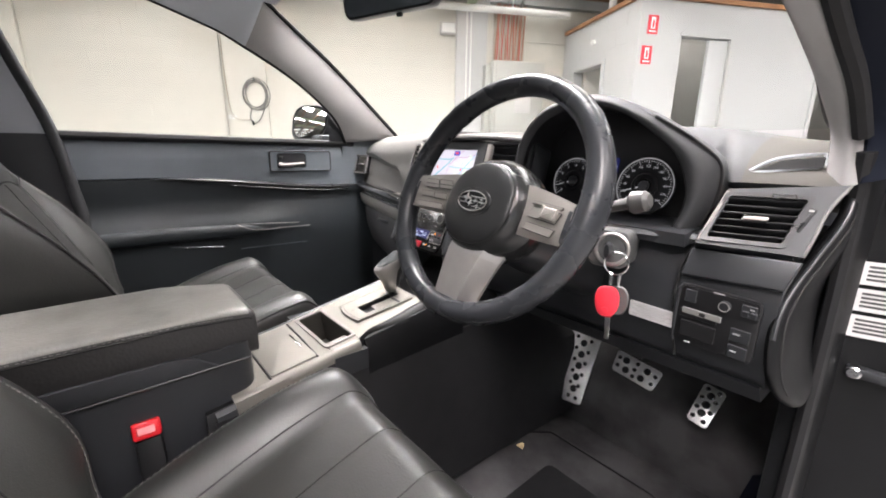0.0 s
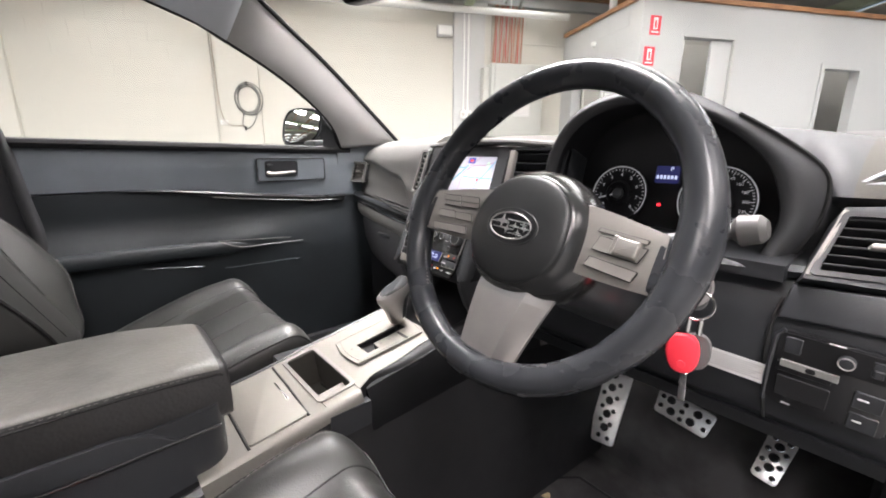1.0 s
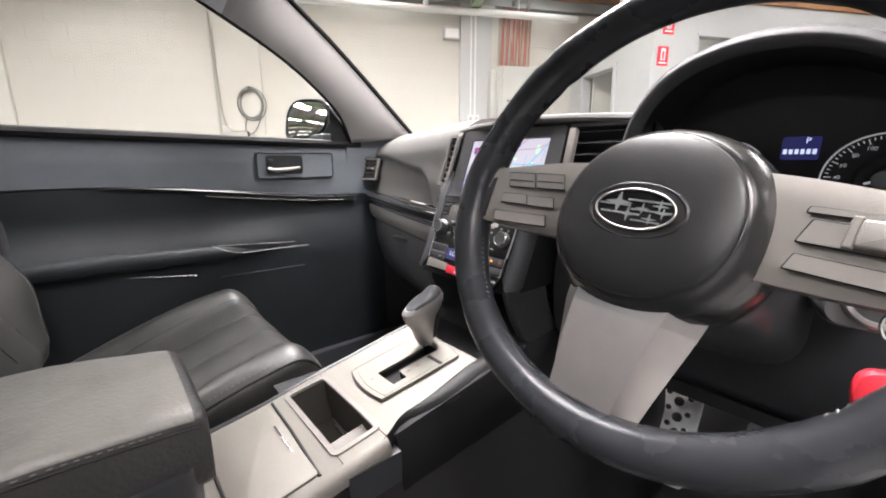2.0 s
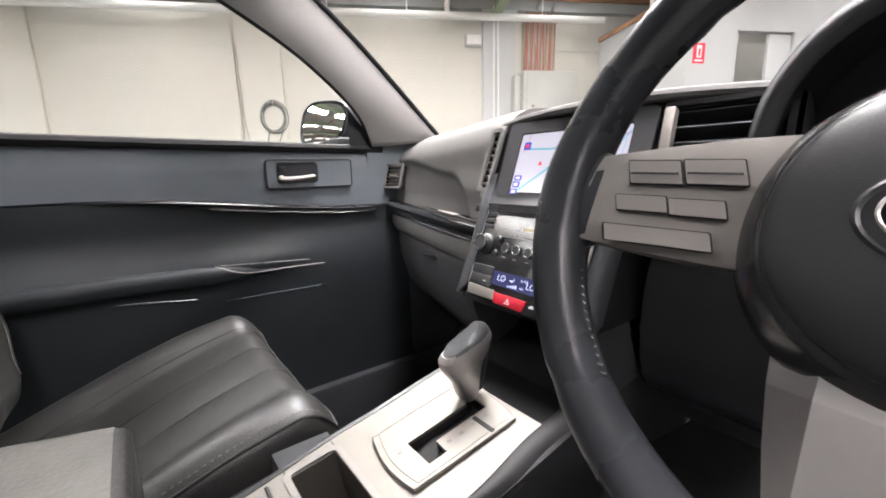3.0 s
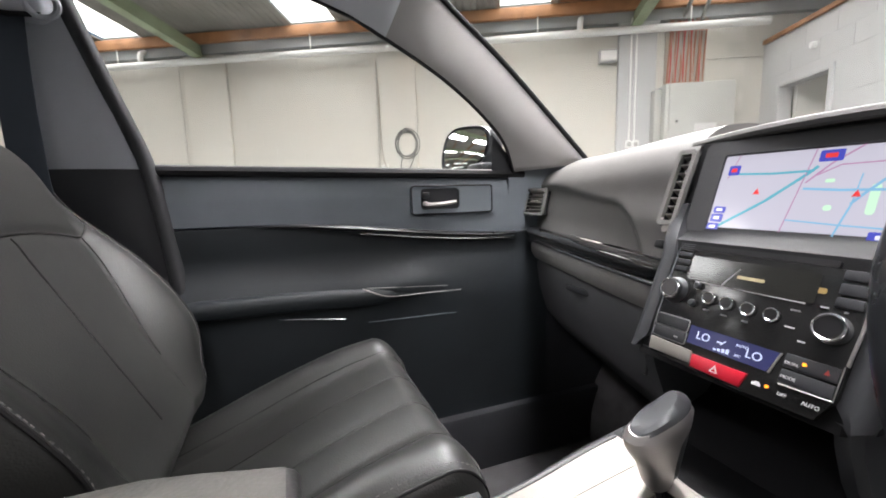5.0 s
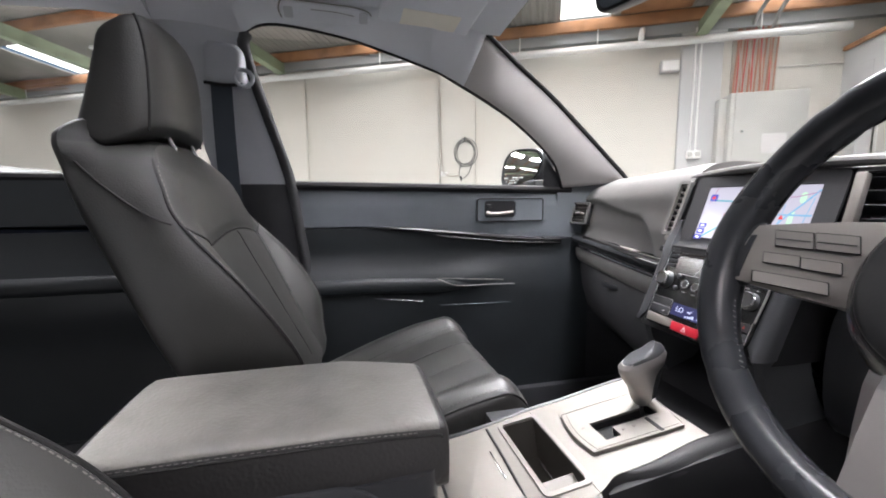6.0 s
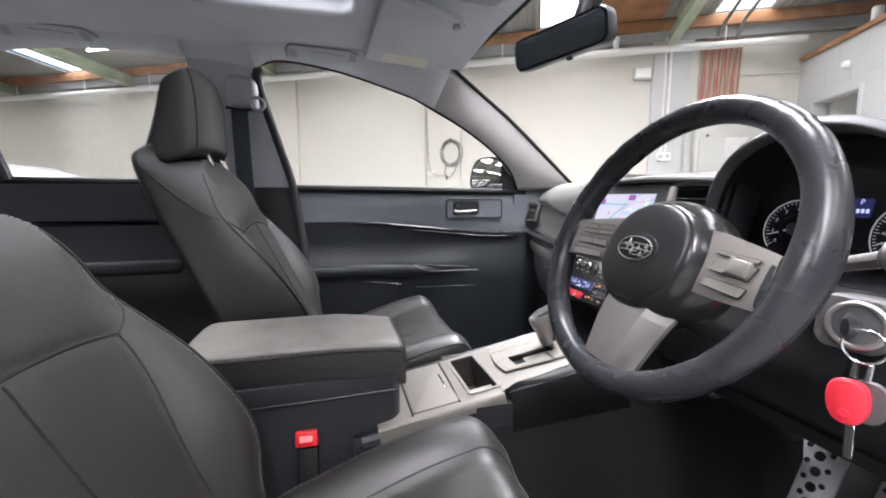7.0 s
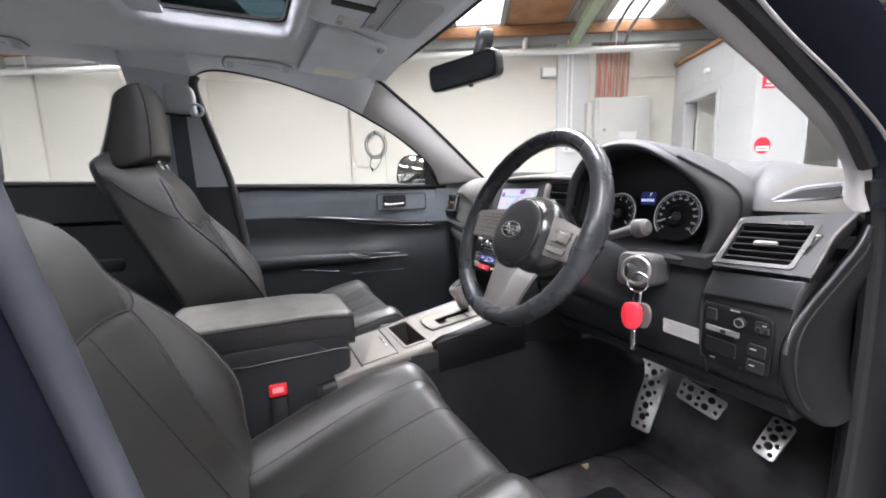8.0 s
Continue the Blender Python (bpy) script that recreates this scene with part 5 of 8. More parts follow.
for i in range(4):
    part("fan_bar", plate(rounded(0.003, 0.002 + 0.001 * i, 0.0005, 2, -0.003 + 0.0042 * i, -0.0535 + 0.0005 * i), 0.0003, at2(0.0072)), LIT, stack)
words("DUAL", M2 @ Matrix.Translation((0.0635, -0.0435, 0.0079)), 0.0042, PRINT, stack)
words("MODE", M2 @ Matrix.Translation((0.064, -0.0562, 0.0079)), 0.0042, PRINT, stack)
words("OFF", M2 @ Matrix.Translation((0.0627, -0.072, 0.0063)), 0.0042, PRINT, stack)
words("AUTO", M2 @ Matrix.Translation((0.084, -0.072, 0.0063)), 0.0045, PRINT, stack)
part("recirculation_mark", join(plate(rounded(0.008, 0.0024, 0.001, 3, 0.0415, -0.0712), 0.0003, at2(0.0063)), plate(rounded(0.0045, 0.002, 0.0008, 3, 0.042, -0.0695), 0.0003, at2(0.0063))), PRINT, stack)
for x, y, h in ((0.0725, -0.0408, 0.0085), (0.0504, -0.0698, 0.0068)):
    part("indicator", cyl(M2 @ V((x, y, h - 0.001)), M2 @ V((x, y, h + 0.0006)), 0.0014, n=10), AMBER, stack)

# driver's side of the dashboard
dd = thing("driver_dashboard", (0.42, 0.85, 0.7), "driver side dashboard, toned darker for shade, with hooded instrument binnacle", "dashboard")


def dtop_ring(x):
    e = smooth(0.52, 0.66, x)
    top = 1.075 - 0.03 * smooth(0.45, 0.7, x)
    yb = 0.745 + 0.02 * e
    pts = [(1.22, 1.0), (1.05, top - 0.012), (0.95, top), (0.88, top - 0.004), (0.83, top - 0.018), (yb + 0.03, top - 0.036), (yb + 0.008, 0.995), (yb, 0.982), (yb + 0.02, 0.972), (0.85, 0.96), (1.22, 0.9)]
    behind = 0.115 * (1 - smooth(0.515, 0.6, x))
    return [(x, min(1.22, max(y, 0.745 + behind + 0.35 * (y - 0.745))) if behind > 0 else y, z) for y, z in pts]


# same plastic as passenger_top, in the tones with shade painted in
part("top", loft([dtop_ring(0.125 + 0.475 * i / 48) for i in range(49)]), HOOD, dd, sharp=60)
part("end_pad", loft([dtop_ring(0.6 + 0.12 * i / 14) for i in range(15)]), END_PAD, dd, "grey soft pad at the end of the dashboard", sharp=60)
N = 48
OUTER = [(0.205, 0.915), (0.207, 0.98), (0.222, 1.045), (0.265, 1.098), (0.34, 1.122), (0.42, 1.114), (0.49, 1.078), (0.54, 1.043), (0.573, 1.012), (0.58, 0.98), (0.574, 0.94), (0.56, 0.905)]
OPEN = [(0.226, 0.915), (0.228, 0.975), (0.245, 1.04), (0.285, 1.082), (0.345, 1.1), (0.415, 1.094), (0.475, 1.064), (0.522, 1.024), (0.541, 0.978), (0.543, 0.945), (0.532, 0.908)]
OUT_S = spline([(x, 0, z) for x, z in OUTER], N)
OPEN_S = spline([(x, 0, z) for x, z in OPEN], N)


def arch(S, y, k=1.0, dz=0.0, lean=0.0):
    c = V((0.375, 0, 0.95))
    return [V(((p.x - c.x) * k + c.x, y + lean * smooth(0.48, 0.58, p.x) + 0.06 * max(0, 1.0 - p.z) * 0.0, (p.z - c.z) * k + c.z + dz)) for p in S]


def lip(u):
    """Rings from the hood's opening (0) over its rounded lip to the outer edge (1)."""
    y = 0.694 - 0.018 * math.sin(math.pi * min(1.0, u * 1.9) / 2) + 0.016 * smooth(0.55, 1.0, u)
    return [p.lerp(q, u) for p, q in zip(arch(OPEN_S, y, 1.0, 0, 0.022), arch(OUT_S, y, 1.0, 0, 0.042))]


part("hood", loft([arch(OUT_S, 0.95, 1.02, -0.045), arch(OUT_S, 0.80, 1.01, -0.012, 0.0), arch(OUT_S, 0.725, 1.003, -0.003, 0.025)] + [lip(u) for u in (1.0, 0.96, 0.9, 0.8, 0.65, 0.5, 0.36, 0.26, 0.18, 0.11, 0.06, 0.02, 0.0)], closed=False), HOOD, dd, "domed instrument hood", sharp=80)
part("hood_lining", loft([arch(OPEN_S, 0.69, 1.0, 0, 0.02), arch(OPEN_S, 0.73, 0.985), arch(OPEN_S, 0.80, 0.96)], closed=False), RUBBER, dd)
part("hood_seam", tube([p + V((0.001, 0.0, 0.001)) for p in lip(1.0)[26:]], 0.0024, 6), DARK_THREAD, dd)
part("binnacle_floor", sheet(lambda u, v: (0.205 + 0.36 * u, 0.67 + 0.15 * v, 0.905 + 0.012 * v), 8, 4, 0.02), BLACK, dd)
part("instrument_backing", loft([arch(OPEN_S, y, 0.965) for y in (0.77, 0.806)]), RUBBER, dd)
MG = lambda x: basis((x, 0.733, 0.9665), (1, 0, 0), (0, -1, 0.2))
NUM = glow("dial_print", (0.62, 0.63, 0.66), 0.26)
DIAL = material("matt_black_dial", (0.006, 0.006, 0.007), 0.75, spec=0.15)
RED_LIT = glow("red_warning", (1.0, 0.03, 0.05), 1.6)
for gx, r, marks in ((0.326, 0.044, 9), (0.4665, 0.0485, 13)):
    g = part("gauge", cyl(MG(gx) @ V((0, 0, -0.01)), MG(gx) @ V((0, 0, 0)), r, n=40), DIAL, dd, "round black instrument dial")
    part("dial_centre", ring(MG(gx) @ V((0, 0, 0.0005)), MG(gx).to_3x3() @ V((0, 0, 1)), r * 0.36, 0.006, 32, 6), DIAL, g)
    part("lit_rim", tube([MG(gx) @ V((r * math.cos(a), r * math.sin(a), 0.001)) for a in [radians(222 - 264 * i / 44) for i in range(45)]], 0.0009, 6), NUM, g, "pale lit ring")
    part("needle", moved(plate([(-0.0016, -0.008), (0.0016, -0.008), (0.0006, r * 0.82), (-0.0006, r * 0.82)], 0.001, Matrix.Rotation(radians(108), 4, "Z")), MG(gx) @ Matrix.Translation((0, 0, 0.004))), NUM, g)
    part("needle_hub", cyl(MG(gx) @ V((0, 0, 0)), MG(gx) @ V((0, 0, 0.006)), 0.009, n=18, bevel=0.001), BLACK, g)
    ticks = []
    for i in range(4 * (marks - 1) + 1):
        a = radians(220 - 260 * i / (4 * (marks - 1)))
        L = 0.006 if i % 4 == 0 else 0.003
        m4 = MG(gx) @ Matrix.Rotation(a - math.pi / 2, 4, "Z")
        ticks.append(plate([(-0.0005, r - 0.003 - L), (0.0005, r - 0.003 - L), (0.0005, r - 0.003), (-0.0005, r - 0.003)], 0.0003, m4 @ Matrix.Translation((0, 0, 0.001))))
    tagged(part("scale_marks", join(*ticks), NUM, g), kind="stuff")
    for i in range(marks):
        a = radians(220 - 260 * i / (marks - 1))
        p = (math.cos(a) * (r - 0.0135), math.sin(a) * (r - 0.0135), 0.001)
        txt = str(i) if marks == 9 else str(20 * i)
        words(txt, MG(gx) @ Matrix.Translation(p), 0.0075 if marks == 9 else 0.0056, NUM, g)
md = MG(0.3965) @ Matrix.Translation((0, 0.034, 0))
d = part("trip_display", plate(rounded(0.034, 0.026, 0.002), 0.002, md), glow("trip_blue", (0.03, 0.035, 0.16), 0.3), dd, "small lit trip display")
words("P", md @ Matrix.Translation((0.006, 0.008, 0.003)), 0.009, LIT, d)
for i in range(6):
    part("digit_bar", plate(rounded(0.0035, 0.0055, 0.0006, 2, -0.013 + 0.0052 * i, -0.004), 0.0003, md @ Matrix.Translation((0, 0, 0.0022))), LIT, d)
part("warning_lamp", plate(rounded(0.006, 0.004, 0.001, 2, -0.004, -0.046), 0.0005, md @ Matrix.Translation((0, 0, 0.001))), RED_LIT, dd)

# shelf under the binnacle and vent, knee panel below it
def shelf_ring(x):
    y = 0.662 + 0.03 * smooth(0.5, 0.58, x)
    return [(x, yy, z) for yy, z in [(y + 0.03, 0.906), (y + 0.006, 0.903), (y, 0.896), (y + 0.004, 0.888), (y + 0.03, 0.884), (0.85, 0.884), (0.85, 0.906)]]


part("shelf", loft([shelf_ring(0.125 + 0.565 * i / 20) for i in range(21)]), BLACK, dd)


def knee_ring(x):
    pts = [(0.80, 0.888), (0.705, 0.886), (0.697, 0.87), (0.684, 0.845), (0.678, 0.82), (0.676, 0.78), (0.68, 0.74), (0.69, 0.71), (0.71, 0.688), (0.76, 0.672), (1.1, 0.7), (1.15, 0.88)]
    return [(x, y, z) for y, z in pts]


part("knee_panel", loft([knee_ring(0.125 + 0.565 * i / 20) for i in range(21)]), BLACK, dd, sharp=50)
part("panel_seam", tube(spline([(0.566, 0.69, 0.862), (0.562, 0.677, 0.83), (0.562, 0.674, 0.78), (0.57, 0.69, 0.70)], 14), 0.0022, 6), DARK_THREAD, dd)
part("under_panel", loft([[(x, 0.70, 0.69), (x, 0.73, 0.655), (x, 0.9, 0.64), (x, 1.05, 0.66), (x, 1.05, 0.70)] for x in (0.16, 0.42, 0.685)]), BLACK, dd)
# driver's end vent: its slanted panel leans back and outwards
mv = basis((0.650, 0.702, 0.938), (1, 0.3, 0), (0.3, -1, 0.5))
ms_ = mv @ Matrix(((1, 0.33, 0, -0.011), (0, 1, 0, -0.003), (0, 0, 1, 0), (0, 0, 0, 1)))
vent(dd, ms_, 0.087, 0.064, 6, mat=RUBBER)
PANEL = [(-0.0765, -0.0455), (0.045, -0.049), (0.054, -0.02), (0.064, 0.016), (0.083, 0.053), (-0.047, 0.04)]
HOLE_V = [(-0.011 + 0.33 * y + x, y - 0.003) for x, y in ((-0.0445, -0.033), (0.0445, -0.033), (0.0445, 0.033), (-0.0445, 0.033))]
part("vent_panel", pierced(PANEL, HOLE_V, 0.006, mv @ Matrix.Translation((0, 0, -0.004))), BLACK, dd, "black slanted vent panel", sharp=30)
part("vent_housing", loft([[mv @ V((x * k, y * k, z)) for x, y in PANEL] for z, k in ((-0.004, 1.0), (-0.06, 0.98))], caps=False), BLACK, dd)
part("vent_edge", tube([mv @ V(p) for p in ((-0.0465, 0.036, 0.003), (-0.059, 0.0, 0.005), (-0.0735, -0.041, 0.003))], 0.003, 8, flat=0.6), GUNMETAL, dd, "silver vent edge")
part("outer_edge", tube(spline([mv @ V(p) for p in ((0.084, 0.054, 0.0), (0.064, 0.016, 0.002), (0.054, -0.02, 0.002), (0.0455, -0.049, 0.0))], 16), 0.0022, 8), DASH, dd)
part("vent_wheel_slot", moved(box((0.041, 0.002, 0.0018), (0.011, 0.036, 0.002), 0.0008, 1, Matrix.Rotation(radians(-26), 3, "Z")), mv), RUBBER, dd)
part("vent_wheel", moved(box((0.041, 0.002, 0.001), (0.007, 0.03, 0.008), 0.003, 2, Matrix.Rotation(radians(-26), 3, "Z")), mv), SATIN, dd)
part("wheel_mark", moved(box((0.047, 0.0145, 0.0045), (0.006, 0.0025, 0.002), 0.0006, 1), mv), LABEL_WHITE, dd)
# demister slot by the pillar
part("demister_frame", tube(spline([(0.603, 0.772, 0.998), (0.635, 0.786, 1.018), (0.685, 0.797, 1.026)], 12) + spline([(0.69, 0.79, 1.008), (0.607, 0.771, 0.996)], 8), 0.0026, 6), PILLAR, dd)
part("demister_slot", loft([[V((0.615, 0.772, 1.0)), V((0.64, 0.783, 1.016)), V((0.687, 0.793, 1.022)), V((0.687, 0.785, 1.006))], [V((0.615, 0.80, 1.0)), V((0.64, 0.81, 1.016)), V((0.687, 0.815, 1.022)), V((0.687, 0.81, 1.006))]]), RUBBER, dd)


# end cheek of the dashboard by the door opening: a rolled edge and a broad convex flank behind it
FL = [(0.724, 0.79, 0.985), (0.724, 0.762, 0.942), (0.710, 0.735, 0.895), (0.697, 0.708, 0.853), (0.691, 0.684, 0.822), (0.691, 0.668, 0.79), (0.694, 0.663, 0.755), (0.700, 0.67, 0.72), (0.709, 0.692, 0.69), (0.718, 0.73, 0.665)]
fs = spline(FL, 36)


def flank(dx, dy):
    return [V((min(p.x + dx, 0.731), p.y + dy, p.z)) for p in fs]


part("end_cover", loft([flank(-0.012, 0.03), flank(-0.008, 0.008), flank(-0.003, 0.001), flank(0.003, 0.002), flank(0.0065, 0.008), flank(0.009, 0.013), flank(0.011, 0.017), flank(0.016, 0.035), flank(0.020, 0.07), flank(0.024, 0.13), flank(0.022, 0.3)], closed=False), BLACK_MATT, dd, "broad black end cheek", sharp=60)
# paler tube that draws the highlight along the rolled edge
part("edge_glint", tube([p + V((0.001, -0.001, 0)) for p in flank(0.0, 0.003)[2:22]], 0.0028, 8), CHEEK, dd)
part("flank_groove", tube(flank(0.0095, 0.014)[4:32], 0.0016, 6), DARK_THREAD, dd)
# lidded tray, switch panel and label
tray_m = basis((0.632, 0.682, 0.864), (1, 0.0, 0.035), (0, -1, 0.32))
part("tray_lid", plate([(-0.066, -0.021), (0.06, -0.019), (0.071, 0.022), (-0.058, 0.022)], 0.01, tray_m @ Matrix.Translation((0, 0, -0.002)), 0.003, 3), BLACK, dd, "satin black lidded tray")
mk = basis((0.622, 0.674, 0.782), (1, 0.0, -0.03), (0.0, -1, -0.06))
sp = part("switch_panel", plate(rounded(0.106, 0.098, 0.012, 5, 0, 0), 0.005, mk, 0.002, 2), SATIN, dd)
part("panel_rim", tube([mk @ V(p) for p in ((-0.046, 0.049, 0.004), (-0.0525, 0.04, 0.005), (-0.054, 0.0, 0.005), (-0.053, -0.05, 0.002))], 0.0026, 8), BLACK, sp)
part("card_slot", plate(rounded(0.052, 0.009, 0.001, 3, -0.018, 0.0075), 0.0035, mk @ Matrix.Translation((0, 0, 0.0045)), 0.0008, 1), HOSE, sp, "grey card slot")
part("slot_emblem", plate(rounded(0.009, 0.006, 0.0028, 4, -0.016, 0.0075), 0.0006, mk @ Matrix.Translation((0, 0, 0.008))), SATIN, sp)
part("knob_ring", ring(mk @ V((0.01, 0.032, 0.0145)), mk.to_3x3() @ V((0, 0, 1)), 0.0066, 0.0008, 24, 6), SPOKE, sp)
part("button_pair", join(*[plate(rounded(0.008, 0.009, 0.001, 3, x, 0.028), 0.004, mk @ Matrix.Translation((0, 0, 0.006)), 0.0008, 1) for x in (0.035, 0.0445)]), BLACK, sp)
part("upper_recess", plate(rounded(0.1, 0.03, 0.005, 4, 0, 0.031), 0.002, mk @ Matrix.Translation((0, 0, 0.004))), SATIN, sp)
part("mirror_knob", cyl(mk @ V((0.01, 0.032, 0.006)), mk @ V((0.01, 0.032, 0.015)), 0.0075, 0.0068, 20, 0.001), BLACK, sp)
for x, y, w, h, mt in ((-0.036, 0.032, 0.016, 0.02, BLACK), (0.038, 0.032, 0.018, 0.018, BLACK), (-0.022, 0.003, 0.05, 0.012, SATIN), (-0.02, -0.022, 0.048, 0.026, RUBBER), (0.034, -0.008, 0.024, 0.02, BLACK), (0.034, -0.034, 0.024, 0.02, BLACK)):
    part("switch", plate(rounded(w, h, 0.002, 3, x, y), 0.003, mk @ Matrix.Translation((0, 0, 0.0045)), 0.0008, 1), mt, sp)
for x, y, w in ((0.03, -0.006, 0.013), (0.03, -0.033, 0.011), (0.0, 0.0475, 0.02), (-0.03, -0.043, 0.012), (0.042, 0.036, 0.008)):
    part("switch_mark", plate(rounded(w * 0.7, 0.0017, 0.0005, 2, x, y), 0.0006, mk @ Matrix.Translation((0, 0, 0.0076))), LABEL_WHITE, sp)
ml = basis((0.535, 0.6735, 0.7655), (1, 0.0, -0.02), (0, -1, -0.06))
lb = part("service_label", plate(rounded(0.08, 0.027, 0.002), 0.001, ml), LABEL_WHITE, dd, "white printed label on the knee panel")
for i in range(7):
    part("label_line", plate(rounded(0.062 - 0.009 * (i % 3), 0.0008, 0.0003, 2, -0.004, 0.0092 - 0.0029 * i), 0.0004, ml @ Matrix.Translation((0, 0, 0.001))), LABEL_GREY, lb)

# ---- steering wheel ----
WC, WT = V((0.3645, 0.441, 0.9585)), radians(24.4)
MW = basis(WC, (1, 0, 0), (0, -math.cos(WT), math.sin(WT)))
wheel = thing("steering_wheel", WC, "black leather steering wheel with silver lower spoke and controls", "steering wheel")
RR = 0.177
rim_pts = [(RR * math.cos(t), RR * math.sin(t) * (1.0 if math.sin(t) > 0 else 0.985), 0) for t in [2 * math.pi * i / 96 for i in range(96)]]


def rim_ring(i):
    t = 2 * math.pi * i / 96
    c = V(rim_pts[i])
    rad = V((math.cos(t), math.sin(t), 0))
    thick = 0.0172 + 0.0026 * (bell(t, math.pi, 0.3) + bell(t, 0.0, 0.3) + bell(t, 2 * math.pi, 0.3)) + 0.0015 * (bell(t, math.pi * 0.75, 0.18) + bell(t, math.pi * 0.25, 0.18))
    for s in (0.78, 2.36, 3.85, 5.57):
        thick -= 0.0016 * bell(t, s, 0.014)
    return [MW @ (c + rad * thick * 0.92 * math.cos(a) + V((0, 0, thick * 1.08 * math.sin(a)))) for a in [2 * math.pi * k / 16 for k in range(16)]]


rim = part("rim", loft([rim_ring(i) for i in range(96)], caps=False, loop=True), WHEEL_LEATHER, wheel, "worn black leather rim")
st = []
for i in range(4, 96):
    t = 2 * math.pi * i / 96
    if -0.88 < math.sin(t) < -0.3:
        for dt in (0, 0.033):
            p = MW @ V(((RR - 0.0145) * math.cos(t + dt), (RR - 0.0145) * math.sin(t + dt), 0.006))
            q = MW @ V(((RR - 0.0165) * math.cos(t + dt + 0.012), (RR - 0.0165) * math.sin(t + dt + 0.012), 0.0005))
            st.append(tube([p, q], 0.0007, 4))
tagged(part("stitching", join(*st), THREAD, rim, "grey stitching inside the rim"), kind="stuff")


COVER_RIM = material("glossy_black_cover", (0.022, 0.0225, 0.0225), 0.2, grain=0.05, grain_scale=900, stain=0.2, stain_scale=14)
COVER = material("smooth_black_cover", (0.014, 0.0145, 0.015), 0.38, grain=0.1, grain_scale=900, stain=0.3, stain_scale=14)


MS = MW @ Matrix.Rotation(radians(-3), 4, "Z")       # the wheel is turned a little to the right


def hub_ring(k, z):
    out = []
    for i in range(64):
        t = 2 * math.pi * i / 64
        y = 0.081 * k * spow(math.sin(t), 0.94)
        out.append(MS @ V((0.083 * k * spow(math.cos(t), 0.96), -0.0145 + y * (1.0 if y > 0 else 0.97), z)))
    return out


part("cover_rim", loft([hub_ring(k, z) for k, z in ((0.9, -0.072), (0.97, -0.055), (1.0, -0.038), (0.995, -0.026), (0.975, -0.0165), (0.935, -0.0075), (0.88, 0.0005), (0.83, 0.006), (0.785, 0.0098), (0.778, 0.0098))]), COVER_RIM, wheel, "glossy black rim of the airbag cover", sharp=60)
part("airbag_cover", loft([hub_ring(k, z) for k, z in ((0.782, 0.0085), (0.78, 0.0108), (0.765, 0.0122), (0.73, 0.0136), (0.67, 0.0152), (0.6, 0.0166), (0.48, 0.0182), (0.3, 0.0195), (0.1, 0.02))]), COVER, wheel, "domed black airbag cover", sharp=60)
EMBLEM = material("pale_emblem_silver", (0.55, 0.55, 0.54), 0.3, 0.9)
EZ = 0.0205
emb = part("emblem_ring", tube([MS @ V((0.0285 * math.cos(t), -0.0145 + 0.0148 * math.sin(t), EZ + 0.0012)) for t in [2 * math.pi * i / 48 for i in range(48)]], 0.0008, 6, closed=True), SPOKE, wheel, "oval silver emblem")
part("emblem_field", plate([(0.028 * math.cos(t), -0.0145 + 0.0143 * math.sin(t)) for t in [2 * math.pi * i / 40 for i in range(40)]], 0.0016, MS @ Matrix.Translation((0, 0, EZ - 0.0012))), GLOSS, emb)
part("emblem_recess", tube([MS @ V((0.0345 * math.cos(t), -0.0145 + 0.0205 * math.sin(t), EZ - 0.0022)) for t in [2 * math.pi * i / 48 for i in range(48)]], 0.0016, 6, closed=True), COVER, emb)


def spark(x, y, r, k=0.13):
    """A plain four-pointed silver patch with thin arms."""
    o = [(x + (r if j % 2 == 0 else r * k) * math.cos(math.pi * j / 4) * (1.25 if j in (0, 4) else 1), y + (r if j % 2 == 0 else r * k) * math.sin(math.pi * j / 4)) for j in range(8)]
    return plate(o, 0.0009, MS @ Matrix.Translation((0, 0, EZ + 0.0004)))


for x, y, r, k in ((-0.0125, -0.0105, 0.0082, 0.3), (0.0175, -0.0105, 0.0046, 0.22), (0.006, -0.0135, 0.0042, 0.22), (0.0205, -0.0155, 0.004, 0.22), (-0.0035, -0.0185, 0.0055, 0.28), (0.0125, -0.0205, 0.0042, 0.22)):
    part("emblem_patch", spark(x, y, r, k), EMBLEM, emb)
for x0, x1, y, w in ((-0.006, 0.0255, -0.0078, 0.0006), (-0.0265, -0.003, -0.0122, 0.0006), (-0.002, 0.026, -0.0146, 0.0005), (-0.024, 0.005, -0.0182, 0.0006), (0.0, 0.02, -0.0225, 0.0005)):
    part("emblem_line", plate([(x0, y - w), (x1, y - w), (x1, y + w), (x0, y + w)], 0.0007, MS @ Matrix.Translation((0, 0, EZ + 0.0003))), EMBLEM, emb)
part("scuff", plate(rounded(0.004, 0.0012, 0.0005, 3, 0.006, -0.042), 0.0003, MS @ Matrix.Translation((0, 0, 0.0184))), LABEL_GREY, wheel, "small pale scuff")


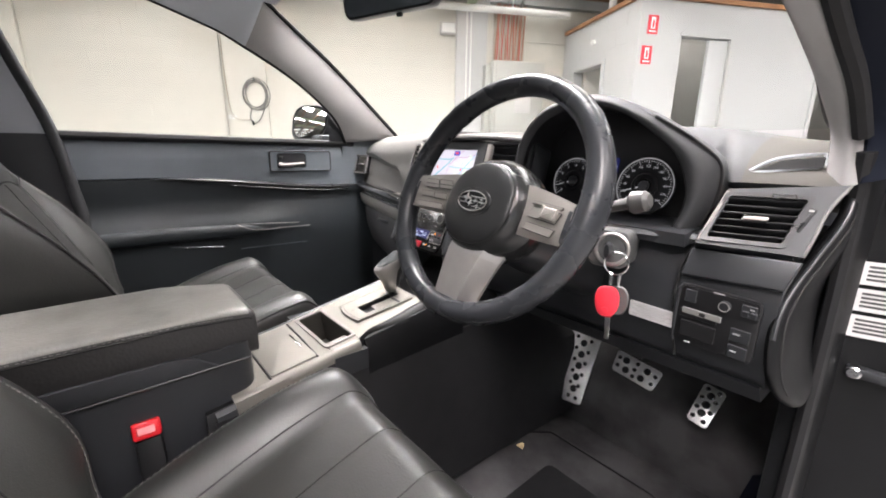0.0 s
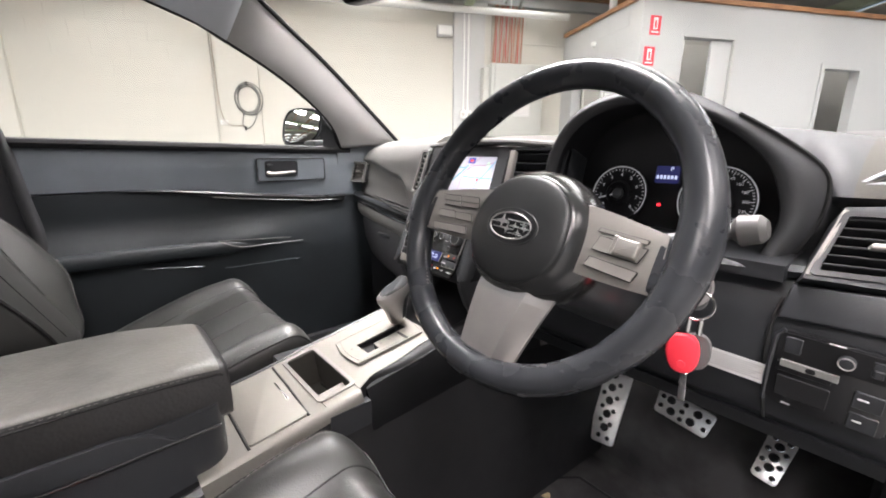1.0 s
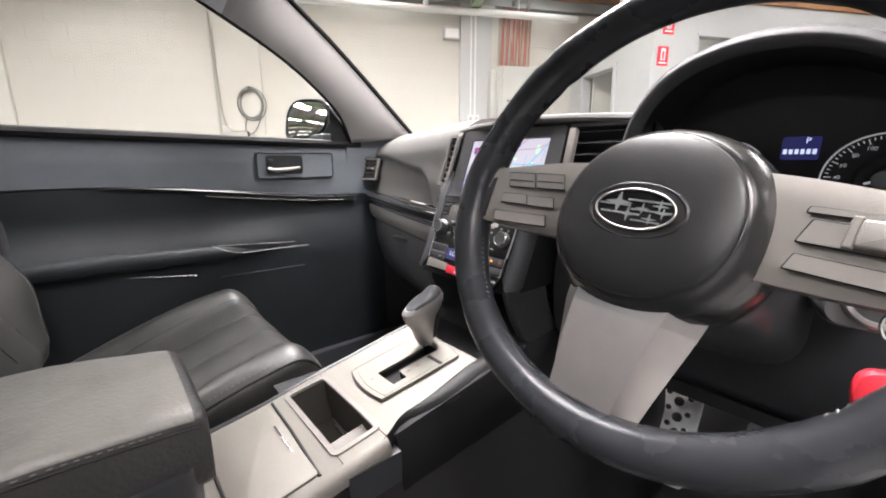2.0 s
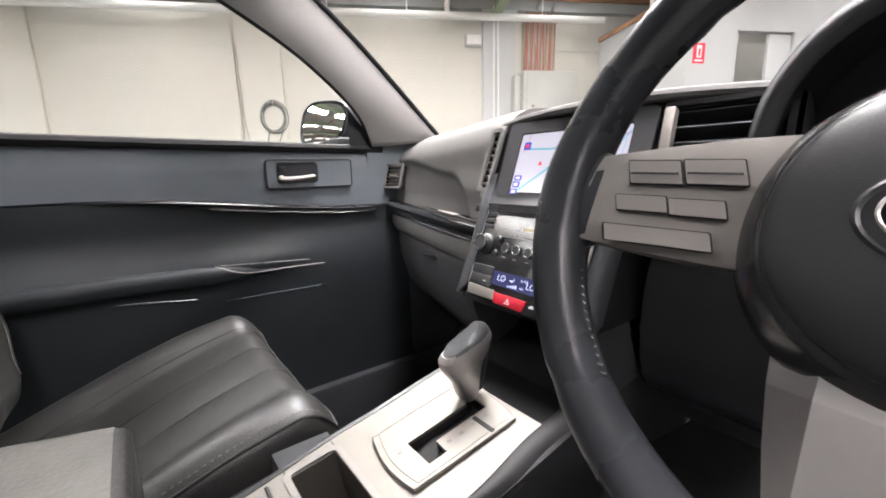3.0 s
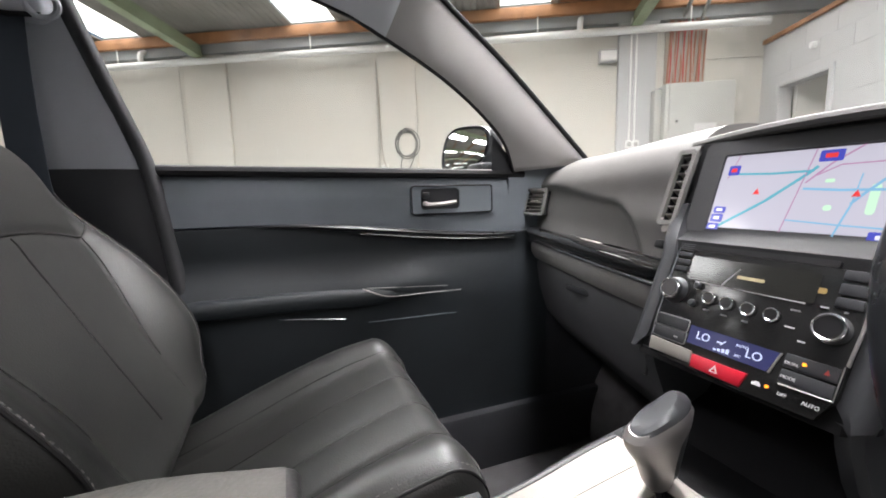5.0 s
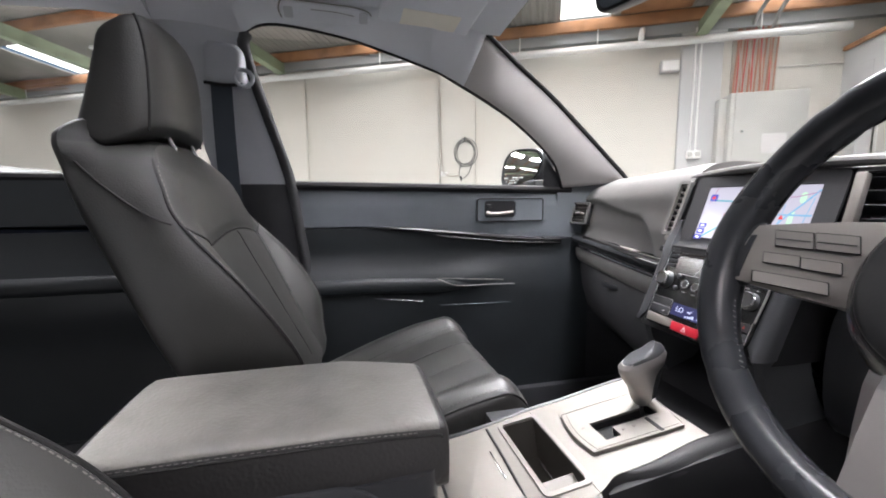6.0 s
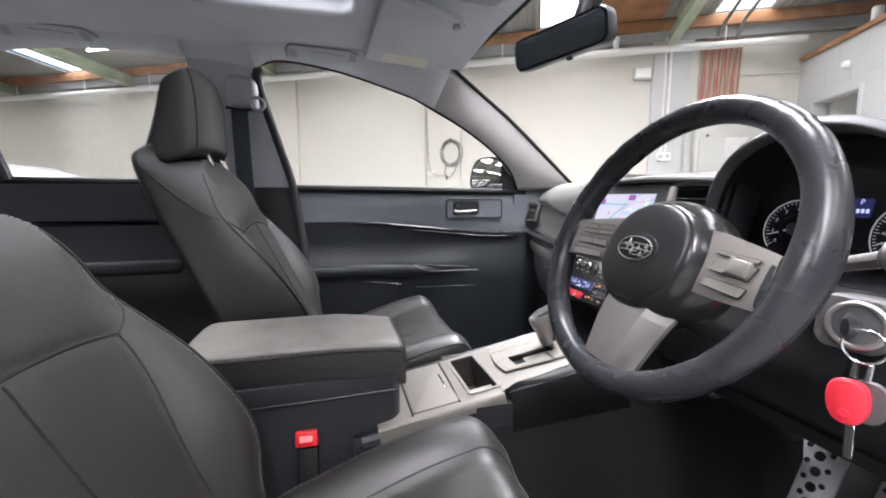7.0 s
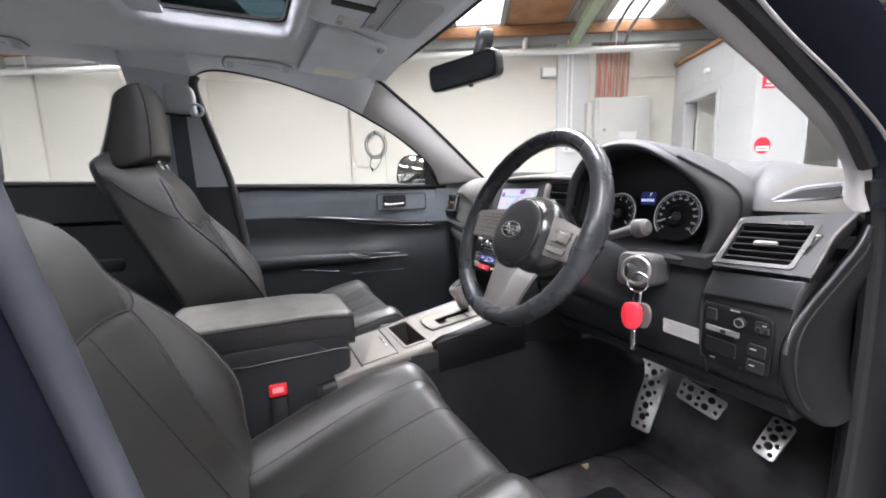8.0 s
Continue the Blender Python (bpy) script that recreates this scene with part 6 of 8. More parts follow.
def spoke(s):
    """A side spoke: a wedge of silver plastic that rises from the hub to the rim, with its switches."""
    pts_t = [(0.060, 0.0315, -0.010), (0.085, 0.028, -0.006), (0.118, 0.021, 0.0), (0.156, 0.012, 0.006)]
    pts_b = [(0.066, -0.040, -0.010), (0.088, -0.0415, -0.006), (0.122, -0.0425, 0.0), (0.163, -0.042, 0.006)]
    rings = []
    for a, b in zip(spline([V((s * x, y, z)) for x, y, z in pts_t], 12), spline([V((s * x, y, z)) for x, y, z in pts_b], 12)):
        top = [a.lerp(b, i / 8) + V((0, 0, 0.003 * math.sin(math.pi * i / 8) ** 0.4)) for i in range(9)]
        rings.append([MS @ p for p in top] + [MS @ (b + V((0, 0.004, -0.034))), MS @ (a + V((0, -0.004, -0.034)))])
    sp = part("side_spoke", loft(rings), GUNMETAL, wheel, "dark silver spoke with switches")
    # switches lie on the sloping face
    face = MS @ Matrix.Translation((0, 0, -0.0175)) @ Matrix.Rotation(-s * math.atan(0.155), 4, "Y")
    btn = [(0.124, 0.003, 0.027, 0.0135), (0.095, 0.006, 0.027, 0.0135), (0.126, -0.016, 0.027, 0.009), (0.098, -0.0145, 0.026, 0.009), (0.114, -0.0335, 0.054, 0.0095)] if s < 0 else [(0.118, 0.004, 0.052, 0.0035), (0.118, -0.009, 0.05, 0.014), (0.116, -0.0285, 0.052, 0.0095)]
    for x, y, w, h in btn:
        m = face @ Matrix.Translation((s * x, y, 0.0015)) @ Matrix.Rotation(s * radians(-5), 4, "Z")
        key = [(px + s * 0.28 * py, py) for px, py in rounded(w, h, 0.0006, 2)]
        part("switch", plate(key, 0.0029, m), GUNMETAL, sp, sharp=15)
        part("switch_gap", tube([m @ V((px * 1.02, py * 1.06, 0.0022)) for px, py in key], 0.0005, 4, closed=True), DARK_THREAD, sp)
        if s < 0 and h > 0.012:
            part("switch_groove", tube([m @ V((px, -0.0008, 0.003)) for px in (-w * 0.46, w * 0.46)], 0.0006, 4), DARK_THREAD, sp)
    if s > 0:
        m = face @ Matrix.Translation((0.128, -0.0075, 0.0015)) @ Matrix.Rotation(radians(-5), 4, "Z")
        part("rocker", plate(rounded(0.024, 0.0165, 0.002, 3), 0.0075, m, 0.0022, 3), GUNMETAL, sp)
        part("rocker_stem", plate(rounded(0.005, 0.019, 0.001, 3, -0.014), 0.0065, m, 0.001, 1), GUNMETAL, sp)
    # grey collar and leather root where the spoke runs into the rim
    part("spoke_collar", loft([[MS @ V((s * x, -0.0155 + h * spow(math.sin(a), 0.6), z + 0.012 * math.cos(a))) for a in [2 * math.pi * i / 20 for i in range(20)]] for x, h, z in ((0.152, 0.029, -0.003), (0.158, 0.033, -0.003), (0.166, 0.037, -0.001))]), WHEEL_LEATHER, wheel)
    part("spoke_root", loft([[MS @ V((s * (x + 0.004 * math.cos(a)), -0.0155 + h * math.sin(a), -0.002 + 0.014 * math.cos(a))) for a in [2 * math.pi * i / 16 for i in range(16)]] for x, h in ((0.158, 0.032), (0.163, 0.044), (0.172, 0.06))]), WHEEL_LEATHER, wheel)


spoke(-1)
spoke(1)
# folded lower spoke: a broad front face between two flanks that fall back
LOW = [(-0.066, -0.056, -0.037, -0.0335, 0.0375, 0.056, -0.004), (-0.088, -0.052, -0.0355, -0.032, 0.035, 0.0525, 0.002), (-0.115, -0.0465, -0.033, -0.030, 0.030, 0.0455, 0.003), (-0.14, -0.0405, -0.031, -0.0285, 0.0255, 0.0385, 0.002), (-0.168, -0.035, -0.0295, -0.0275, 0.021, 0.031, 0.0)]
rings = [[MS @ V(p) for p in ((a, y, z - 0.024), (b, y, z - 0.0045), (c, y, z), (d, y, z), (e, y, z - 0.026), (e - 0.002, y, z - 0.034), (a + 0.002, y, z - 0.034))] for y, a, b, c, d, e, z in LOW]
part("lower_spoke", loft(rings), SPOKE, wheel, "folded brushed silver spoke", sharp=9)
part("spoke_cuff", loft([[MS @ V((-0.003 + w * math.cos(a), y, -0.006 + 0.013 * math.sin(a))) for a in [2 * math.pi * i / 20 for i in range(20)]] for y, w in ((-0.158, 0.037), (-0.1615, 0.046), (-0.168, 0.062), (-0.176, 0.078))]), WHEEL_LEATHER, wheel)
part("hub_back", cyl(MW @ V((0, -0.01, -0.085)), MW @ V((0, -0.01, -0.03)), 0.06, 0.078, 28, 0.006), BLACK, wheel)

# column, stalks, ignition
STALK = material("dark_grey_stalk_plastic", (0.06, 0.058, 0.056), 0.45, stain=0.15, stain_scale=20)
col = thing("steering_column", (0.38, 0.6, 0.85), "black steering column cover with stalks and ignition lock", "steering column")
ring_at = lambda z, w, h, dy: [MW @ V((w * spow(math.cos(t), 0.6), dy + h * spow(math.sin(t), 0.6), z)) for t in [2 * math.pi * i / 28 for i in range(28)]]
part("shroud", loft([ring_at(-0.06, 0.058, 0.05, -0.02), ring_at(-0.075, 0.066, 0.058, -0.02), ring_at(-0.16, 0.072, 0.062, -0.02), ring_at(-0.30, 0.078, 0.066, -0.02)]), BLACK, col)
stk = part("indicator_stalk", tube(spline([(0.43, 0.515, 0.935), (0.49, 0.52, 0.945), (0.545, 0.522, 0.962)], 12), lambda t: 0.008 + 0.003 * t, 12, flat=0.7), STALK, col, "indicator stalk")
part("stalk_end", cyl((0.545, 0.522, 0.962), (0.57, 0.522, 0.968), 0.0148, 0.013, 22, 0.005), STALK, stk)
part("wiper_stalk", tube(spline([(0.32, 0.53, 0.93), (0.26, 0.535, 0.94), (0.21, 0.535, 0.945)], 10), lambda t: 0.007 + 0.002 * t, 10), BLACK, col)
LOCK_GREY = material("grey_lock_housing", (0.11, 0.11, 0.11), 0.42, 0.2, stain=0.2, stain_scale=20)
IG = V((0.489, 0.60, 0.878))
nI = V((0.28, -1, 0.12)).normalized()
lock = part("ignition_housing", loft([[basis(IG, (1, 0, 0), nI) @ V((x * k - 0.006, y * k, z)) for x, y in rounded(0.06, 0.06, 0.014)] for k, z in ((1.0, -0.09), (1.02, -0.02), (1.0, -0.004), (0.93, 0.0))]), LOCK_GREY, col)
part("lock_ring", ring(IG + nI * 0.003, nI, 0.0235, 0.0035, 36, 8), SPOKE, lock, "silver lock ring")
part("lock_face", cyl(IG + nI * 0.0, IG + nI * 0.004, 0.021, n=28), LOCK_GREY, lock)

keys = thing("key_and_fob", IG, "ignition key with red rubber fob on a ring", "keys")
kd = nI
part("key_in_lock", loft([[IG + kd * d + V((0, 0, 1)) * h * math.sin(a) + V((0.9, 0.2, 0)) * w * math.cos(a) for a in [2 * math.pi * i / 12 for i in range(12)]] for d, w, h in ((0.004, 0.005, 0.008), (0.014, 0.006, 0.011), (0.03, 0.006, 0.015), (0.04, 0.004, 0.01))]), BLACK, keys, "black key head in the lock")
RC = V((0.507, 0.582, 0.862))
part("key_ring", ring(RC, (0.35, -1, 0.1), 0.017, 0.0016, 32, 6), CHROME, keys)
for dx in (-0.005, 0.007):
    part("link", tube([RC + V((dx, 0.0, -0.017)), RC + V((dx, -0.002, -0.034))], 0.003, 8), CHROME, keys)
FB = V((0.5, 0.58, 0.8))
mf = basis(FB, (1, 0.25, 0.05), (0.25, -1, 0.1))
fob_o = [(0.0195 * spow(math.cos(t), 0.7) * (1 - 0.16 * (math.sin(t) < 0) * abs(math.sin(t))), 0.0265 * spow(math.sin(t), 0.8)) for t in [2 * math.pi * i / 28 for i in range(28)]]
part("fob", loft([[mf @ V((x * k, y * k, z)) for x, y in fob_o] for z, k in ((-0.007, 0.78), (-0.004, 0.9), (0.003, 0.92), (0.0065, 0.83), (0.008, 0.55))]), RED_FOB, keys, "red rubber fob cover")
part("fob_button", moved(cyl((0, -0.012, 0.007), (0, -0.012, 0.0088), 0.005, n=16, bevel=0.0006), mf), RED_FOB, keys)
part("grey_tag", loft([[mf @ V((x * k + 0.012, y * k + 0.001, z)) for x, y in fob_o] for z, k in ((-0.016, 0.75), (-0.012, 0.88), (-0.009, 0.8))]), LOCK_GREY, keys)
part("key_blade", moved(box((0.003, -0.043, -0.002), (0.008, 0.036, 0.002), 0.0006, 1), mf), CHROME, keys)

# ---- pedals and mats ----
def pedal(name, c, w_top, w_bot, h, nrm, xdir, holes, label):
    th = thing(name, c, label, "pedal", "pedals")
    m = basis(c, xdir, nrm)
    n = 5
    out = []
    for cx, cy, a in ((w_top / 2, h / 2, 0), (-w_top / 2, h / 2, 90), (-w_bot / 2, -h / 2, 180), (w_bot / 2, -h / 2, 270)):
        r = 0.008
        sx, sy = (1 if cx > 0 else -1), (1 if cy > 0 else -1)
        for i in range(n + 1):
            t = radians(a + 90 * i / n)
            out.append((cx - sx * r + r * math.cos(t), cy - sy * r + r * math.sin(t)))
    part("plate", plate(out, 0.006, m, 0.0015, 2), STEEL, th, "drilled aluminium pad")
    for x, y, r in holes:
        part("rubber_stud", cyl(m @ V((x, y, 0.0055)), m @ V((x, y, 0.0085)), r, r * 0.86, 14, 0.001), RUBBER, th)
        part("hole_rim", ring(m @ V((x, y, 0.0062)), V(nrm), r * 1.08, 0.0012, 16, 5), CHROME, th)
    return th, m


fh = [(0.013 * (-1) ** i * 0.0, 0.066 - 0.033 * i, 0.0085) for i in range(5)]
fh += [((0.021 - 0.0022 * i) * s, 0.082 - 0.033 * i - (0.006 if s > 0 else 0), 0.0045) for i in range(5) for s in (-1, 1)] + [(-0.01, -0.088, 0.0045), (0.012, -0.09, 0.0045)]
pedal("foot_rest", (0.230, 1.0, 0.415), 0.092, 0.056, 0.21, (0.05, -0.88, 0.46), (1, 0.05, 0.1), fh, "drilled aluminium foot rest plate on the carpet")
bh = [(x * 0.9, y * 0.9, r * 0.9) for x, y, r in [(-0.03, 0.012, 0.008), (0.028, 0.012, 0.008), (-0.022, -0.012, 0.008), (0.02, -0.012, 0.008), (-0.002, 0.0, 0.0045), (-0.048, 0.012, 0.0045), (-0.046, -0.01, 0.0045), (0.05, 0.01, 0.0045), (0.048, -0.012, 0.0045), (0.0, 0.018, 0.0045), (0.0, -0.018, 0.0045)]]
th, m = pedal("brake_pedal", (0.41, 0.945, 0.503), 0.11, 0.102, 0.052, (0.1, -0.9, 0.42), (1, 0.02, -0.16), bh, "wide drilled aluminium brake pedal")
part("arm", tube([m @ V((0.0, 0.0, -0.004)), m @ V((0, 0.05, -0.05)), (0.41, 1.08, 0.68)], 0.009, 8), BLACK, th)
ah = [(x * 0.84, y * 0.84, r * 0.84) for x, y, r in [(0.0, 0.028, 0.008), (0.0, 0.002, 0.0085), (0.0, -0.022, 0.008), (-0.016, 0.015, 0.0045), (0.016, 0.018, 0.0045), (-0.016, -0.012, 0.0045), (0.016, -0.012, 0.0045), (-0.014, -0.038, 0.0045), (0.013, -0.04, 0.0045), (-0.013, 0.042, 0.0045), (0.014, 0.044, 0.0045)]]
th, m = pedal("accelerator_pedal", (0.562, 0.96, 0.48), 0.045, 0.041, 0.09, (0.1, -0.82, 0.56), (1, 0.05, -0.22), ah, "drilled aluminium accelerator pedal")
part("arm", tube([m @ V((0.0, 0.04, -0.004)), m @ V((0, 0.09, -0.03)), (0.58, 1.12, 0.66)], 0.008, 8), BLACK, th)
mat_o = [(0.17, 0.30), (0.62, 0.30), (0.64, 0.6), (0.62, 0.86), (0.5, 0.9), (0.22, 0.9), (0.17, 0.84)]
fm = thing("floor_mat", (0.4, 0.6, 0.23), "black driver floor mat with a heel pad", "floor mat")
part("mat", plate(mat_o, 0.008, Matrix.Translation((0, 0, 0.227)), 0.003, 2), CARPET, fm)
part("edge_binding", tube([V((x, y, 0.233)) for x, y in mat_o], 0.005, 8, closed=True), RUBBER, fm)
part("heel_pad", plate(rounded(0.3, 0.22, 0.02, 4, 0.44, 0.68), 0.004, Matrix.Translation((0, 0, 0.236)), 0.001, 1), RUBBER, fm)
leaf = thing("dry_leaf", (0.2, 0.785, 0.236), "small dry yellow leaf scrap on the carpet", "leaf")
part("blade", sheet(lambda u, v: (0.192 + 0.022 * u, 0.778 + 0.016 * v * (1 - (2 * u - 1) ** 2) , 0.237 + 0.006 * math.sin(3 * u) * v), 6, 4, 0.0008), material("dry_leaf_skin", (0.5, 0.4, 0.22), 0.7, stain=0.4, stain_scale=80), leaf)


# ---- centre console ----
con = thing("centre_console", (0, 0.3, 0.3), "console with silver top panel, cubby and gear gate", "centre console")
CZ = lambda y: 0.628 + 0.155 * (y - 0.15)
tc = math.atan(0.155)
MC = Matrix.Translation((0.014, 0.15, 0.628)) @ Matrix.Rotation(tc, 4, "X")     # x across, y forward along the sloping top


def con_body(y):
    z = CZ(y) - 0.008
    w0, w1 = 0.088 + 0.016 * smooth(0.3, 0.55, y), 0.118
    return [(-w0, y, z), (w1, y, z), (w1 + 0.012, y, z - 0.02), (w1 + 0.018, y, z - 0.06), (w1 + 0.012, y, 0.26), (-w0 - 0.03, y, 0.26), (-w0 - 0.024, y, z - 0.06), (-w0 - 0.012, y, z - 0.02)]


part("rear_body", loft([con_body(y) for y in (0.08, 0.14, 0.296)]), BLACK_MATT, con)
part("front_body", loft([con_body(y) for y in (0.366, 0.4, 0.5, 0.56, 0.62)]), BLACK_MATT, con)
part("cubby_surround", join(box((-0.098, 0.331, 0.45), (0.05, 0.07, 0.38)), box((0.122, 0.331, 0.45), (0.02, 0.07, 0.38)), box((0.014, 0.331, 0.42), (0.2, 0.07, 0.3))), BLACK, con)
part("front_ramp", loft([[(-0.105, 0.60, 0.69), (0.105, 0.60, 0.69), (0.105, 0.60, 0.3), (-0.105, 0.60, 0.3)], [(-0.105, 0.68, 0.72), (0.105, 0.68, 0.72), (0.105, 0.68, 0.3), (-0.105, 0.68, 0.3)], [(-0.105, 0.74, 0.8), (0.105, 0.74, 0.8), (0.105, 0.74, 0.3), (-0.105, 0.74, 0.3)]]), BLACK_MATT, con)
def apron_ring(i):
    y = 0.09 + 0.071 * i
    top = CZ(min(y, 0.62)) - 0.022 - 0.009 * i
    return [(0.13, y, top), (0.145 + 0.004 * i, y, 0.5), (0.15 + 0.005 * i, y, 0.26), (0.1, y, 0.26), (0.1, y, top)]


part("side_apron", loft([apron_ring(i) for i in range(14)]), RUBBER, con, "smooth dark console side")
# silver top in pieces round the openings
CUB = (-0.072, 0.084, 0.148, 0.205)
LEFT = lambda y: -0.079 - 0.013 * smooth(0.08, 0.24, y) - 0.008 * smooth(0.24, 0.38, y)
RIGHT = lambda y: 0.108 - 0.021 * smooth(0.195, 0.245, y) - 0.011 * smooth(0.27, 0.38, y)
SLOT = (-0.0135, 0.036, 0.2625, 0.368)       # room for the gear gate's slot


def top_strip(y0, y1, a, b, n=8):
    """A strip of the top between the lines a(y) and b(y)."""
    ys = [y0 + (y1 - y0) * i / n for i in range(n + 1)]
    return moved(loft([[(a(y), y, 0), (b(y), y, 0), (b(y), y, -0.009), (a(y), y, -0.009)] for y in ys]), MC)


part("silver_top", join(top_strip(-0.03, 0.147, LEFT, RIGHT), top_strip(0.148, 0.205, LEFT, lambda y: CUB[0]), top_strip(0.148, 0.205, lambda y: CUB[1], RIGHT), top_strip(0.206, SLOT[2], LEFT, RIGHT), top_strip(SLOT[2], SLOT[3], LEFT, lambda y: SLOT[0]), top_strip(SLOT[2], SLOT[3], lambda y: SLOT[1], RIGHT), top_strip(SLOT[3], 0.392, LEFT, RIGHT, 3)), SILVER, con, "champagne silver top panel")
part("edge_trim", loft([[MC @ V((RIGHT(y) + dx, y, dz)) for dx, dz in ((-0.004, 0.0005), (0.002, 0.0), (0.0065, -0.004), (0.0085, -0.012 - 0.008 * smooth(0.1, 0.0, y)), (0.008, -0.02 - 0.012 * smooth(0.1, 0.0, y)), (-0.004, -0.02))] for y in [-0.03 + 0.235 * i / 20 for i in range(21)]]), SILVER, con)
part("left_trim", tube([MC @ V((LEFT(y) - 0.003, y, -0.002)) for y in [-0.03 + 0.42 * i / 24 for i in range(25)]], 0.0045, 8), BLACK, con)
part("rear_fillet", loft([[MC @ V((x, y, z)) for x, z in ((0.108, -0.008), (0.116, -0.014), (0.116, -0.03), (0.108, -0.03))] for y in (-0.06, -0.03)]), CHEEK, con)
# dark apron that climbs beside the gear gate
part("gate_shoulder", loft([[MC @ V((RIGHT(y) + dx * k, y, dz)) for dx, dz in ((-0.001, -0.001), (0.006, 0.001), (0.016, -0.002), (0.026, -0.012), (0.031, -0.04), (0.036, -0.1), (0.044, -0.2), (0.05, -0.32), (-0.001, -0.32))] for y, k in [(0.2 + 0.46 * i / 30, smooth(-0.02, 0.3, i / 30)) for i in range(31)]]), RUBBER, con, "dark flank beside the gear gate", sharp=60)
lid = part("sliding_lid", plate(rounded(0.172, 0.086, 0.006, 4, 0.012, 0.078), 0.003, MC, 0.001, 2), SILVER, con, "silver sliding cubby lid")
part("lid_grip", moved(box((0.012, 0.1115, 0.0035), (0.06, 0.0025, 0.003), 0.001, 2), MC), CHROME, lid)
part("lid_gap", tube([MC @ V((x, y, 0.0005)) for x, y in ((-0.074, 0.1265), (0.0, 0.1255), (0.1, 0.121))], 0.0022, 6), DARK_THREAD, con)
part("lid_gap", tube([MC @ V((x, 0.0335, 0.0005)) for x in (-0.074, 0.102)], 0.0022, 6), DARK_THREAD, con)
cx, cy = (CUB[0] + CUB[1]) / 2, (CUB[2] + CUB[3]) / 2
part("cubby_rim", frame_plate(rounded(0.166, 0.067, 0.010, 5, cx, cy), rounded(0.152, 0.053, 0.006, 5, cx, cy), 0.0025, MC), GUNMETAL, con)
part("cubby_well", join(*[moved(box(c, s), MC) for c, s in (((cx, cy, -0.07), (0.15, 0.054, 0.004)), ((cx - 0.075, cy, -0.035), (0.003, 0.054, 0.07)), ((cx + 0.075, cy, -0.035), (0.003, 0.054, 0.07)), ((cx, cy - 0.027, -0.035), (0.15, 0.003, 0.07)), ((cx, cy + 0.027, -0.035), (0.15, 0.003, 0.07)))]), END_PAD, con)
part("cubby_flap", moved(box((cx + 0.055, cy, -0.02), (0.03, 0.05, 0.004), 0.001, 1, Matrix.Rotation(radians(25), 3, "Y")), MC), GUNMETAL, con)
part("cubby_bar", moved(box((cx + 0.01, cy + 0.012, -0.045), (0.08, 0.004, 0.004), 0.001, 1), MC), CHROME, con)
# gear gate plate, bowed at the rear edge, with its stepped slot
GATE_PRINT = material("faint_gate_print", (0.16, 0.15, 0.135), 0.5, 0.3)
gate = [(-0.048 + 0.095 * i / 12, 0.2425 - 0.006 * i / 12 - 0.007 * math.sin(math.pi * i / 12)) for i in range(13)]
gate += [(0.0495, 0.30), (0.051, 0.376), (0.02, 0.384), (-0.02, 0.388), (-0.05, 0.388), (-0.05, 0.30)]
slot = [(-0.0095, 0.2655), (0.0325, 0.2655), (0.0325, 0.289), (0.0115, 0.2905), (0.0115, 0.366), (-0.0115, 0.366)]
part("gate_plate", pierced(gate, slot, 0.0045, MC @ Matrix.Translation((0, 0, 0.0006))), SILVER, con, "raised silver gear gate", sharp=25)
part("gate_edge", tube([MC @ V((x, y, 0.0048)) for x, y in gate], 0.0011, 6, closed=True), SILVER, con)
part("gate_groove", tube([MC @ V((x * 0.93, 0.2 + (y - 0.2) * 0.985 + 0.0075, 0.0052)) for x, y in gate[:13]] + [MC @ V((0.0455, 0.373, 0.0052))], 0.0006, 5), GATE_PRINT, con)
part("slot_wall", loft([[MC @ V((x, y, z)) for x, y in slot] for z in (0.004, -0.012)], caps=False), SATIN, con)
part("slot_floor", plate([(-0.013, 0.263), (0.035, 0.263), (0.035, 0.367), (-0.013, 0.367)], 0.001, MC @ Matrix.Translation((0, 0, -0.012))), material("dull_grey_slide", (0.09, 0.088, 0.082), 0.5, stain=0.2, stain_scale=40), con, "grey slide under the gate slot")
part("side_slot", moved(box((0.031, 0.344, 0.0052), (0.034, 0.006, 0.0012), 0.0004, 1), MC), RUBBER, con)
for y in (0.252, 0.3, 0.318, 0.336, 0.356):
    part("gate_mark", moved(box((0.0225 if y > 0.29 else -0.004, y, 0.0052), (0.004, 0.0055, 0.0004)), MC), GATE_PRINT, con)
gl = thing("gear_lever", (0, 0.503, 0.68), "silver gear lever with a black leather grip", "gear lever")
part("shaft", cyl((-0.004, 0.505, 0.672), (-0.002, 0.506, 0.70), 0.008, n=16), CHROME, gl)


def lever_ring(t, w, d, dy=0.0):
    w, d, dy = w * 0.86, d * 0.86, dy * 0.86
    c = V((-0.003, 0.508, 0.69)) + V((0.004 * t, -0.012 * t + dy, 0.074 * t))
    return [c + V((w * spow(math.cos(a), 0.8), d * spow(math.sin(a), 0.8), 0.018 * math.sin(a) * t * 0.0 + 0.012 * t * math.sin(a) * (1 if dy else 0))) for a in [2 * math.pi * i / 24 for i in range(24)]]


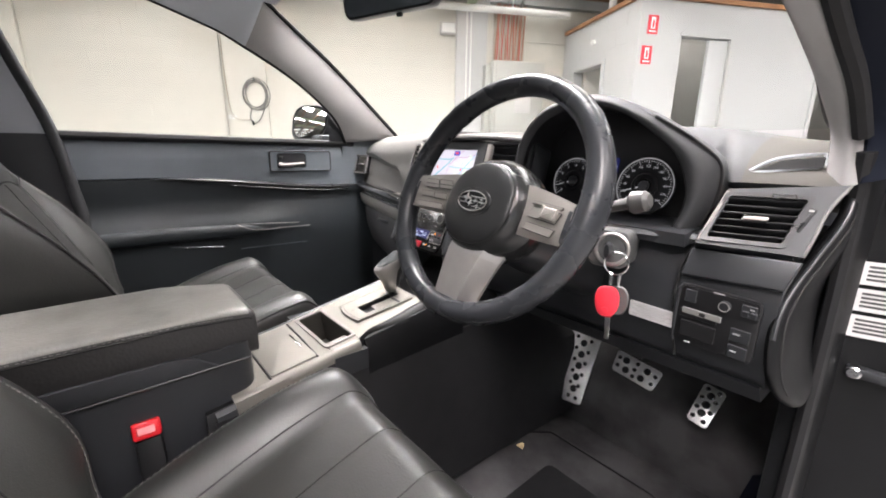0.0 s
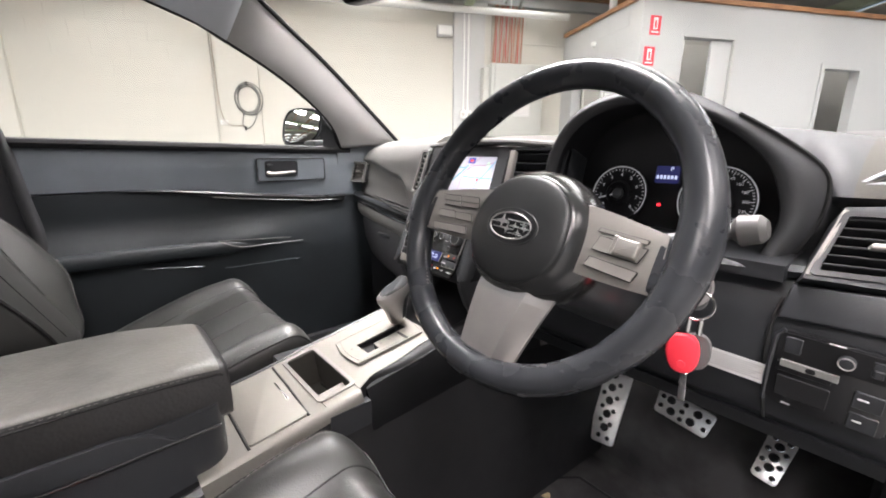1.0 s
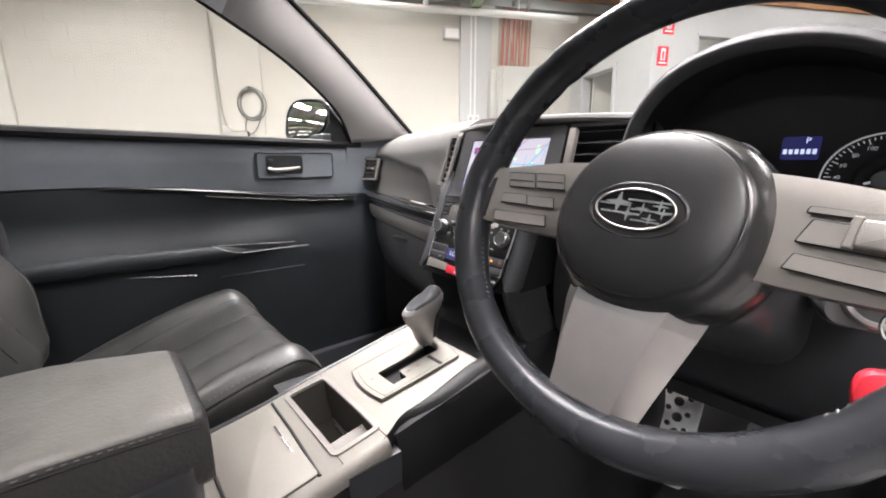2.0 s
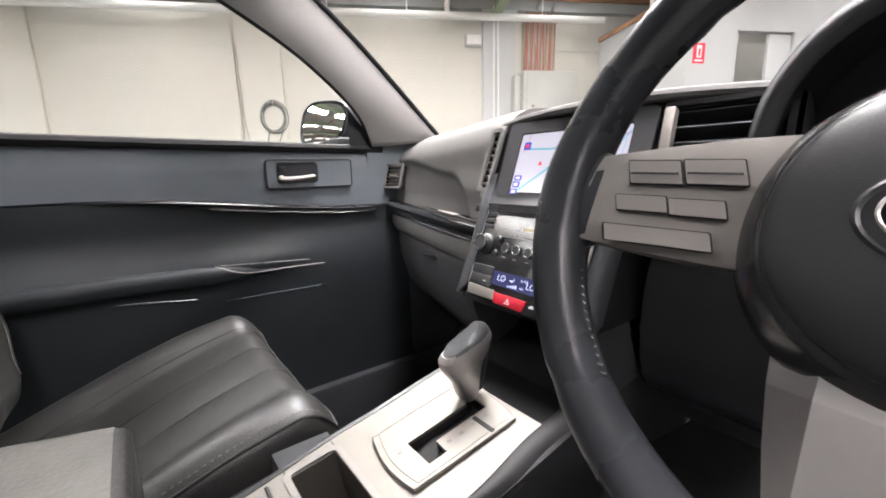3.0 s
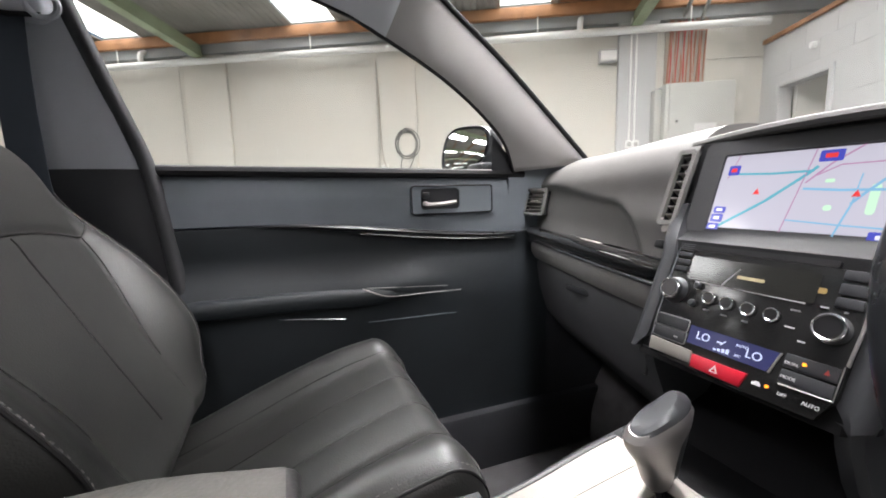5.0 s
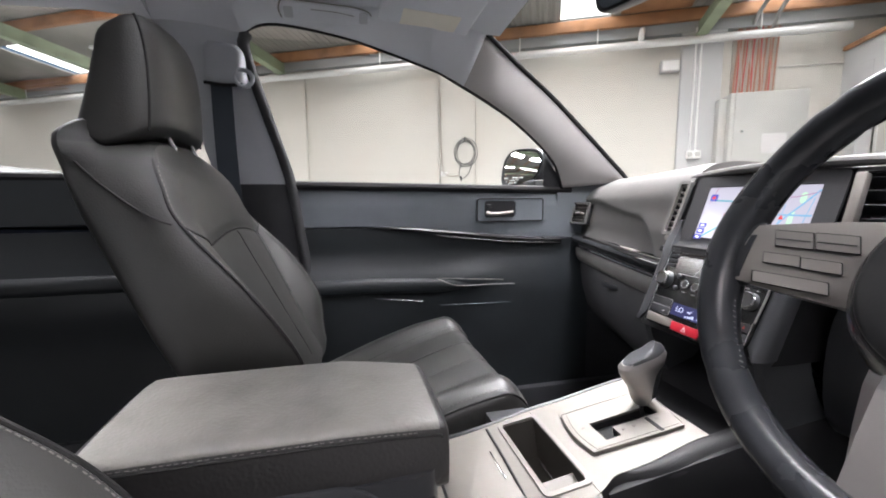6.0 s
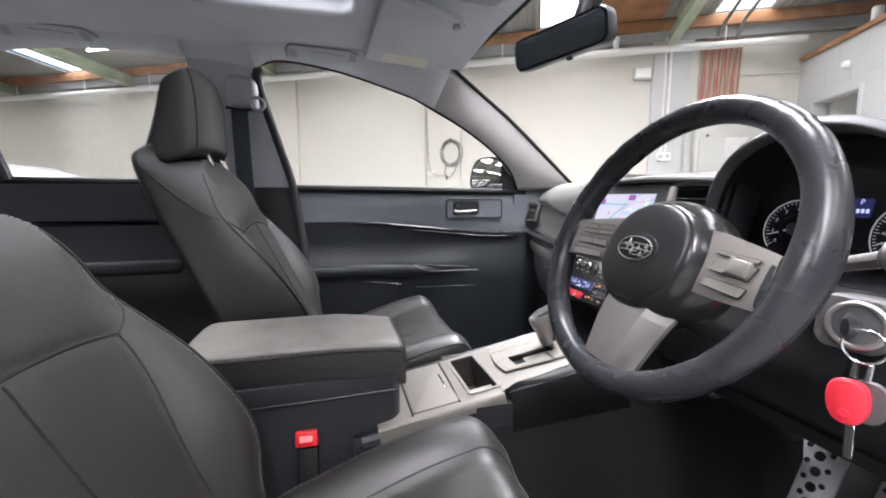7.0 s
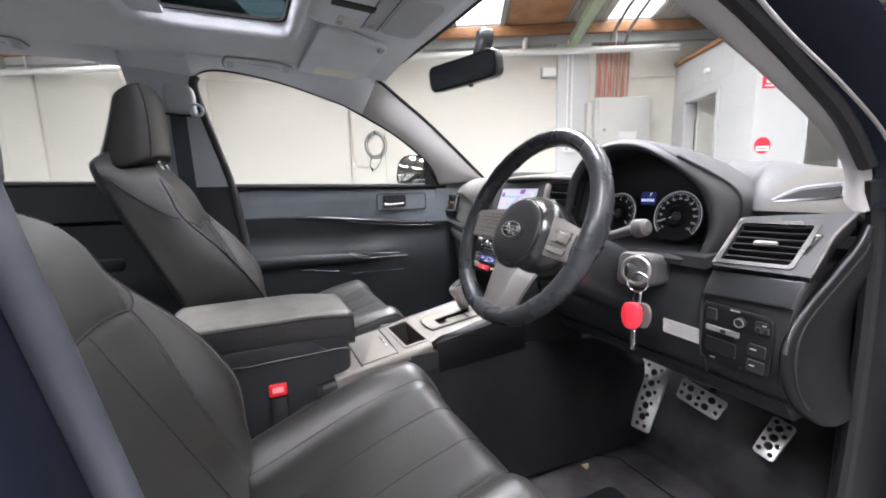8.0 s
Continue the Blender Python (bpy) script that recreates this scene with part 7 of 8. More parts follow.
part("knob", loft([lever_ring(0, 0.011, 0.013), lever_ring(0.12, 0.014, 0.018), lever_ring(0.4, 0.017, 0.024), lever_ring(0.65, 0.020, 0.032, 0.001), lever_ring(0.82, 0.022, 0.041, 0.004), lever_ring(0.97, 0.0215, 0.044, 0.006), lever_ring(1.08, 0.017, 0.038, 0.007), lever_ring(1.13, 0.009, 0.022, 0.007)]), SPOKE, gl, "silver knob")
part("grip", loft([[p + V((0, 0.003, 0.0)) for p in lever_ring(t, w, d, 0.008)] for t, w, d in ((0.15, 0.0125, 0.015), (0.4, 0.0155, 0.021), (0.7, 0.0185, 0.03), (0.9, 0.02, 0.038))]), BLACK, gl, "black leather grip")
part("top_pad", loft([lever_ring(1.05, 0.0192, 0.0395, 0.0075), lever_ring(1.12, 0.0165, 0.0345, 0.0078), lever_ring(1.165, 0.0095, 0.022, 0.0078)]), CHEEK, gl, "dark satin inlay")

# padded armrest box
arm = thing("armrest_box", (0.01, 0, 0.5), "black leather padded armrest lid on a storage box", "armrest")


def arm_ring(y, k=1.0, z1=0.776):
    """Section of the lid: a flat top, crisp upper edges and a soft lower corner."""
    e = smooth(0.05, 0.17, y)
    z0 = 0.705 - 0.021 * smooth(0.09, 0.135, y)
    w = (0.099 - 0.010 * e) * (0.9 + 0.1 * k)
    top = z1 - 0.010 * e - 0.03 * (1 - k)
    half = [(0.0, top), (w * 0.4, top - 0.0004), (w * 0.75, top - 0.0016), (w * 0.9, top - 0.0032), (w * 0.965, top - 0.006), (w * 0.99, top - 0.010), (w, top - 0.016), (w * 1.008, top - 0.03), (w * 1.006, z0 + 0.016), (w * 0.99, z0 + 0.006), (w * 0.95, z0), (w * 0.4, z0)]
    return [(0.008 + x, y, z) for x, z in half] + [(0.008 - x, y, z) for x, z in half[:0:-1]]


ys = [(-0.19, 0.6), (-0.186, 0.8), (-0.178, 0.93), (-0.165, 0.98), (-0.14, 1.0), (-0.08, 1), (0.0, 1), (0.06, 1.0), (0.1, 1.0), (0.135, 1.0), (0.152, 0.985), (0.164, 0.94), (0.171, 0.84), (0.175, 0.65)]
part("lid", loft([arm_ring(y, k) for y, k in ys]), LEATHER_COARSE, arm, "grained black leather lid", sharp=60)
# upper panel of the lid, in the paler leather that carries the light
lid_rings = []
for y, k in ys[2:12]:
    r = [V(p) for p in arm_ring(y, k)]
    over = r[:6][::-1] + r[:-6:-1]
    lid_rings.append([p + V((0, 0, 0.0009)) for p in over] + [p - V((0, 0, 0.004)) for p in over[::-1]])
part("lid_top", loft(lid_rings), LIT_LEATHER, arm, "leather panel on the lid, coloured paler for the light on top", sharp=60)
seam = [V(arm_ring(y, k)[6]) + V((0.0008, 0, 0)) for y, k in ys[2:12]]
seam = spline(seam + [V((0.085, 0.1715, 0.738)), V((0.05, 0.1745, 0.737))], 60)
part("lid_seam", tube(seam, 0.0016, 6), DARK_THREAD, arm)


def stitches(pts, name, parent, mat=THREAD, step=0.006, r=0.0005, off=(0, 0, 0)):
    """Short dashes of thread along a line."""
    pts = [V(p) + V(off) for p in pts]
    out, carry = [], 0.0
    for a, b in zip(pts, pts[1:]):
        L = (b - a).length
        s = carry
        while s + step * 0.62 < L:
            out.append(tube([a.lerp(b, s / L), a.lerp(b, (s + step * 0.62) / L)], r, 4))
            s += step
        carry = max(0.0, s - L)
    if out:
        part(name, join(*out), mat, parent)


stitches(seam, "stitching", arm, off=(0.0, 0, 0.004), r=0.0004)
part("box", loft([[(x, y, z) for x, y in rounded(0.2, 0.4, 0.03, 5, 0.008, -0.035)] for z in (0.27, 0.60, 0.68, 0.71)]), BLACK, arm)
part("box_recess", plate([(-0.155, 0.0), (0.14, 0.0), (0.11, 0.022), (0.085, 0.03), (-0.155, 0.03)], 0.006, basis((0.106, -0.03, 0.684), (0, 1, 0), (1, 0, 0)), 0.002, 2), BLACK, arm)
part("box_line", tube(spline([(0.111, -0.19, 0.684), (0.111, -0.05, 0.681), (0.111, 0.155, 0.685)], 12), 0.0022, 6), SATIN, arm)

# ---- seats ----
def seat(name, x0, dy, dz, lean, label, drop, back, rise, head, bolster):
    th = thing(name, (x0, dy + 0.1, 0.25), label, "car seat", "front seats")
    # cushion: bolsters either side of two stitched panels, rolled down at the front
    def c_path(t):
        """Middle of the top from the rear (0) over the rolled front (1): y, z, width factor."""
        v = 0.88 * min(1.0, t / 0.8)
        y = -0.12 + 0.49 * v + dy
        z = 0.62 - drop * (1 - v) + 0.055 * v + 0.012 * math.sin(math.pi * v) + dz
        k = 1.0
        if t > 0.8:
            q = (t - 0.8) / 0.2
            y += 0.062 * math.sin(q * math.pi / 2)
            z -= 0.10 * (1 - math.cos(q * math.pi / 2)) - 0.006 * q
            k = 1 - 0.13 * q ** 2.2
        return y, z, k, v

    def c_surf(xn, t, lift=0.0):
        y, z, k, v = c_path(t)
        w = (0.232 + 0.012 * smooth(0, 0.5, v)) * k * (1 - 0.25 * (1 - min(1.0, t / 0.03)) ** 2)
        a = abs(xn)
        fade = 1 - 0.45 * smooth(0.6, 0.95, t)
        if a < 0.6:
            p = 0.0015 * abs(math.sin(math.pi * (a + 0.22) / 0.44)) - 0.016 * bell(t, 0.3, 0.22) * (1 - a * a)
        else:
            u = (a - 0.6) / 0.4
            p = bolster * fade * math.sin(math.pi * min(1.0, 0.04 + u * 0.66)) ** 1.3 - 0.016 * bell(t, 0.3, 0.22) * (1 - a * a) - 0.012 * u ** 3
        p -= 0.0014 * (bell(a, 0.66, 0.025) + bell(a, 0.22, 0.025))
        return V((x0 + w * xn, y, z + p + lift)), w

    def c_ring(t, squeeze=1.0):
        xs = [i / 24 for i in range(24)] + [0.975, 0.99, 1.0]
        half = [c_surf(x, t)[0] for x in xs]
        e, w = c_surf(1.0, t)
        down = min(0.13, e.z - 0.40)
        half += [e + V((0.005, 0, -0.012)), e + V((0.009, 0, -0.04)), e + V((0.006, 0, -down * 0.7)), e + V((-0.01, 0, -down))]
        mid = V((x0, e.y, e.z - down - 0.005))
        flip = lambda p: V((2 * x0 - p.x, p.y, p.z))
        return half + [mid] + [flip(p) for p in half[:0:-1]]

    ts = [0.0, 0.006, 0.015, 0.03] + [0.05 + 0.75 * i / 40 for i in range(41)] + [0.8 + 0.2 * i / 16 for i in range(1, 17)]
    cu = part("cushion", loft([c_ring(t) for t in ts]), LEATHER, th, "black leather cushion with seams", sharp=70)
    # backrest: a dished panel between two bolsters with a crisp sewn edge
    up = V((0, -math.sin(lean), math.cos(lean)))
    nrm = V((0, math.cos(lean), math.sin(lean)))
    base = V((x0, back, rise))
    edge = spline([(0.0, 0.0, 0.212), (0.03, 0.008, 0.224), (0.115, 0.036, 0.246), (0.24, 0.024, 0.25), (0.375, -0.013, 0.226), (0.435, -0.012, 0.208), (0.48, -0.014, 0.176), (0.508, -0.022, 0.115), (0.515, -0.03, 0.06)], 96)

    def at(x, s, d):
        return base + V((x, 0, 0)) + up * s + nrm * d

    def edge_at(s):
        for p, q in zip(edge, edge[1:]):
            if p.x <= s <= q.x:
                return p.lerp(q, (s - p.x) / max(1e-6, q.x - p.x))
        return edge[-1] if s > 0.3 else edge[0]

    def panel_half(s):
        """Half the width of the middle panel."""
        return 0.135 + 0.045 * smooth(0.1, 0.3, s) + (edge_at(s).z - 0.18) * smooth(0.32, 0.40, s)

    def cross_s(x):
        return 0.345 - 0.018 * (x / 0.18) ** 2

    def front_d(x, s):
        """Depth of the front skin at x across and s up."""
        e = edge_at(s)
        xp = 0.135 + 0.04 * smooth(0.1, 0.3, s)
        mid = -0.012 + 0.010 * smooth(0.30, 0.44, s) - 0.012 * smooth(0.44, 0.515, s) + 0.010 * (1 - (x / max(0.05, e.z)) ** 2)
        d = mid
        if abs(x) > xp:
            u = min(1.0, (abs(x) - xp) / max(0.005, e.z - xp))
            d = mid + (e.y - mid) * smooth(-0.15, 1.05, u) + 0.007 * math.sin(math.pi * u) * smooth(0.45, 0.3, s)
        d -= 0.003 * bell(s, cross_s(x), 0.010) * smooth(0.2, 0.17, abs(x))
        return d

    def rise(s, d):
        return 0.46 * max(0.0, -d) * smooth(0.3, 0.51, s) if x0 < 0 else 0.0

    def ring_at(s, squeeze=1.0, lift=0.0):
        e = edge_at(s)
        w = e.z
        g = max(0.0, 0.19 - w) * 0.75 * smooth(0.42, 0.5, s)
        xs = [w * i / 26 for i in range(26)]
        half = [(x, front_d(x, s)) for x in xs]
        half += [(w - 0.004, e.y + 0.002), (w, e.y - 0.001), (w + 0.003, e.y - 0.007), (w + 0.007, e.y - 0.03), (w + 0.009, e.y - 0.055), (w + 0.008 + 0.6 * g, -0.085), (w + 0.004 + g, -0.108), (w - 0.001 + g, -0.117)]
        half += [(w - 0.006 + g, -0.12), (w - 0.02 + 0.8 * g, -0.128), (w * 0.75, -0.136), (w * 0.4, -0.14)]
        ring_ = [(x, d) for x, d in half] + [(0, -0.141)] + [(-x, d) for x, d in half[:0:-1]]
        mid = -0.065
        return [at(x * (0.75 + 0.25 * squeeze), s + lift + rise(s, d), mid + (d - mid) * squeeze) for x, d in ring_]

    ss = [0.0, 0.004, 0.012, 0.022] + [0.03 + 0.45 * i / 110 for i in range(111)] + [0.486, 0.492, 0.498, 0.503, 0.507, 0.51]
    rings = [ring_at(0, 0.5, -0.03), ring_at(0, 0.8, -0.02)] + [ring_at(s) for s in ss] + [ring_at(0.512, math.cos(a), 0.022 * math.sin(a)) for a in (0.35, 0.7, 1.05, 1.3)]
    bk = part("backrest", loft(rings), LEATHER, th, "black leather backrest with side bolsters")
    for s in (-1, 1):
        line = [at(s * p.z, p.x, p.y + 0.0015) for p in edge[2:-4]]
        part("piping", tube(line, 0.0024, 6), DARK_THREAD, th)
        stitches([at(s * (p.z - 0.0065), p.x, front_d(p.z - 0.0065, p.x) + 0.0012) for p in edge[2:-6]], "stitching", th, r=0.00065, step=0.0065)
        e = edge_at(0.375)
        stub = [(e.z, 0.375), (e.z - 0.012, 0.352), (0.182, 0.327)]
        part("seam", tube([at(s * x, y, front_d(x, y) + 0.0004) for x, y in [(q.x, q.y) for q in spline([(a, b, 0) for a, b in stub], 14)]], 0.0017, 6), DARK_THREAD, th)
        part("seam", tube([at(s * panel_half(v), v, front_d(panel_half(v), v) + 0.0002) for v in [0.03 + 0.297 * i / 40 for i in range(41)]], 0.0013, 6), DARK_THREAD, th)
        if s > 0:
            part("seam", tube([at(0, v, front_d(0, v) + 0.0002) for v in [0.04 + 0.30 * i / 30 for i in range(31)]], 0.0013, 6), DARK_THREAD, th)
        if s > 0:
            part("cross_seam", tube([at(0.182 * x / 20, cross_s(0.182 * x / 20), front_d(0.182 * x / 20, cross_s(0.182 * x / 20)) + 0.0006) for x in range(-20, 21)], 0.0018, 6), DARK_THREAD, th)
        side = [at(s * (edge_at(v).z + 0.0035), v + rise(v, -0.08), -0.080) for v in [0.02 + 0.47 * i / 60 for i in range(61)]]
        part("side_seam", tube(side, 0.0022, 6), DARK_THREAD, th)
        part("shoulder_seam", tube([at(s * (edge_at(v).z + 0.0095), v + rise(v, d), d) for v, d in [(0.375 + 0.11 * i / 16, -0.018 - 0.085 * (i / 16) ** 0.8) for i in range(17)]], 0.0016, 6), DARK_THREAD, th)
        stitches([p + nrm * 0.005 + V((s * 0.0028, 0, 0)) for p in side], "side_stitching", th, r=0.0007, step=0.007)
    tt = [0.03 + 0.93 * i / 60 for i in range(61)]
    for x in (-0.66, -0.22, 0.22, 0.66):
        part("seam", tube([c_surf(x, t, 0.0002)[0] for t in tt], 0.0014, 6), DARK_THREAD, th)
    for s in (-1, 1):
        part("piping", tube([c_surf(s, t, 0.0005)[0] for t in tt], 0.0022, 6), DARK_THREAD, th)
        stitches([c_surf(s * 0.965, t, 0.0007)[0] for t in tt], "stitching", th, r=0.0006, step=0.0065)
    fl = [c_surf(-0.97 + 1.94 * i / 40, 0.93, 0.0006)[0] for i in range(41)]
    part("front_seam", tube([p + V((0, 0.001, 0)) for p in fl], 0.002, 6), DARK_THREAD, th)
    # head restraint: deep at the bottom, slanting back to a narrow top
    def head_ring(v, k):
        w = (0.138 - 0.012 * v) * (0.86 + 0.14 * k)
        f = (0.082 - 0.014 * v - 0.022 * v ** 5 - 0.008 * (1 - v) ** 4) * (0.6 + 0.4 * k)
        r = -(0.046 - 0.02 * v) * (0.6 + 0.4 * k)
        out = []
        for i in range(44):
            t = 2 * math.pi * i / 44
            x, q = spow(math.cos(t), 0.4), spow(math.sin(t), 0.5)
            d = q * f + 0.012 * (1 - x * x) if q > 0 else -q * r
            out.append(at(w * x, head[0] + 0.019 + 0.168 * (v - 0.5) + (0.012 * (v - 0.5) * q) - 0.8 * min(0.0, d) * (1 - v), head[1] + d + 0.095 * (v - 0.5)))
        return out

    hv = [(0, 0.3), (0.006, 0.55), (0.02, 0.8), (0.04, 0.93)] + [(0.06 + 0.86 * i / 16, 1.0) for i in range(17)] + [(0.95, 0.97), (0.975, 0.88), (0.99, 0.7), (1.0, 0.4)]
    hr = part("head_restraint", loft([head_ring(v, k) for v, k in hv]), LEATHER, th, "black leather head restraint")
    for s in (0, 22):
        lp = []
        for v in [0.02 + 0.95 * i / 24 for i in range(25)]:
            r = head_ring(v, 1.0)
            lp.append(r[(s + (5 if s == 0 else -5)) % 44])
        part("seam", tube(lp, 0.0022, 6), DARK_THREAD, hr)
    for s in (-0.055, 0.055):
        part("post", cyl(at(s, 0.46, head[1] + 0.01), at(s, head[0] - 0.05, head[1] + 0.02), 0.006, n=12), CHROME, th)
    part("base", box((x0, 0.1 + dy, 0.36), (0.42, 0.46, 0.2), 0.02), BLACK, th)
    part("side_cover", box((x0 + (-0.235 if x0 > 0 else 0.235), 0.06 + dy, 0.43 + dz), (0.03, 0.42, 0.1), 0.012, 3), BLACK, th)
    return th


seat("car_seat", -0.388, 0.03, -0.008, radians(26), "black leather front passenger seat with head restraint", 0.115, 0.012, 0.641, (0.602, -0.026), 0.035)
seat("car_seat", 0.388, -0.045, -0.04, radians(26), "black leather driver seat with stitched bolsters", 0.105, -0.055, 0.56, (0.612, -0.03), 0.046)

bx = 0.1145
bk = thing("seat_belt_buckle", (bx, 0.0, 0.55), "black seat belt buckle with a red release button", "belt buckle")
mbk = basis((bx, 0.004, 0.605), (0, 1, 0), (1.0, -0.1, 0.35))
part("stem", moved(box((0, -0.06, -0.006), (0.034, 0.12, 0.016), 0.005, 2), mbk), BLACK_MATT, bk)
rb = part("release_button", moved(box((0, 0.014, 0.0), (0.036, 0.026, 0.02), 0.004, 3), mbk), RED_PLASTIC, bk, "bright red release button")
part("press_mark", moved(box((0, 0.014, 0.0105), (0.022, 0.011, 0.002), 0.001, 1), mbk), material("pale_red_print", (0.9, 0.3, 0.3), 0.4), rb)

# belt of the passenger side
sb = thing("seat_belt", (-0.6, -0.2, 1.28), "black seat belt running through a pillar guide", "seat belt")
part("webbing", sheet(lambda u, v: (-0.592 + 0.0 * u - 0.07 * v * v + 0.03 * math.sin(math.pi * v), -0.222 + 0.046 * u + 0.02 * v, 1.285 - 0.62 * v), 4, 20, 0.0015), BELT, sb)
part("guide_cover", loft([[V((-0.6 + 0.028 * k + 0.0, -0.19 + 0.04 * k2 * x, 1.325 + 0.045 * k2 * z - 0.1 * 0.04 * k2 * x)) for x, z in rounded(2.0, 2.0, 0.5, 5)] for k, k2 in ((-0.4, 1.1), (0.4, 1.06), (0.85, 0.95), (1.0, 0.75))]), PILLAR, sb, "grey belt guide cover", sharp=70)
part("guide_slot", tube([(-0.578, -0.232, 1.279), (-0.576, -0.19, 1.274), (-0.578, -0.15, 1.277)], 0.004, 8), RUBBER, sb)
part("guide_loop", ring((-0.578, -0.147, 1.292), (1, 0.1, 0), 0.019, 0.005, 24, 8), PILLAR, sb, "grey guide loop")

# ---- overhead fittings ----
rm = thing("rear_view_mirror", (0, 0.52, 1.36), "dark rear view mirror on a windscreen arm", "rear view mirror")
mr = basis((0.0, 0.52, 1.328), (1, 0.42, 0.03), (0.42, -1, -0.14))
rr = rounded(0.225, 0.066, 0.02, 6)
part("housing", loft([[mr @ V((x * k, y * k, z)) for x, y in rr] for z, k in ((0.012, 0.93), (0.016, 0.99), (0.01, 1.02), (-0.012, 1.0), (-0.03, 0.82), (-0.036, 0.5))]), BLACK, rm)
part("mirror_glass", plate(rounded(0.212, 0.056, 0.016, 6), 0.001, mr @ Matrix.Translation((0, 0, 0.0155))), material("dark_mirror_glass", (0.16, 0.18, 0.2), 0.08, 0.9), rm)
part("adjust_tab", moved(box((0.02, -0.036, 0.004), (0.014, 0.01, 0.008), 0.003), mr), BLACK, rm)
part("arm", tube(spline([mr @ V((0, 0.0, -0.03)), (0.0, 0.56, 1.38), (0.0, 0.575, 1.415)], 10), lambda t: 0.009 + 0.006 * t, 12), BLACK, rm)
part("mount", loft([[V((0.016 * math.cos(a) * k, 0.58 + dy, 1.42 + 0.024 * math.sin(a) * k)) for a in [2 * math.pi * i / 16 for i in range(16)]] for dy, k in ((-0.02, 0.6), (-0.01, 1), (0.02, 1.0))]), BLACK, rm)

for s in (-1, 1):
    vi = thing("sun_visor", (0.36 * s, 0.29, 1.44), "grey folded sun visor with a pale label on the roof lining", "sun visor", "sun visors")
    m = basis((0.355 * s, 0.285, 1.446), (1, 0, 0), (-0.05 * s, -0.06, -1))
    out = [(s * x, y) for x, y in ((-0.185, 0.10), (0.165, 0.118), (0.182, 0.104), (0.198, -0.088), (0.18, -0.104), (-0.12, -0.104), (-0.135, -0.094), (-0.2, 0.086))]
    if s < 0:
        out = out[::-1]
    part("panel", plate(out, 0.016, m, 0.005, 3), LINING, vi)
    part("label", plate(rounded(0.075, 0.135, 0.004, 4, 0.135 * s, 0.0), 0.001, m @ Matrix.Translation((0, 0, 0.0163))), VISOR_LABEL, vi, "pale blank label")
    part("edge_seam", tube([m @ V((s * x, y, 0.009)) for x, y in ((-0.118, -0.105), (0.178, -0.105), (0.199, -0.088))], 0.0012, 6), DARK_THREAD, vi)
    clip = part("hinge_clip", moved(box((-0.125 * s, -0.082, 0.018), (0.022, 0.014, 0.012), 0.003), m), PILLAR, vi)
    part("clip_slot", moved(box((-0.125 * s, -0.0895, 0.019), (0.012, 0.002, 0.007), 0.0005, 1), m), RUBBER, clip)
for y in (0.05, -0.62):
    gh = thing("grab_handle", (-0.53, y, 1.44), "grey flush grab handle folded into the roof side", "grab handle", "grab handles")
    m = basis((-0.532, y, 1.438), (0, 1, 0), (0.44, 0, -0.9))
    part("grip", plate([(-0.1, -0.026), (0.094, -0.022), (0.104, -0.004), (0.09, 0.014), (0.06, 0.024), (-0.085, 0.03), (-0.098, 0.022), (-0.104, 0.0)], 0.01, m, 0.005, 3), LINING, gh)
    # shade in the gap round the flush grip, drawn as a grey tube
    part("gap_shade", tube(spline([m @ V(p) for p in ((-0.102, -0.02, 0.005), (-0.106, 0.0, 0.006), (-0.1, 0.023, 0.007), (-0.085, 0.0315, 0.008), (0.0, 0.029, 0.008), (0.06, 0.026, 0.008), (0.092, 0.016, 0.007), (0.106, -0.004, 0.006))], 36), 0.0018, 6), HOSE, gh)
    part("finger_slot", tube(spline([m @ V(p) for p in ((-0.035, 0.012, 0.0095), (0.02, 0.01, 0.0095), (0.06, 0.004, 0.0095))], 12), 0.0013, 6), HOSE, gh)
    for d in (-0.085, 0.082):
        part("end_mount", plate(rounded(0.02, 0.03, 0.004, 4, d, 0.0), 0.0012, m @ Matrix.Translation((0, 0, 0.0098)), 0.0005, 1), PILLAR, gh)
oc = thing("overhead_console", (0, 0.3, 1.45), "grey overhead console with lamp switches and a storage lid", "overhead console")
m = basis((0.0, 0.3, 1.453), (1, 0, 0), (0, -0.06, -1))
part("panel", loft([[m @ V((x, y, z)) for x, y in rounded(0.28 + g, 0.3 + g, 0.05 + g / 2, 6)] for g, z in ((0.03, -0.006), (0.012, 0.004), (0.0, 0.01), (-0.02, 0.0135), (-0.05, 0.0145))]), LINING, oc, sharp=80)
part("storage_lid", plate(rounded(0.22, 0.1, 0.03, 6, 0, -0.075), 0.006, m @ Matrix.Translation((0, 0, 0.0125)), 0.004, 3), PILLAR, oc, "grey storage lid")
part("switch_strip", plate(rounded(0.2, 0.035, 0.004, 4, 0, 0.0), 0.002, m @ Matrix.Translation((0, 0, 0.0145)), 0.0006, 1), PILLAR, oc)
for y in (-0.0205, 0.0205):
    part("joint", tube([m @ V((-0.105, y, 0.0148)), m @ V((0.105, y, 0.0148))], 0.0014, 6), DARK_THREAD, oc)
part("sensor_bar", plate(rounded(0.03, 0.1, 0.004, 4, 0.01, 0.065), 0.004, m @ Matrix.Translation((0, 0, 0.0135)), 0.001, 1), RUBBER, oc, "dark sunroof switch bar")
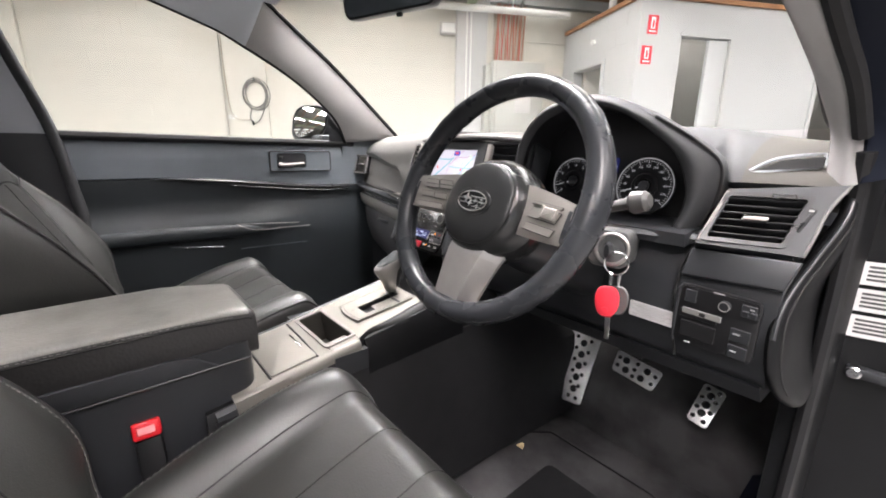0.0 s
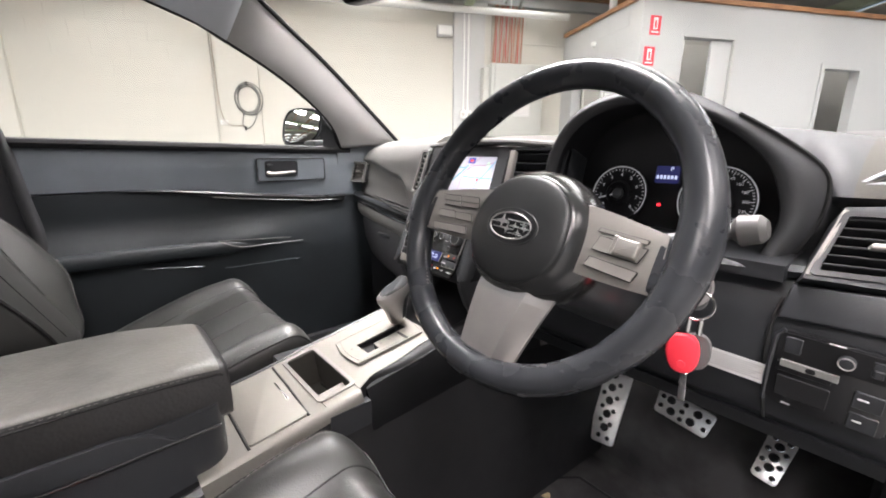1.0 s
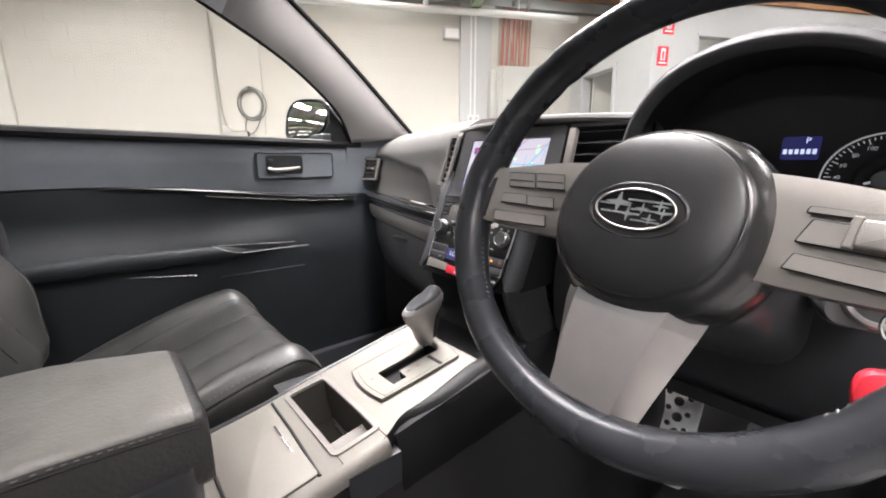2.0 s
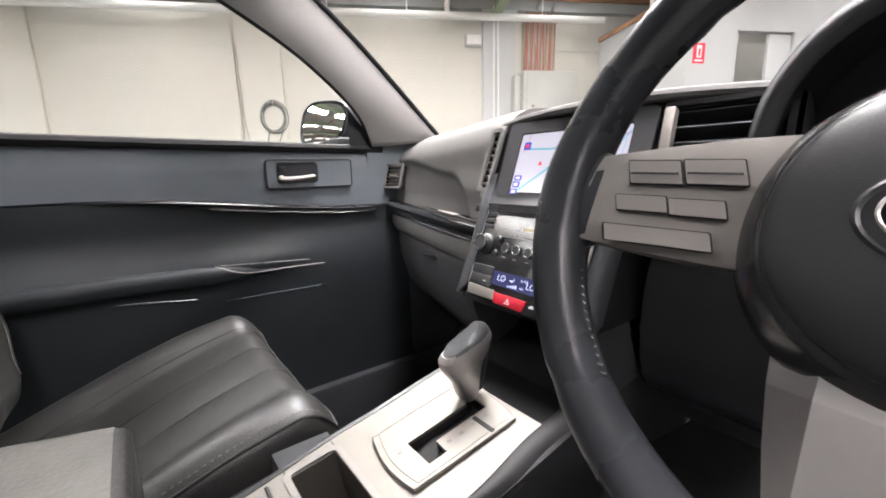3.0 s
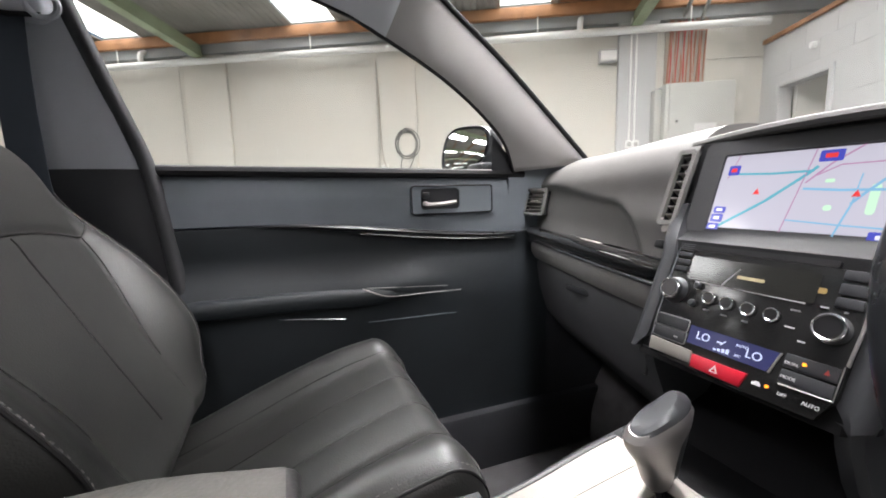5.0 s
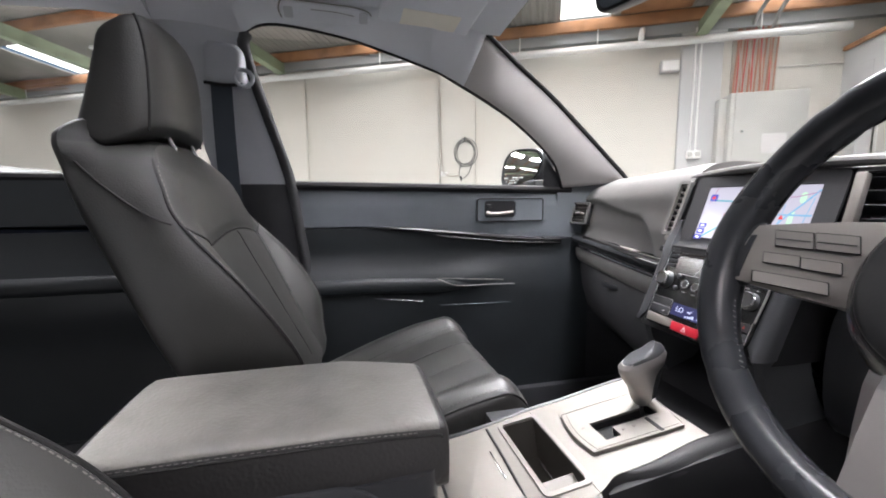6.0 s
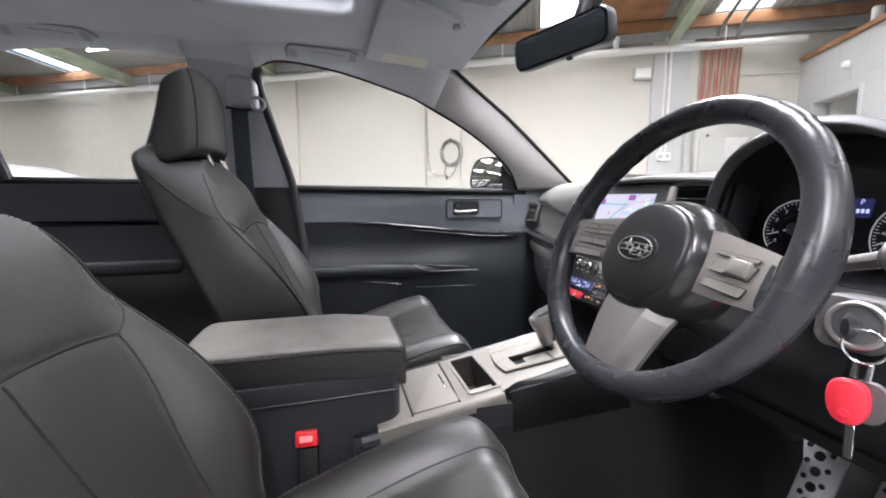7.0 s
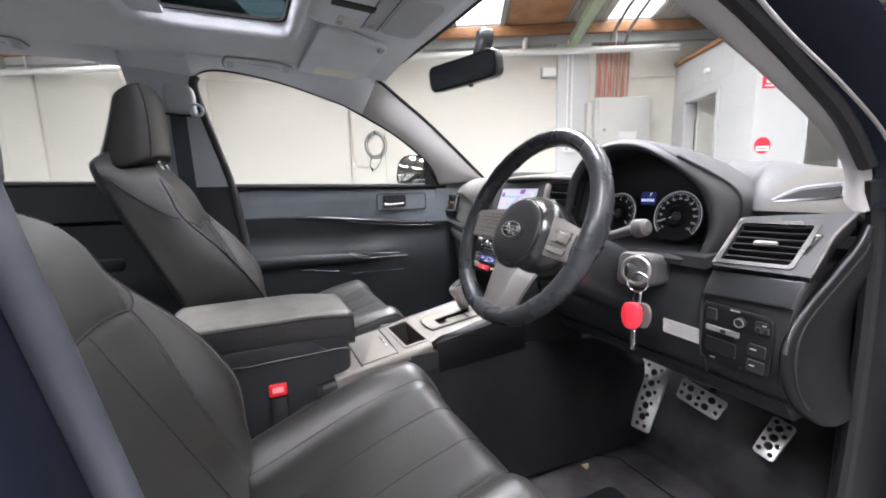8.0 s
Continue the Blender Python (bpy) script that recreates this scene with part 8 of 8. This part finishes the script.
for x in (-0.085, 0.085):
    lens = part("map_lens", plate(rounded(0.06, 0.05, 0.008, 4, x, 0.06), 0.003, m @ Matrix.Translation((0, 0, 0.0138)), 0.001, 1), LABEL_WHITE, oc, "pale map lamp lens")
    part("lamp_switch", plate(rounded(0.016, 0.012, 0.003, 3, x - 0.01, 0.075), 0.003, m @ Matrix.Translation((0, 0, 0.0165)), 0.001, 1), PILLAR, lens)
    part("lamp_button", plate(rounded(0.014, 0.014, 0.006, 4, x, 0.0), 0.003, m @ Matrix.Translation((0, 0, 0.0163)), 0.001, 1), PILLAR, oc)

# ---- driver's doorway ----
def shifted(pts, dx, dy, dz):
    return [(p[0] + dx, p[1] + dy, p[2] + dz) for p in pts]


single("a_pillar_outer", trim_between(shifted(R_SIDE, 0.008, 0.004, 0.004), shifted(R_SIDE, 0.075, 0.05, 0.03), 24, 0.012, 1, 0.05, (0.7, -0.6, 0.1)), PAINT, "dark painted windscreen pillar of the car body", "car body", kind="structure")
single("roof_rail_outer", trim_between(shifted(RAIL_EDGE, 0.012, 0, 0.008), shifted(RAIL_EDGE, 0.03, 0, 0.07), 20, 0.01, 1, 0.05, (0.7, 0, 0.1)), PAINT, "dark painted roof side of the car body", "car body", kind="structure")
def jamb(z):
    """Front face of the centre pillar: y, and how far it leans inward."""
    return -0.118 - 0.2 * (z - 1.016) - 0.25 * max(0.0, z - 1.1), 0.35 * max(0.0, z - 1.05)


def jamb_ring(z):
    y, t = jamb(z)
    return [(0.69 - t, y - 0.03, z), (0.731 - t, y - 0.018, z), (0.765 - t, y - 0.012, z), (0.779 - t, y - 0.012, z), (0.788 - t, y - 0.018, z), (0.794 - t, y - 0.032, z), (0.797 - t, y - 0.05, z), (0.80 - t, y - 0.6, z), (0.69 - t, y - 0.6, z)]


single("body_b_pillar", loft([jamb_ring(0.28 + 0.08 * i) for i in range(15)]), PAINT, "dark painted centre pillar of the car body", "car body", kind="structure")
single("door_seal", tube([V((0.728 - jamb(z)[1], jamb(z)[0] - 0.012, z)) for z in [0.36 + 0.04 * i for i in range(26)]], 0.011, 10), DOOR_SEAL, "thick black rubber seal on the centre pillar", "seal", kind="structure")
# silver tube stands in for the reflection on the painted pillar's edge
single("pillar_glint", tube(spline([(0.74, 0.40, 1.225), (0.75, 0.48, 1.177), (0.75, 0.595, 1.138), (0.752, 0.71, 1.087), (0.752, 0.78, 1.03)], 24), 0.0022, 8), SPOKE, "thin silver line for the reflection along the windscreen pillar", "car body", kind="structure")
hp = thing("hinge_pillar", (0.76, 1.0, 0.6), "dark hinge pillar of the open driver doorway with labels", "car body", kind="structure")
part("panel", loft([[(0.722, 0.80, z), (0.735, 0.82, z), (0.745, 0.93, z), (0.85, 0.96, z), (0.85, 1.1, z), (0.72, 1.1, z)] for z in (0.3, 0.6, 1.0)]), BLACK_MATT, hp)
part("seal", tube(spline([(0.727, 0.775, 1.03), (0.728, 0.80, 0.9), (0.73, 0.80, 0.6), (0.73, 0.76, 0.42), (0.73, 0.6, 0.36), (0.73, 0.2, 0.35), (0.73, -0.05, 0.40), (0.735, -0.06, 0.6)], 50), 0.011, 8), RUBBER, hp)
for i, z in enumerate((0.84, 0.795, 0.75)):
    ms = basis((0.772, 0.9345, z), (1, 0.28, 0), (0.28, -1, 0))
    lb = part("label", plate(rounded(0.06, 0.038, 0.003), 0.001, ms), LABEL_WHITE, hp, "white printed pressure label")
    part("label_print", join(*[plate(rounded(0.045, 0.004, 0.0008, 2, 0, 0.011 - 0.007 * k), 0.0004, ms @ Matrix.Translation((0, 0, 0.0011))) for k in range(4)]), LABEL_DARK, lb)
ck = part("door_check", box((0.79, 0.93, 0.672), (0.07, 0.02, 0.018), 0.004), BLACK, hp, "door check strap")
part("bolt", cyl((0.765, 0.935, 0.672), (0.765, 0.915, 0.672), 0.011, n=14, bevel=0.003), CHROME, ck)
single("sill", loft([[(0.66, y, 0.24), (0.66, y, 0.345), (0.68, y, 0.36), (0.78, y, 0.35), (0.80, y, 0.3), (0.80, y, 0.2)] for y in (-0.3, 0.3, 0.9, 1.0)]), PAINT, "dark painted door sill of the car", "sill", kind="structure")
single("sill_plate", loft([[(0.67, y, 0.3615), (0.72, y, 0.3625), (0.72, y, 0.3665), (0.67, y, 0.3655)] for y in (-0.1, 0.85)]), BLACK, "black plastic tread plate on the sill", "sill", kind="structure")

# parked white car beyond the rear window
wc = thing("parked_car", (-5.2, -3.6, 0), "white parked car beside the block wall", "car")
MCAR = Matrix.Translation((-5.2, -3.6, 0)) @ Matrix.Rotation(radians(-28), 4, "Z")


def car_ring(y, w, z0, z1, k=0.5):
    return [MCAR @ V((w * spow(math.cos(t), k), y, (z0 + z1) / 2 + (z1 - z0) / 2 * spow(math.sin(t), k))) for t in [2 * math.pi * i / 24 for i in range(24)]]


part("body", loft([car_ring(y, w, 0.25, z) for y, w, z in ((-2.15, 0.7, 0.75), (-2.05, 0.82, 0.9), (-1.2, 0.88, 0.98), (0.0, 0.89, 1.0), (1.2, 0.88, 0.95), (2.0, 0.8, 0.78), (2.15, 0.65, 0.65))]), WHITE_PAINT, wc)
part("cabin", loft([car_ring(y, w, 0.9, z, 0.6) for y, w, z in ((-1.75, 0.6, 1.0), (-1.2, 0.68, 1.33), (-0.6, 0.7, 1.42), (0.1, 0.69, 1.41), (0.6, 0.66, 1.27), (1.1, 0.62, 1.0))]), WHITE_PAINT, wc)
for s in (-1, 1):
    part("side_glass", moved(loft([[(s * 0.70, y, z) for y, z in ((-1.2, 1.02), (-0.9, 1.3), (0.15, 1.32), (0.75, 1.02))], [(s * 0.665, y, z) for y, z in ((-1.2, 1.02), (-0.9, 1.3), (0.15, 1.32), (0.75, 1.02))]]), MCAR), GLOSS, wc)
    for y in (-1.35, 1.35):
        wl = part("wheel", moved(cyl((s * 0.7, y, 0.31), (s * 0.9, y, 0.31), 0.31, n=28, bevel=0.03), MCAR), RUBBER, wc)
        part("rim", moved(cyl((s * 0.88, y, 0.31), (s * 0.905, y, 0.31), 0.2, n=20, bevel=0.01), MCAR), SPOKE, wl)
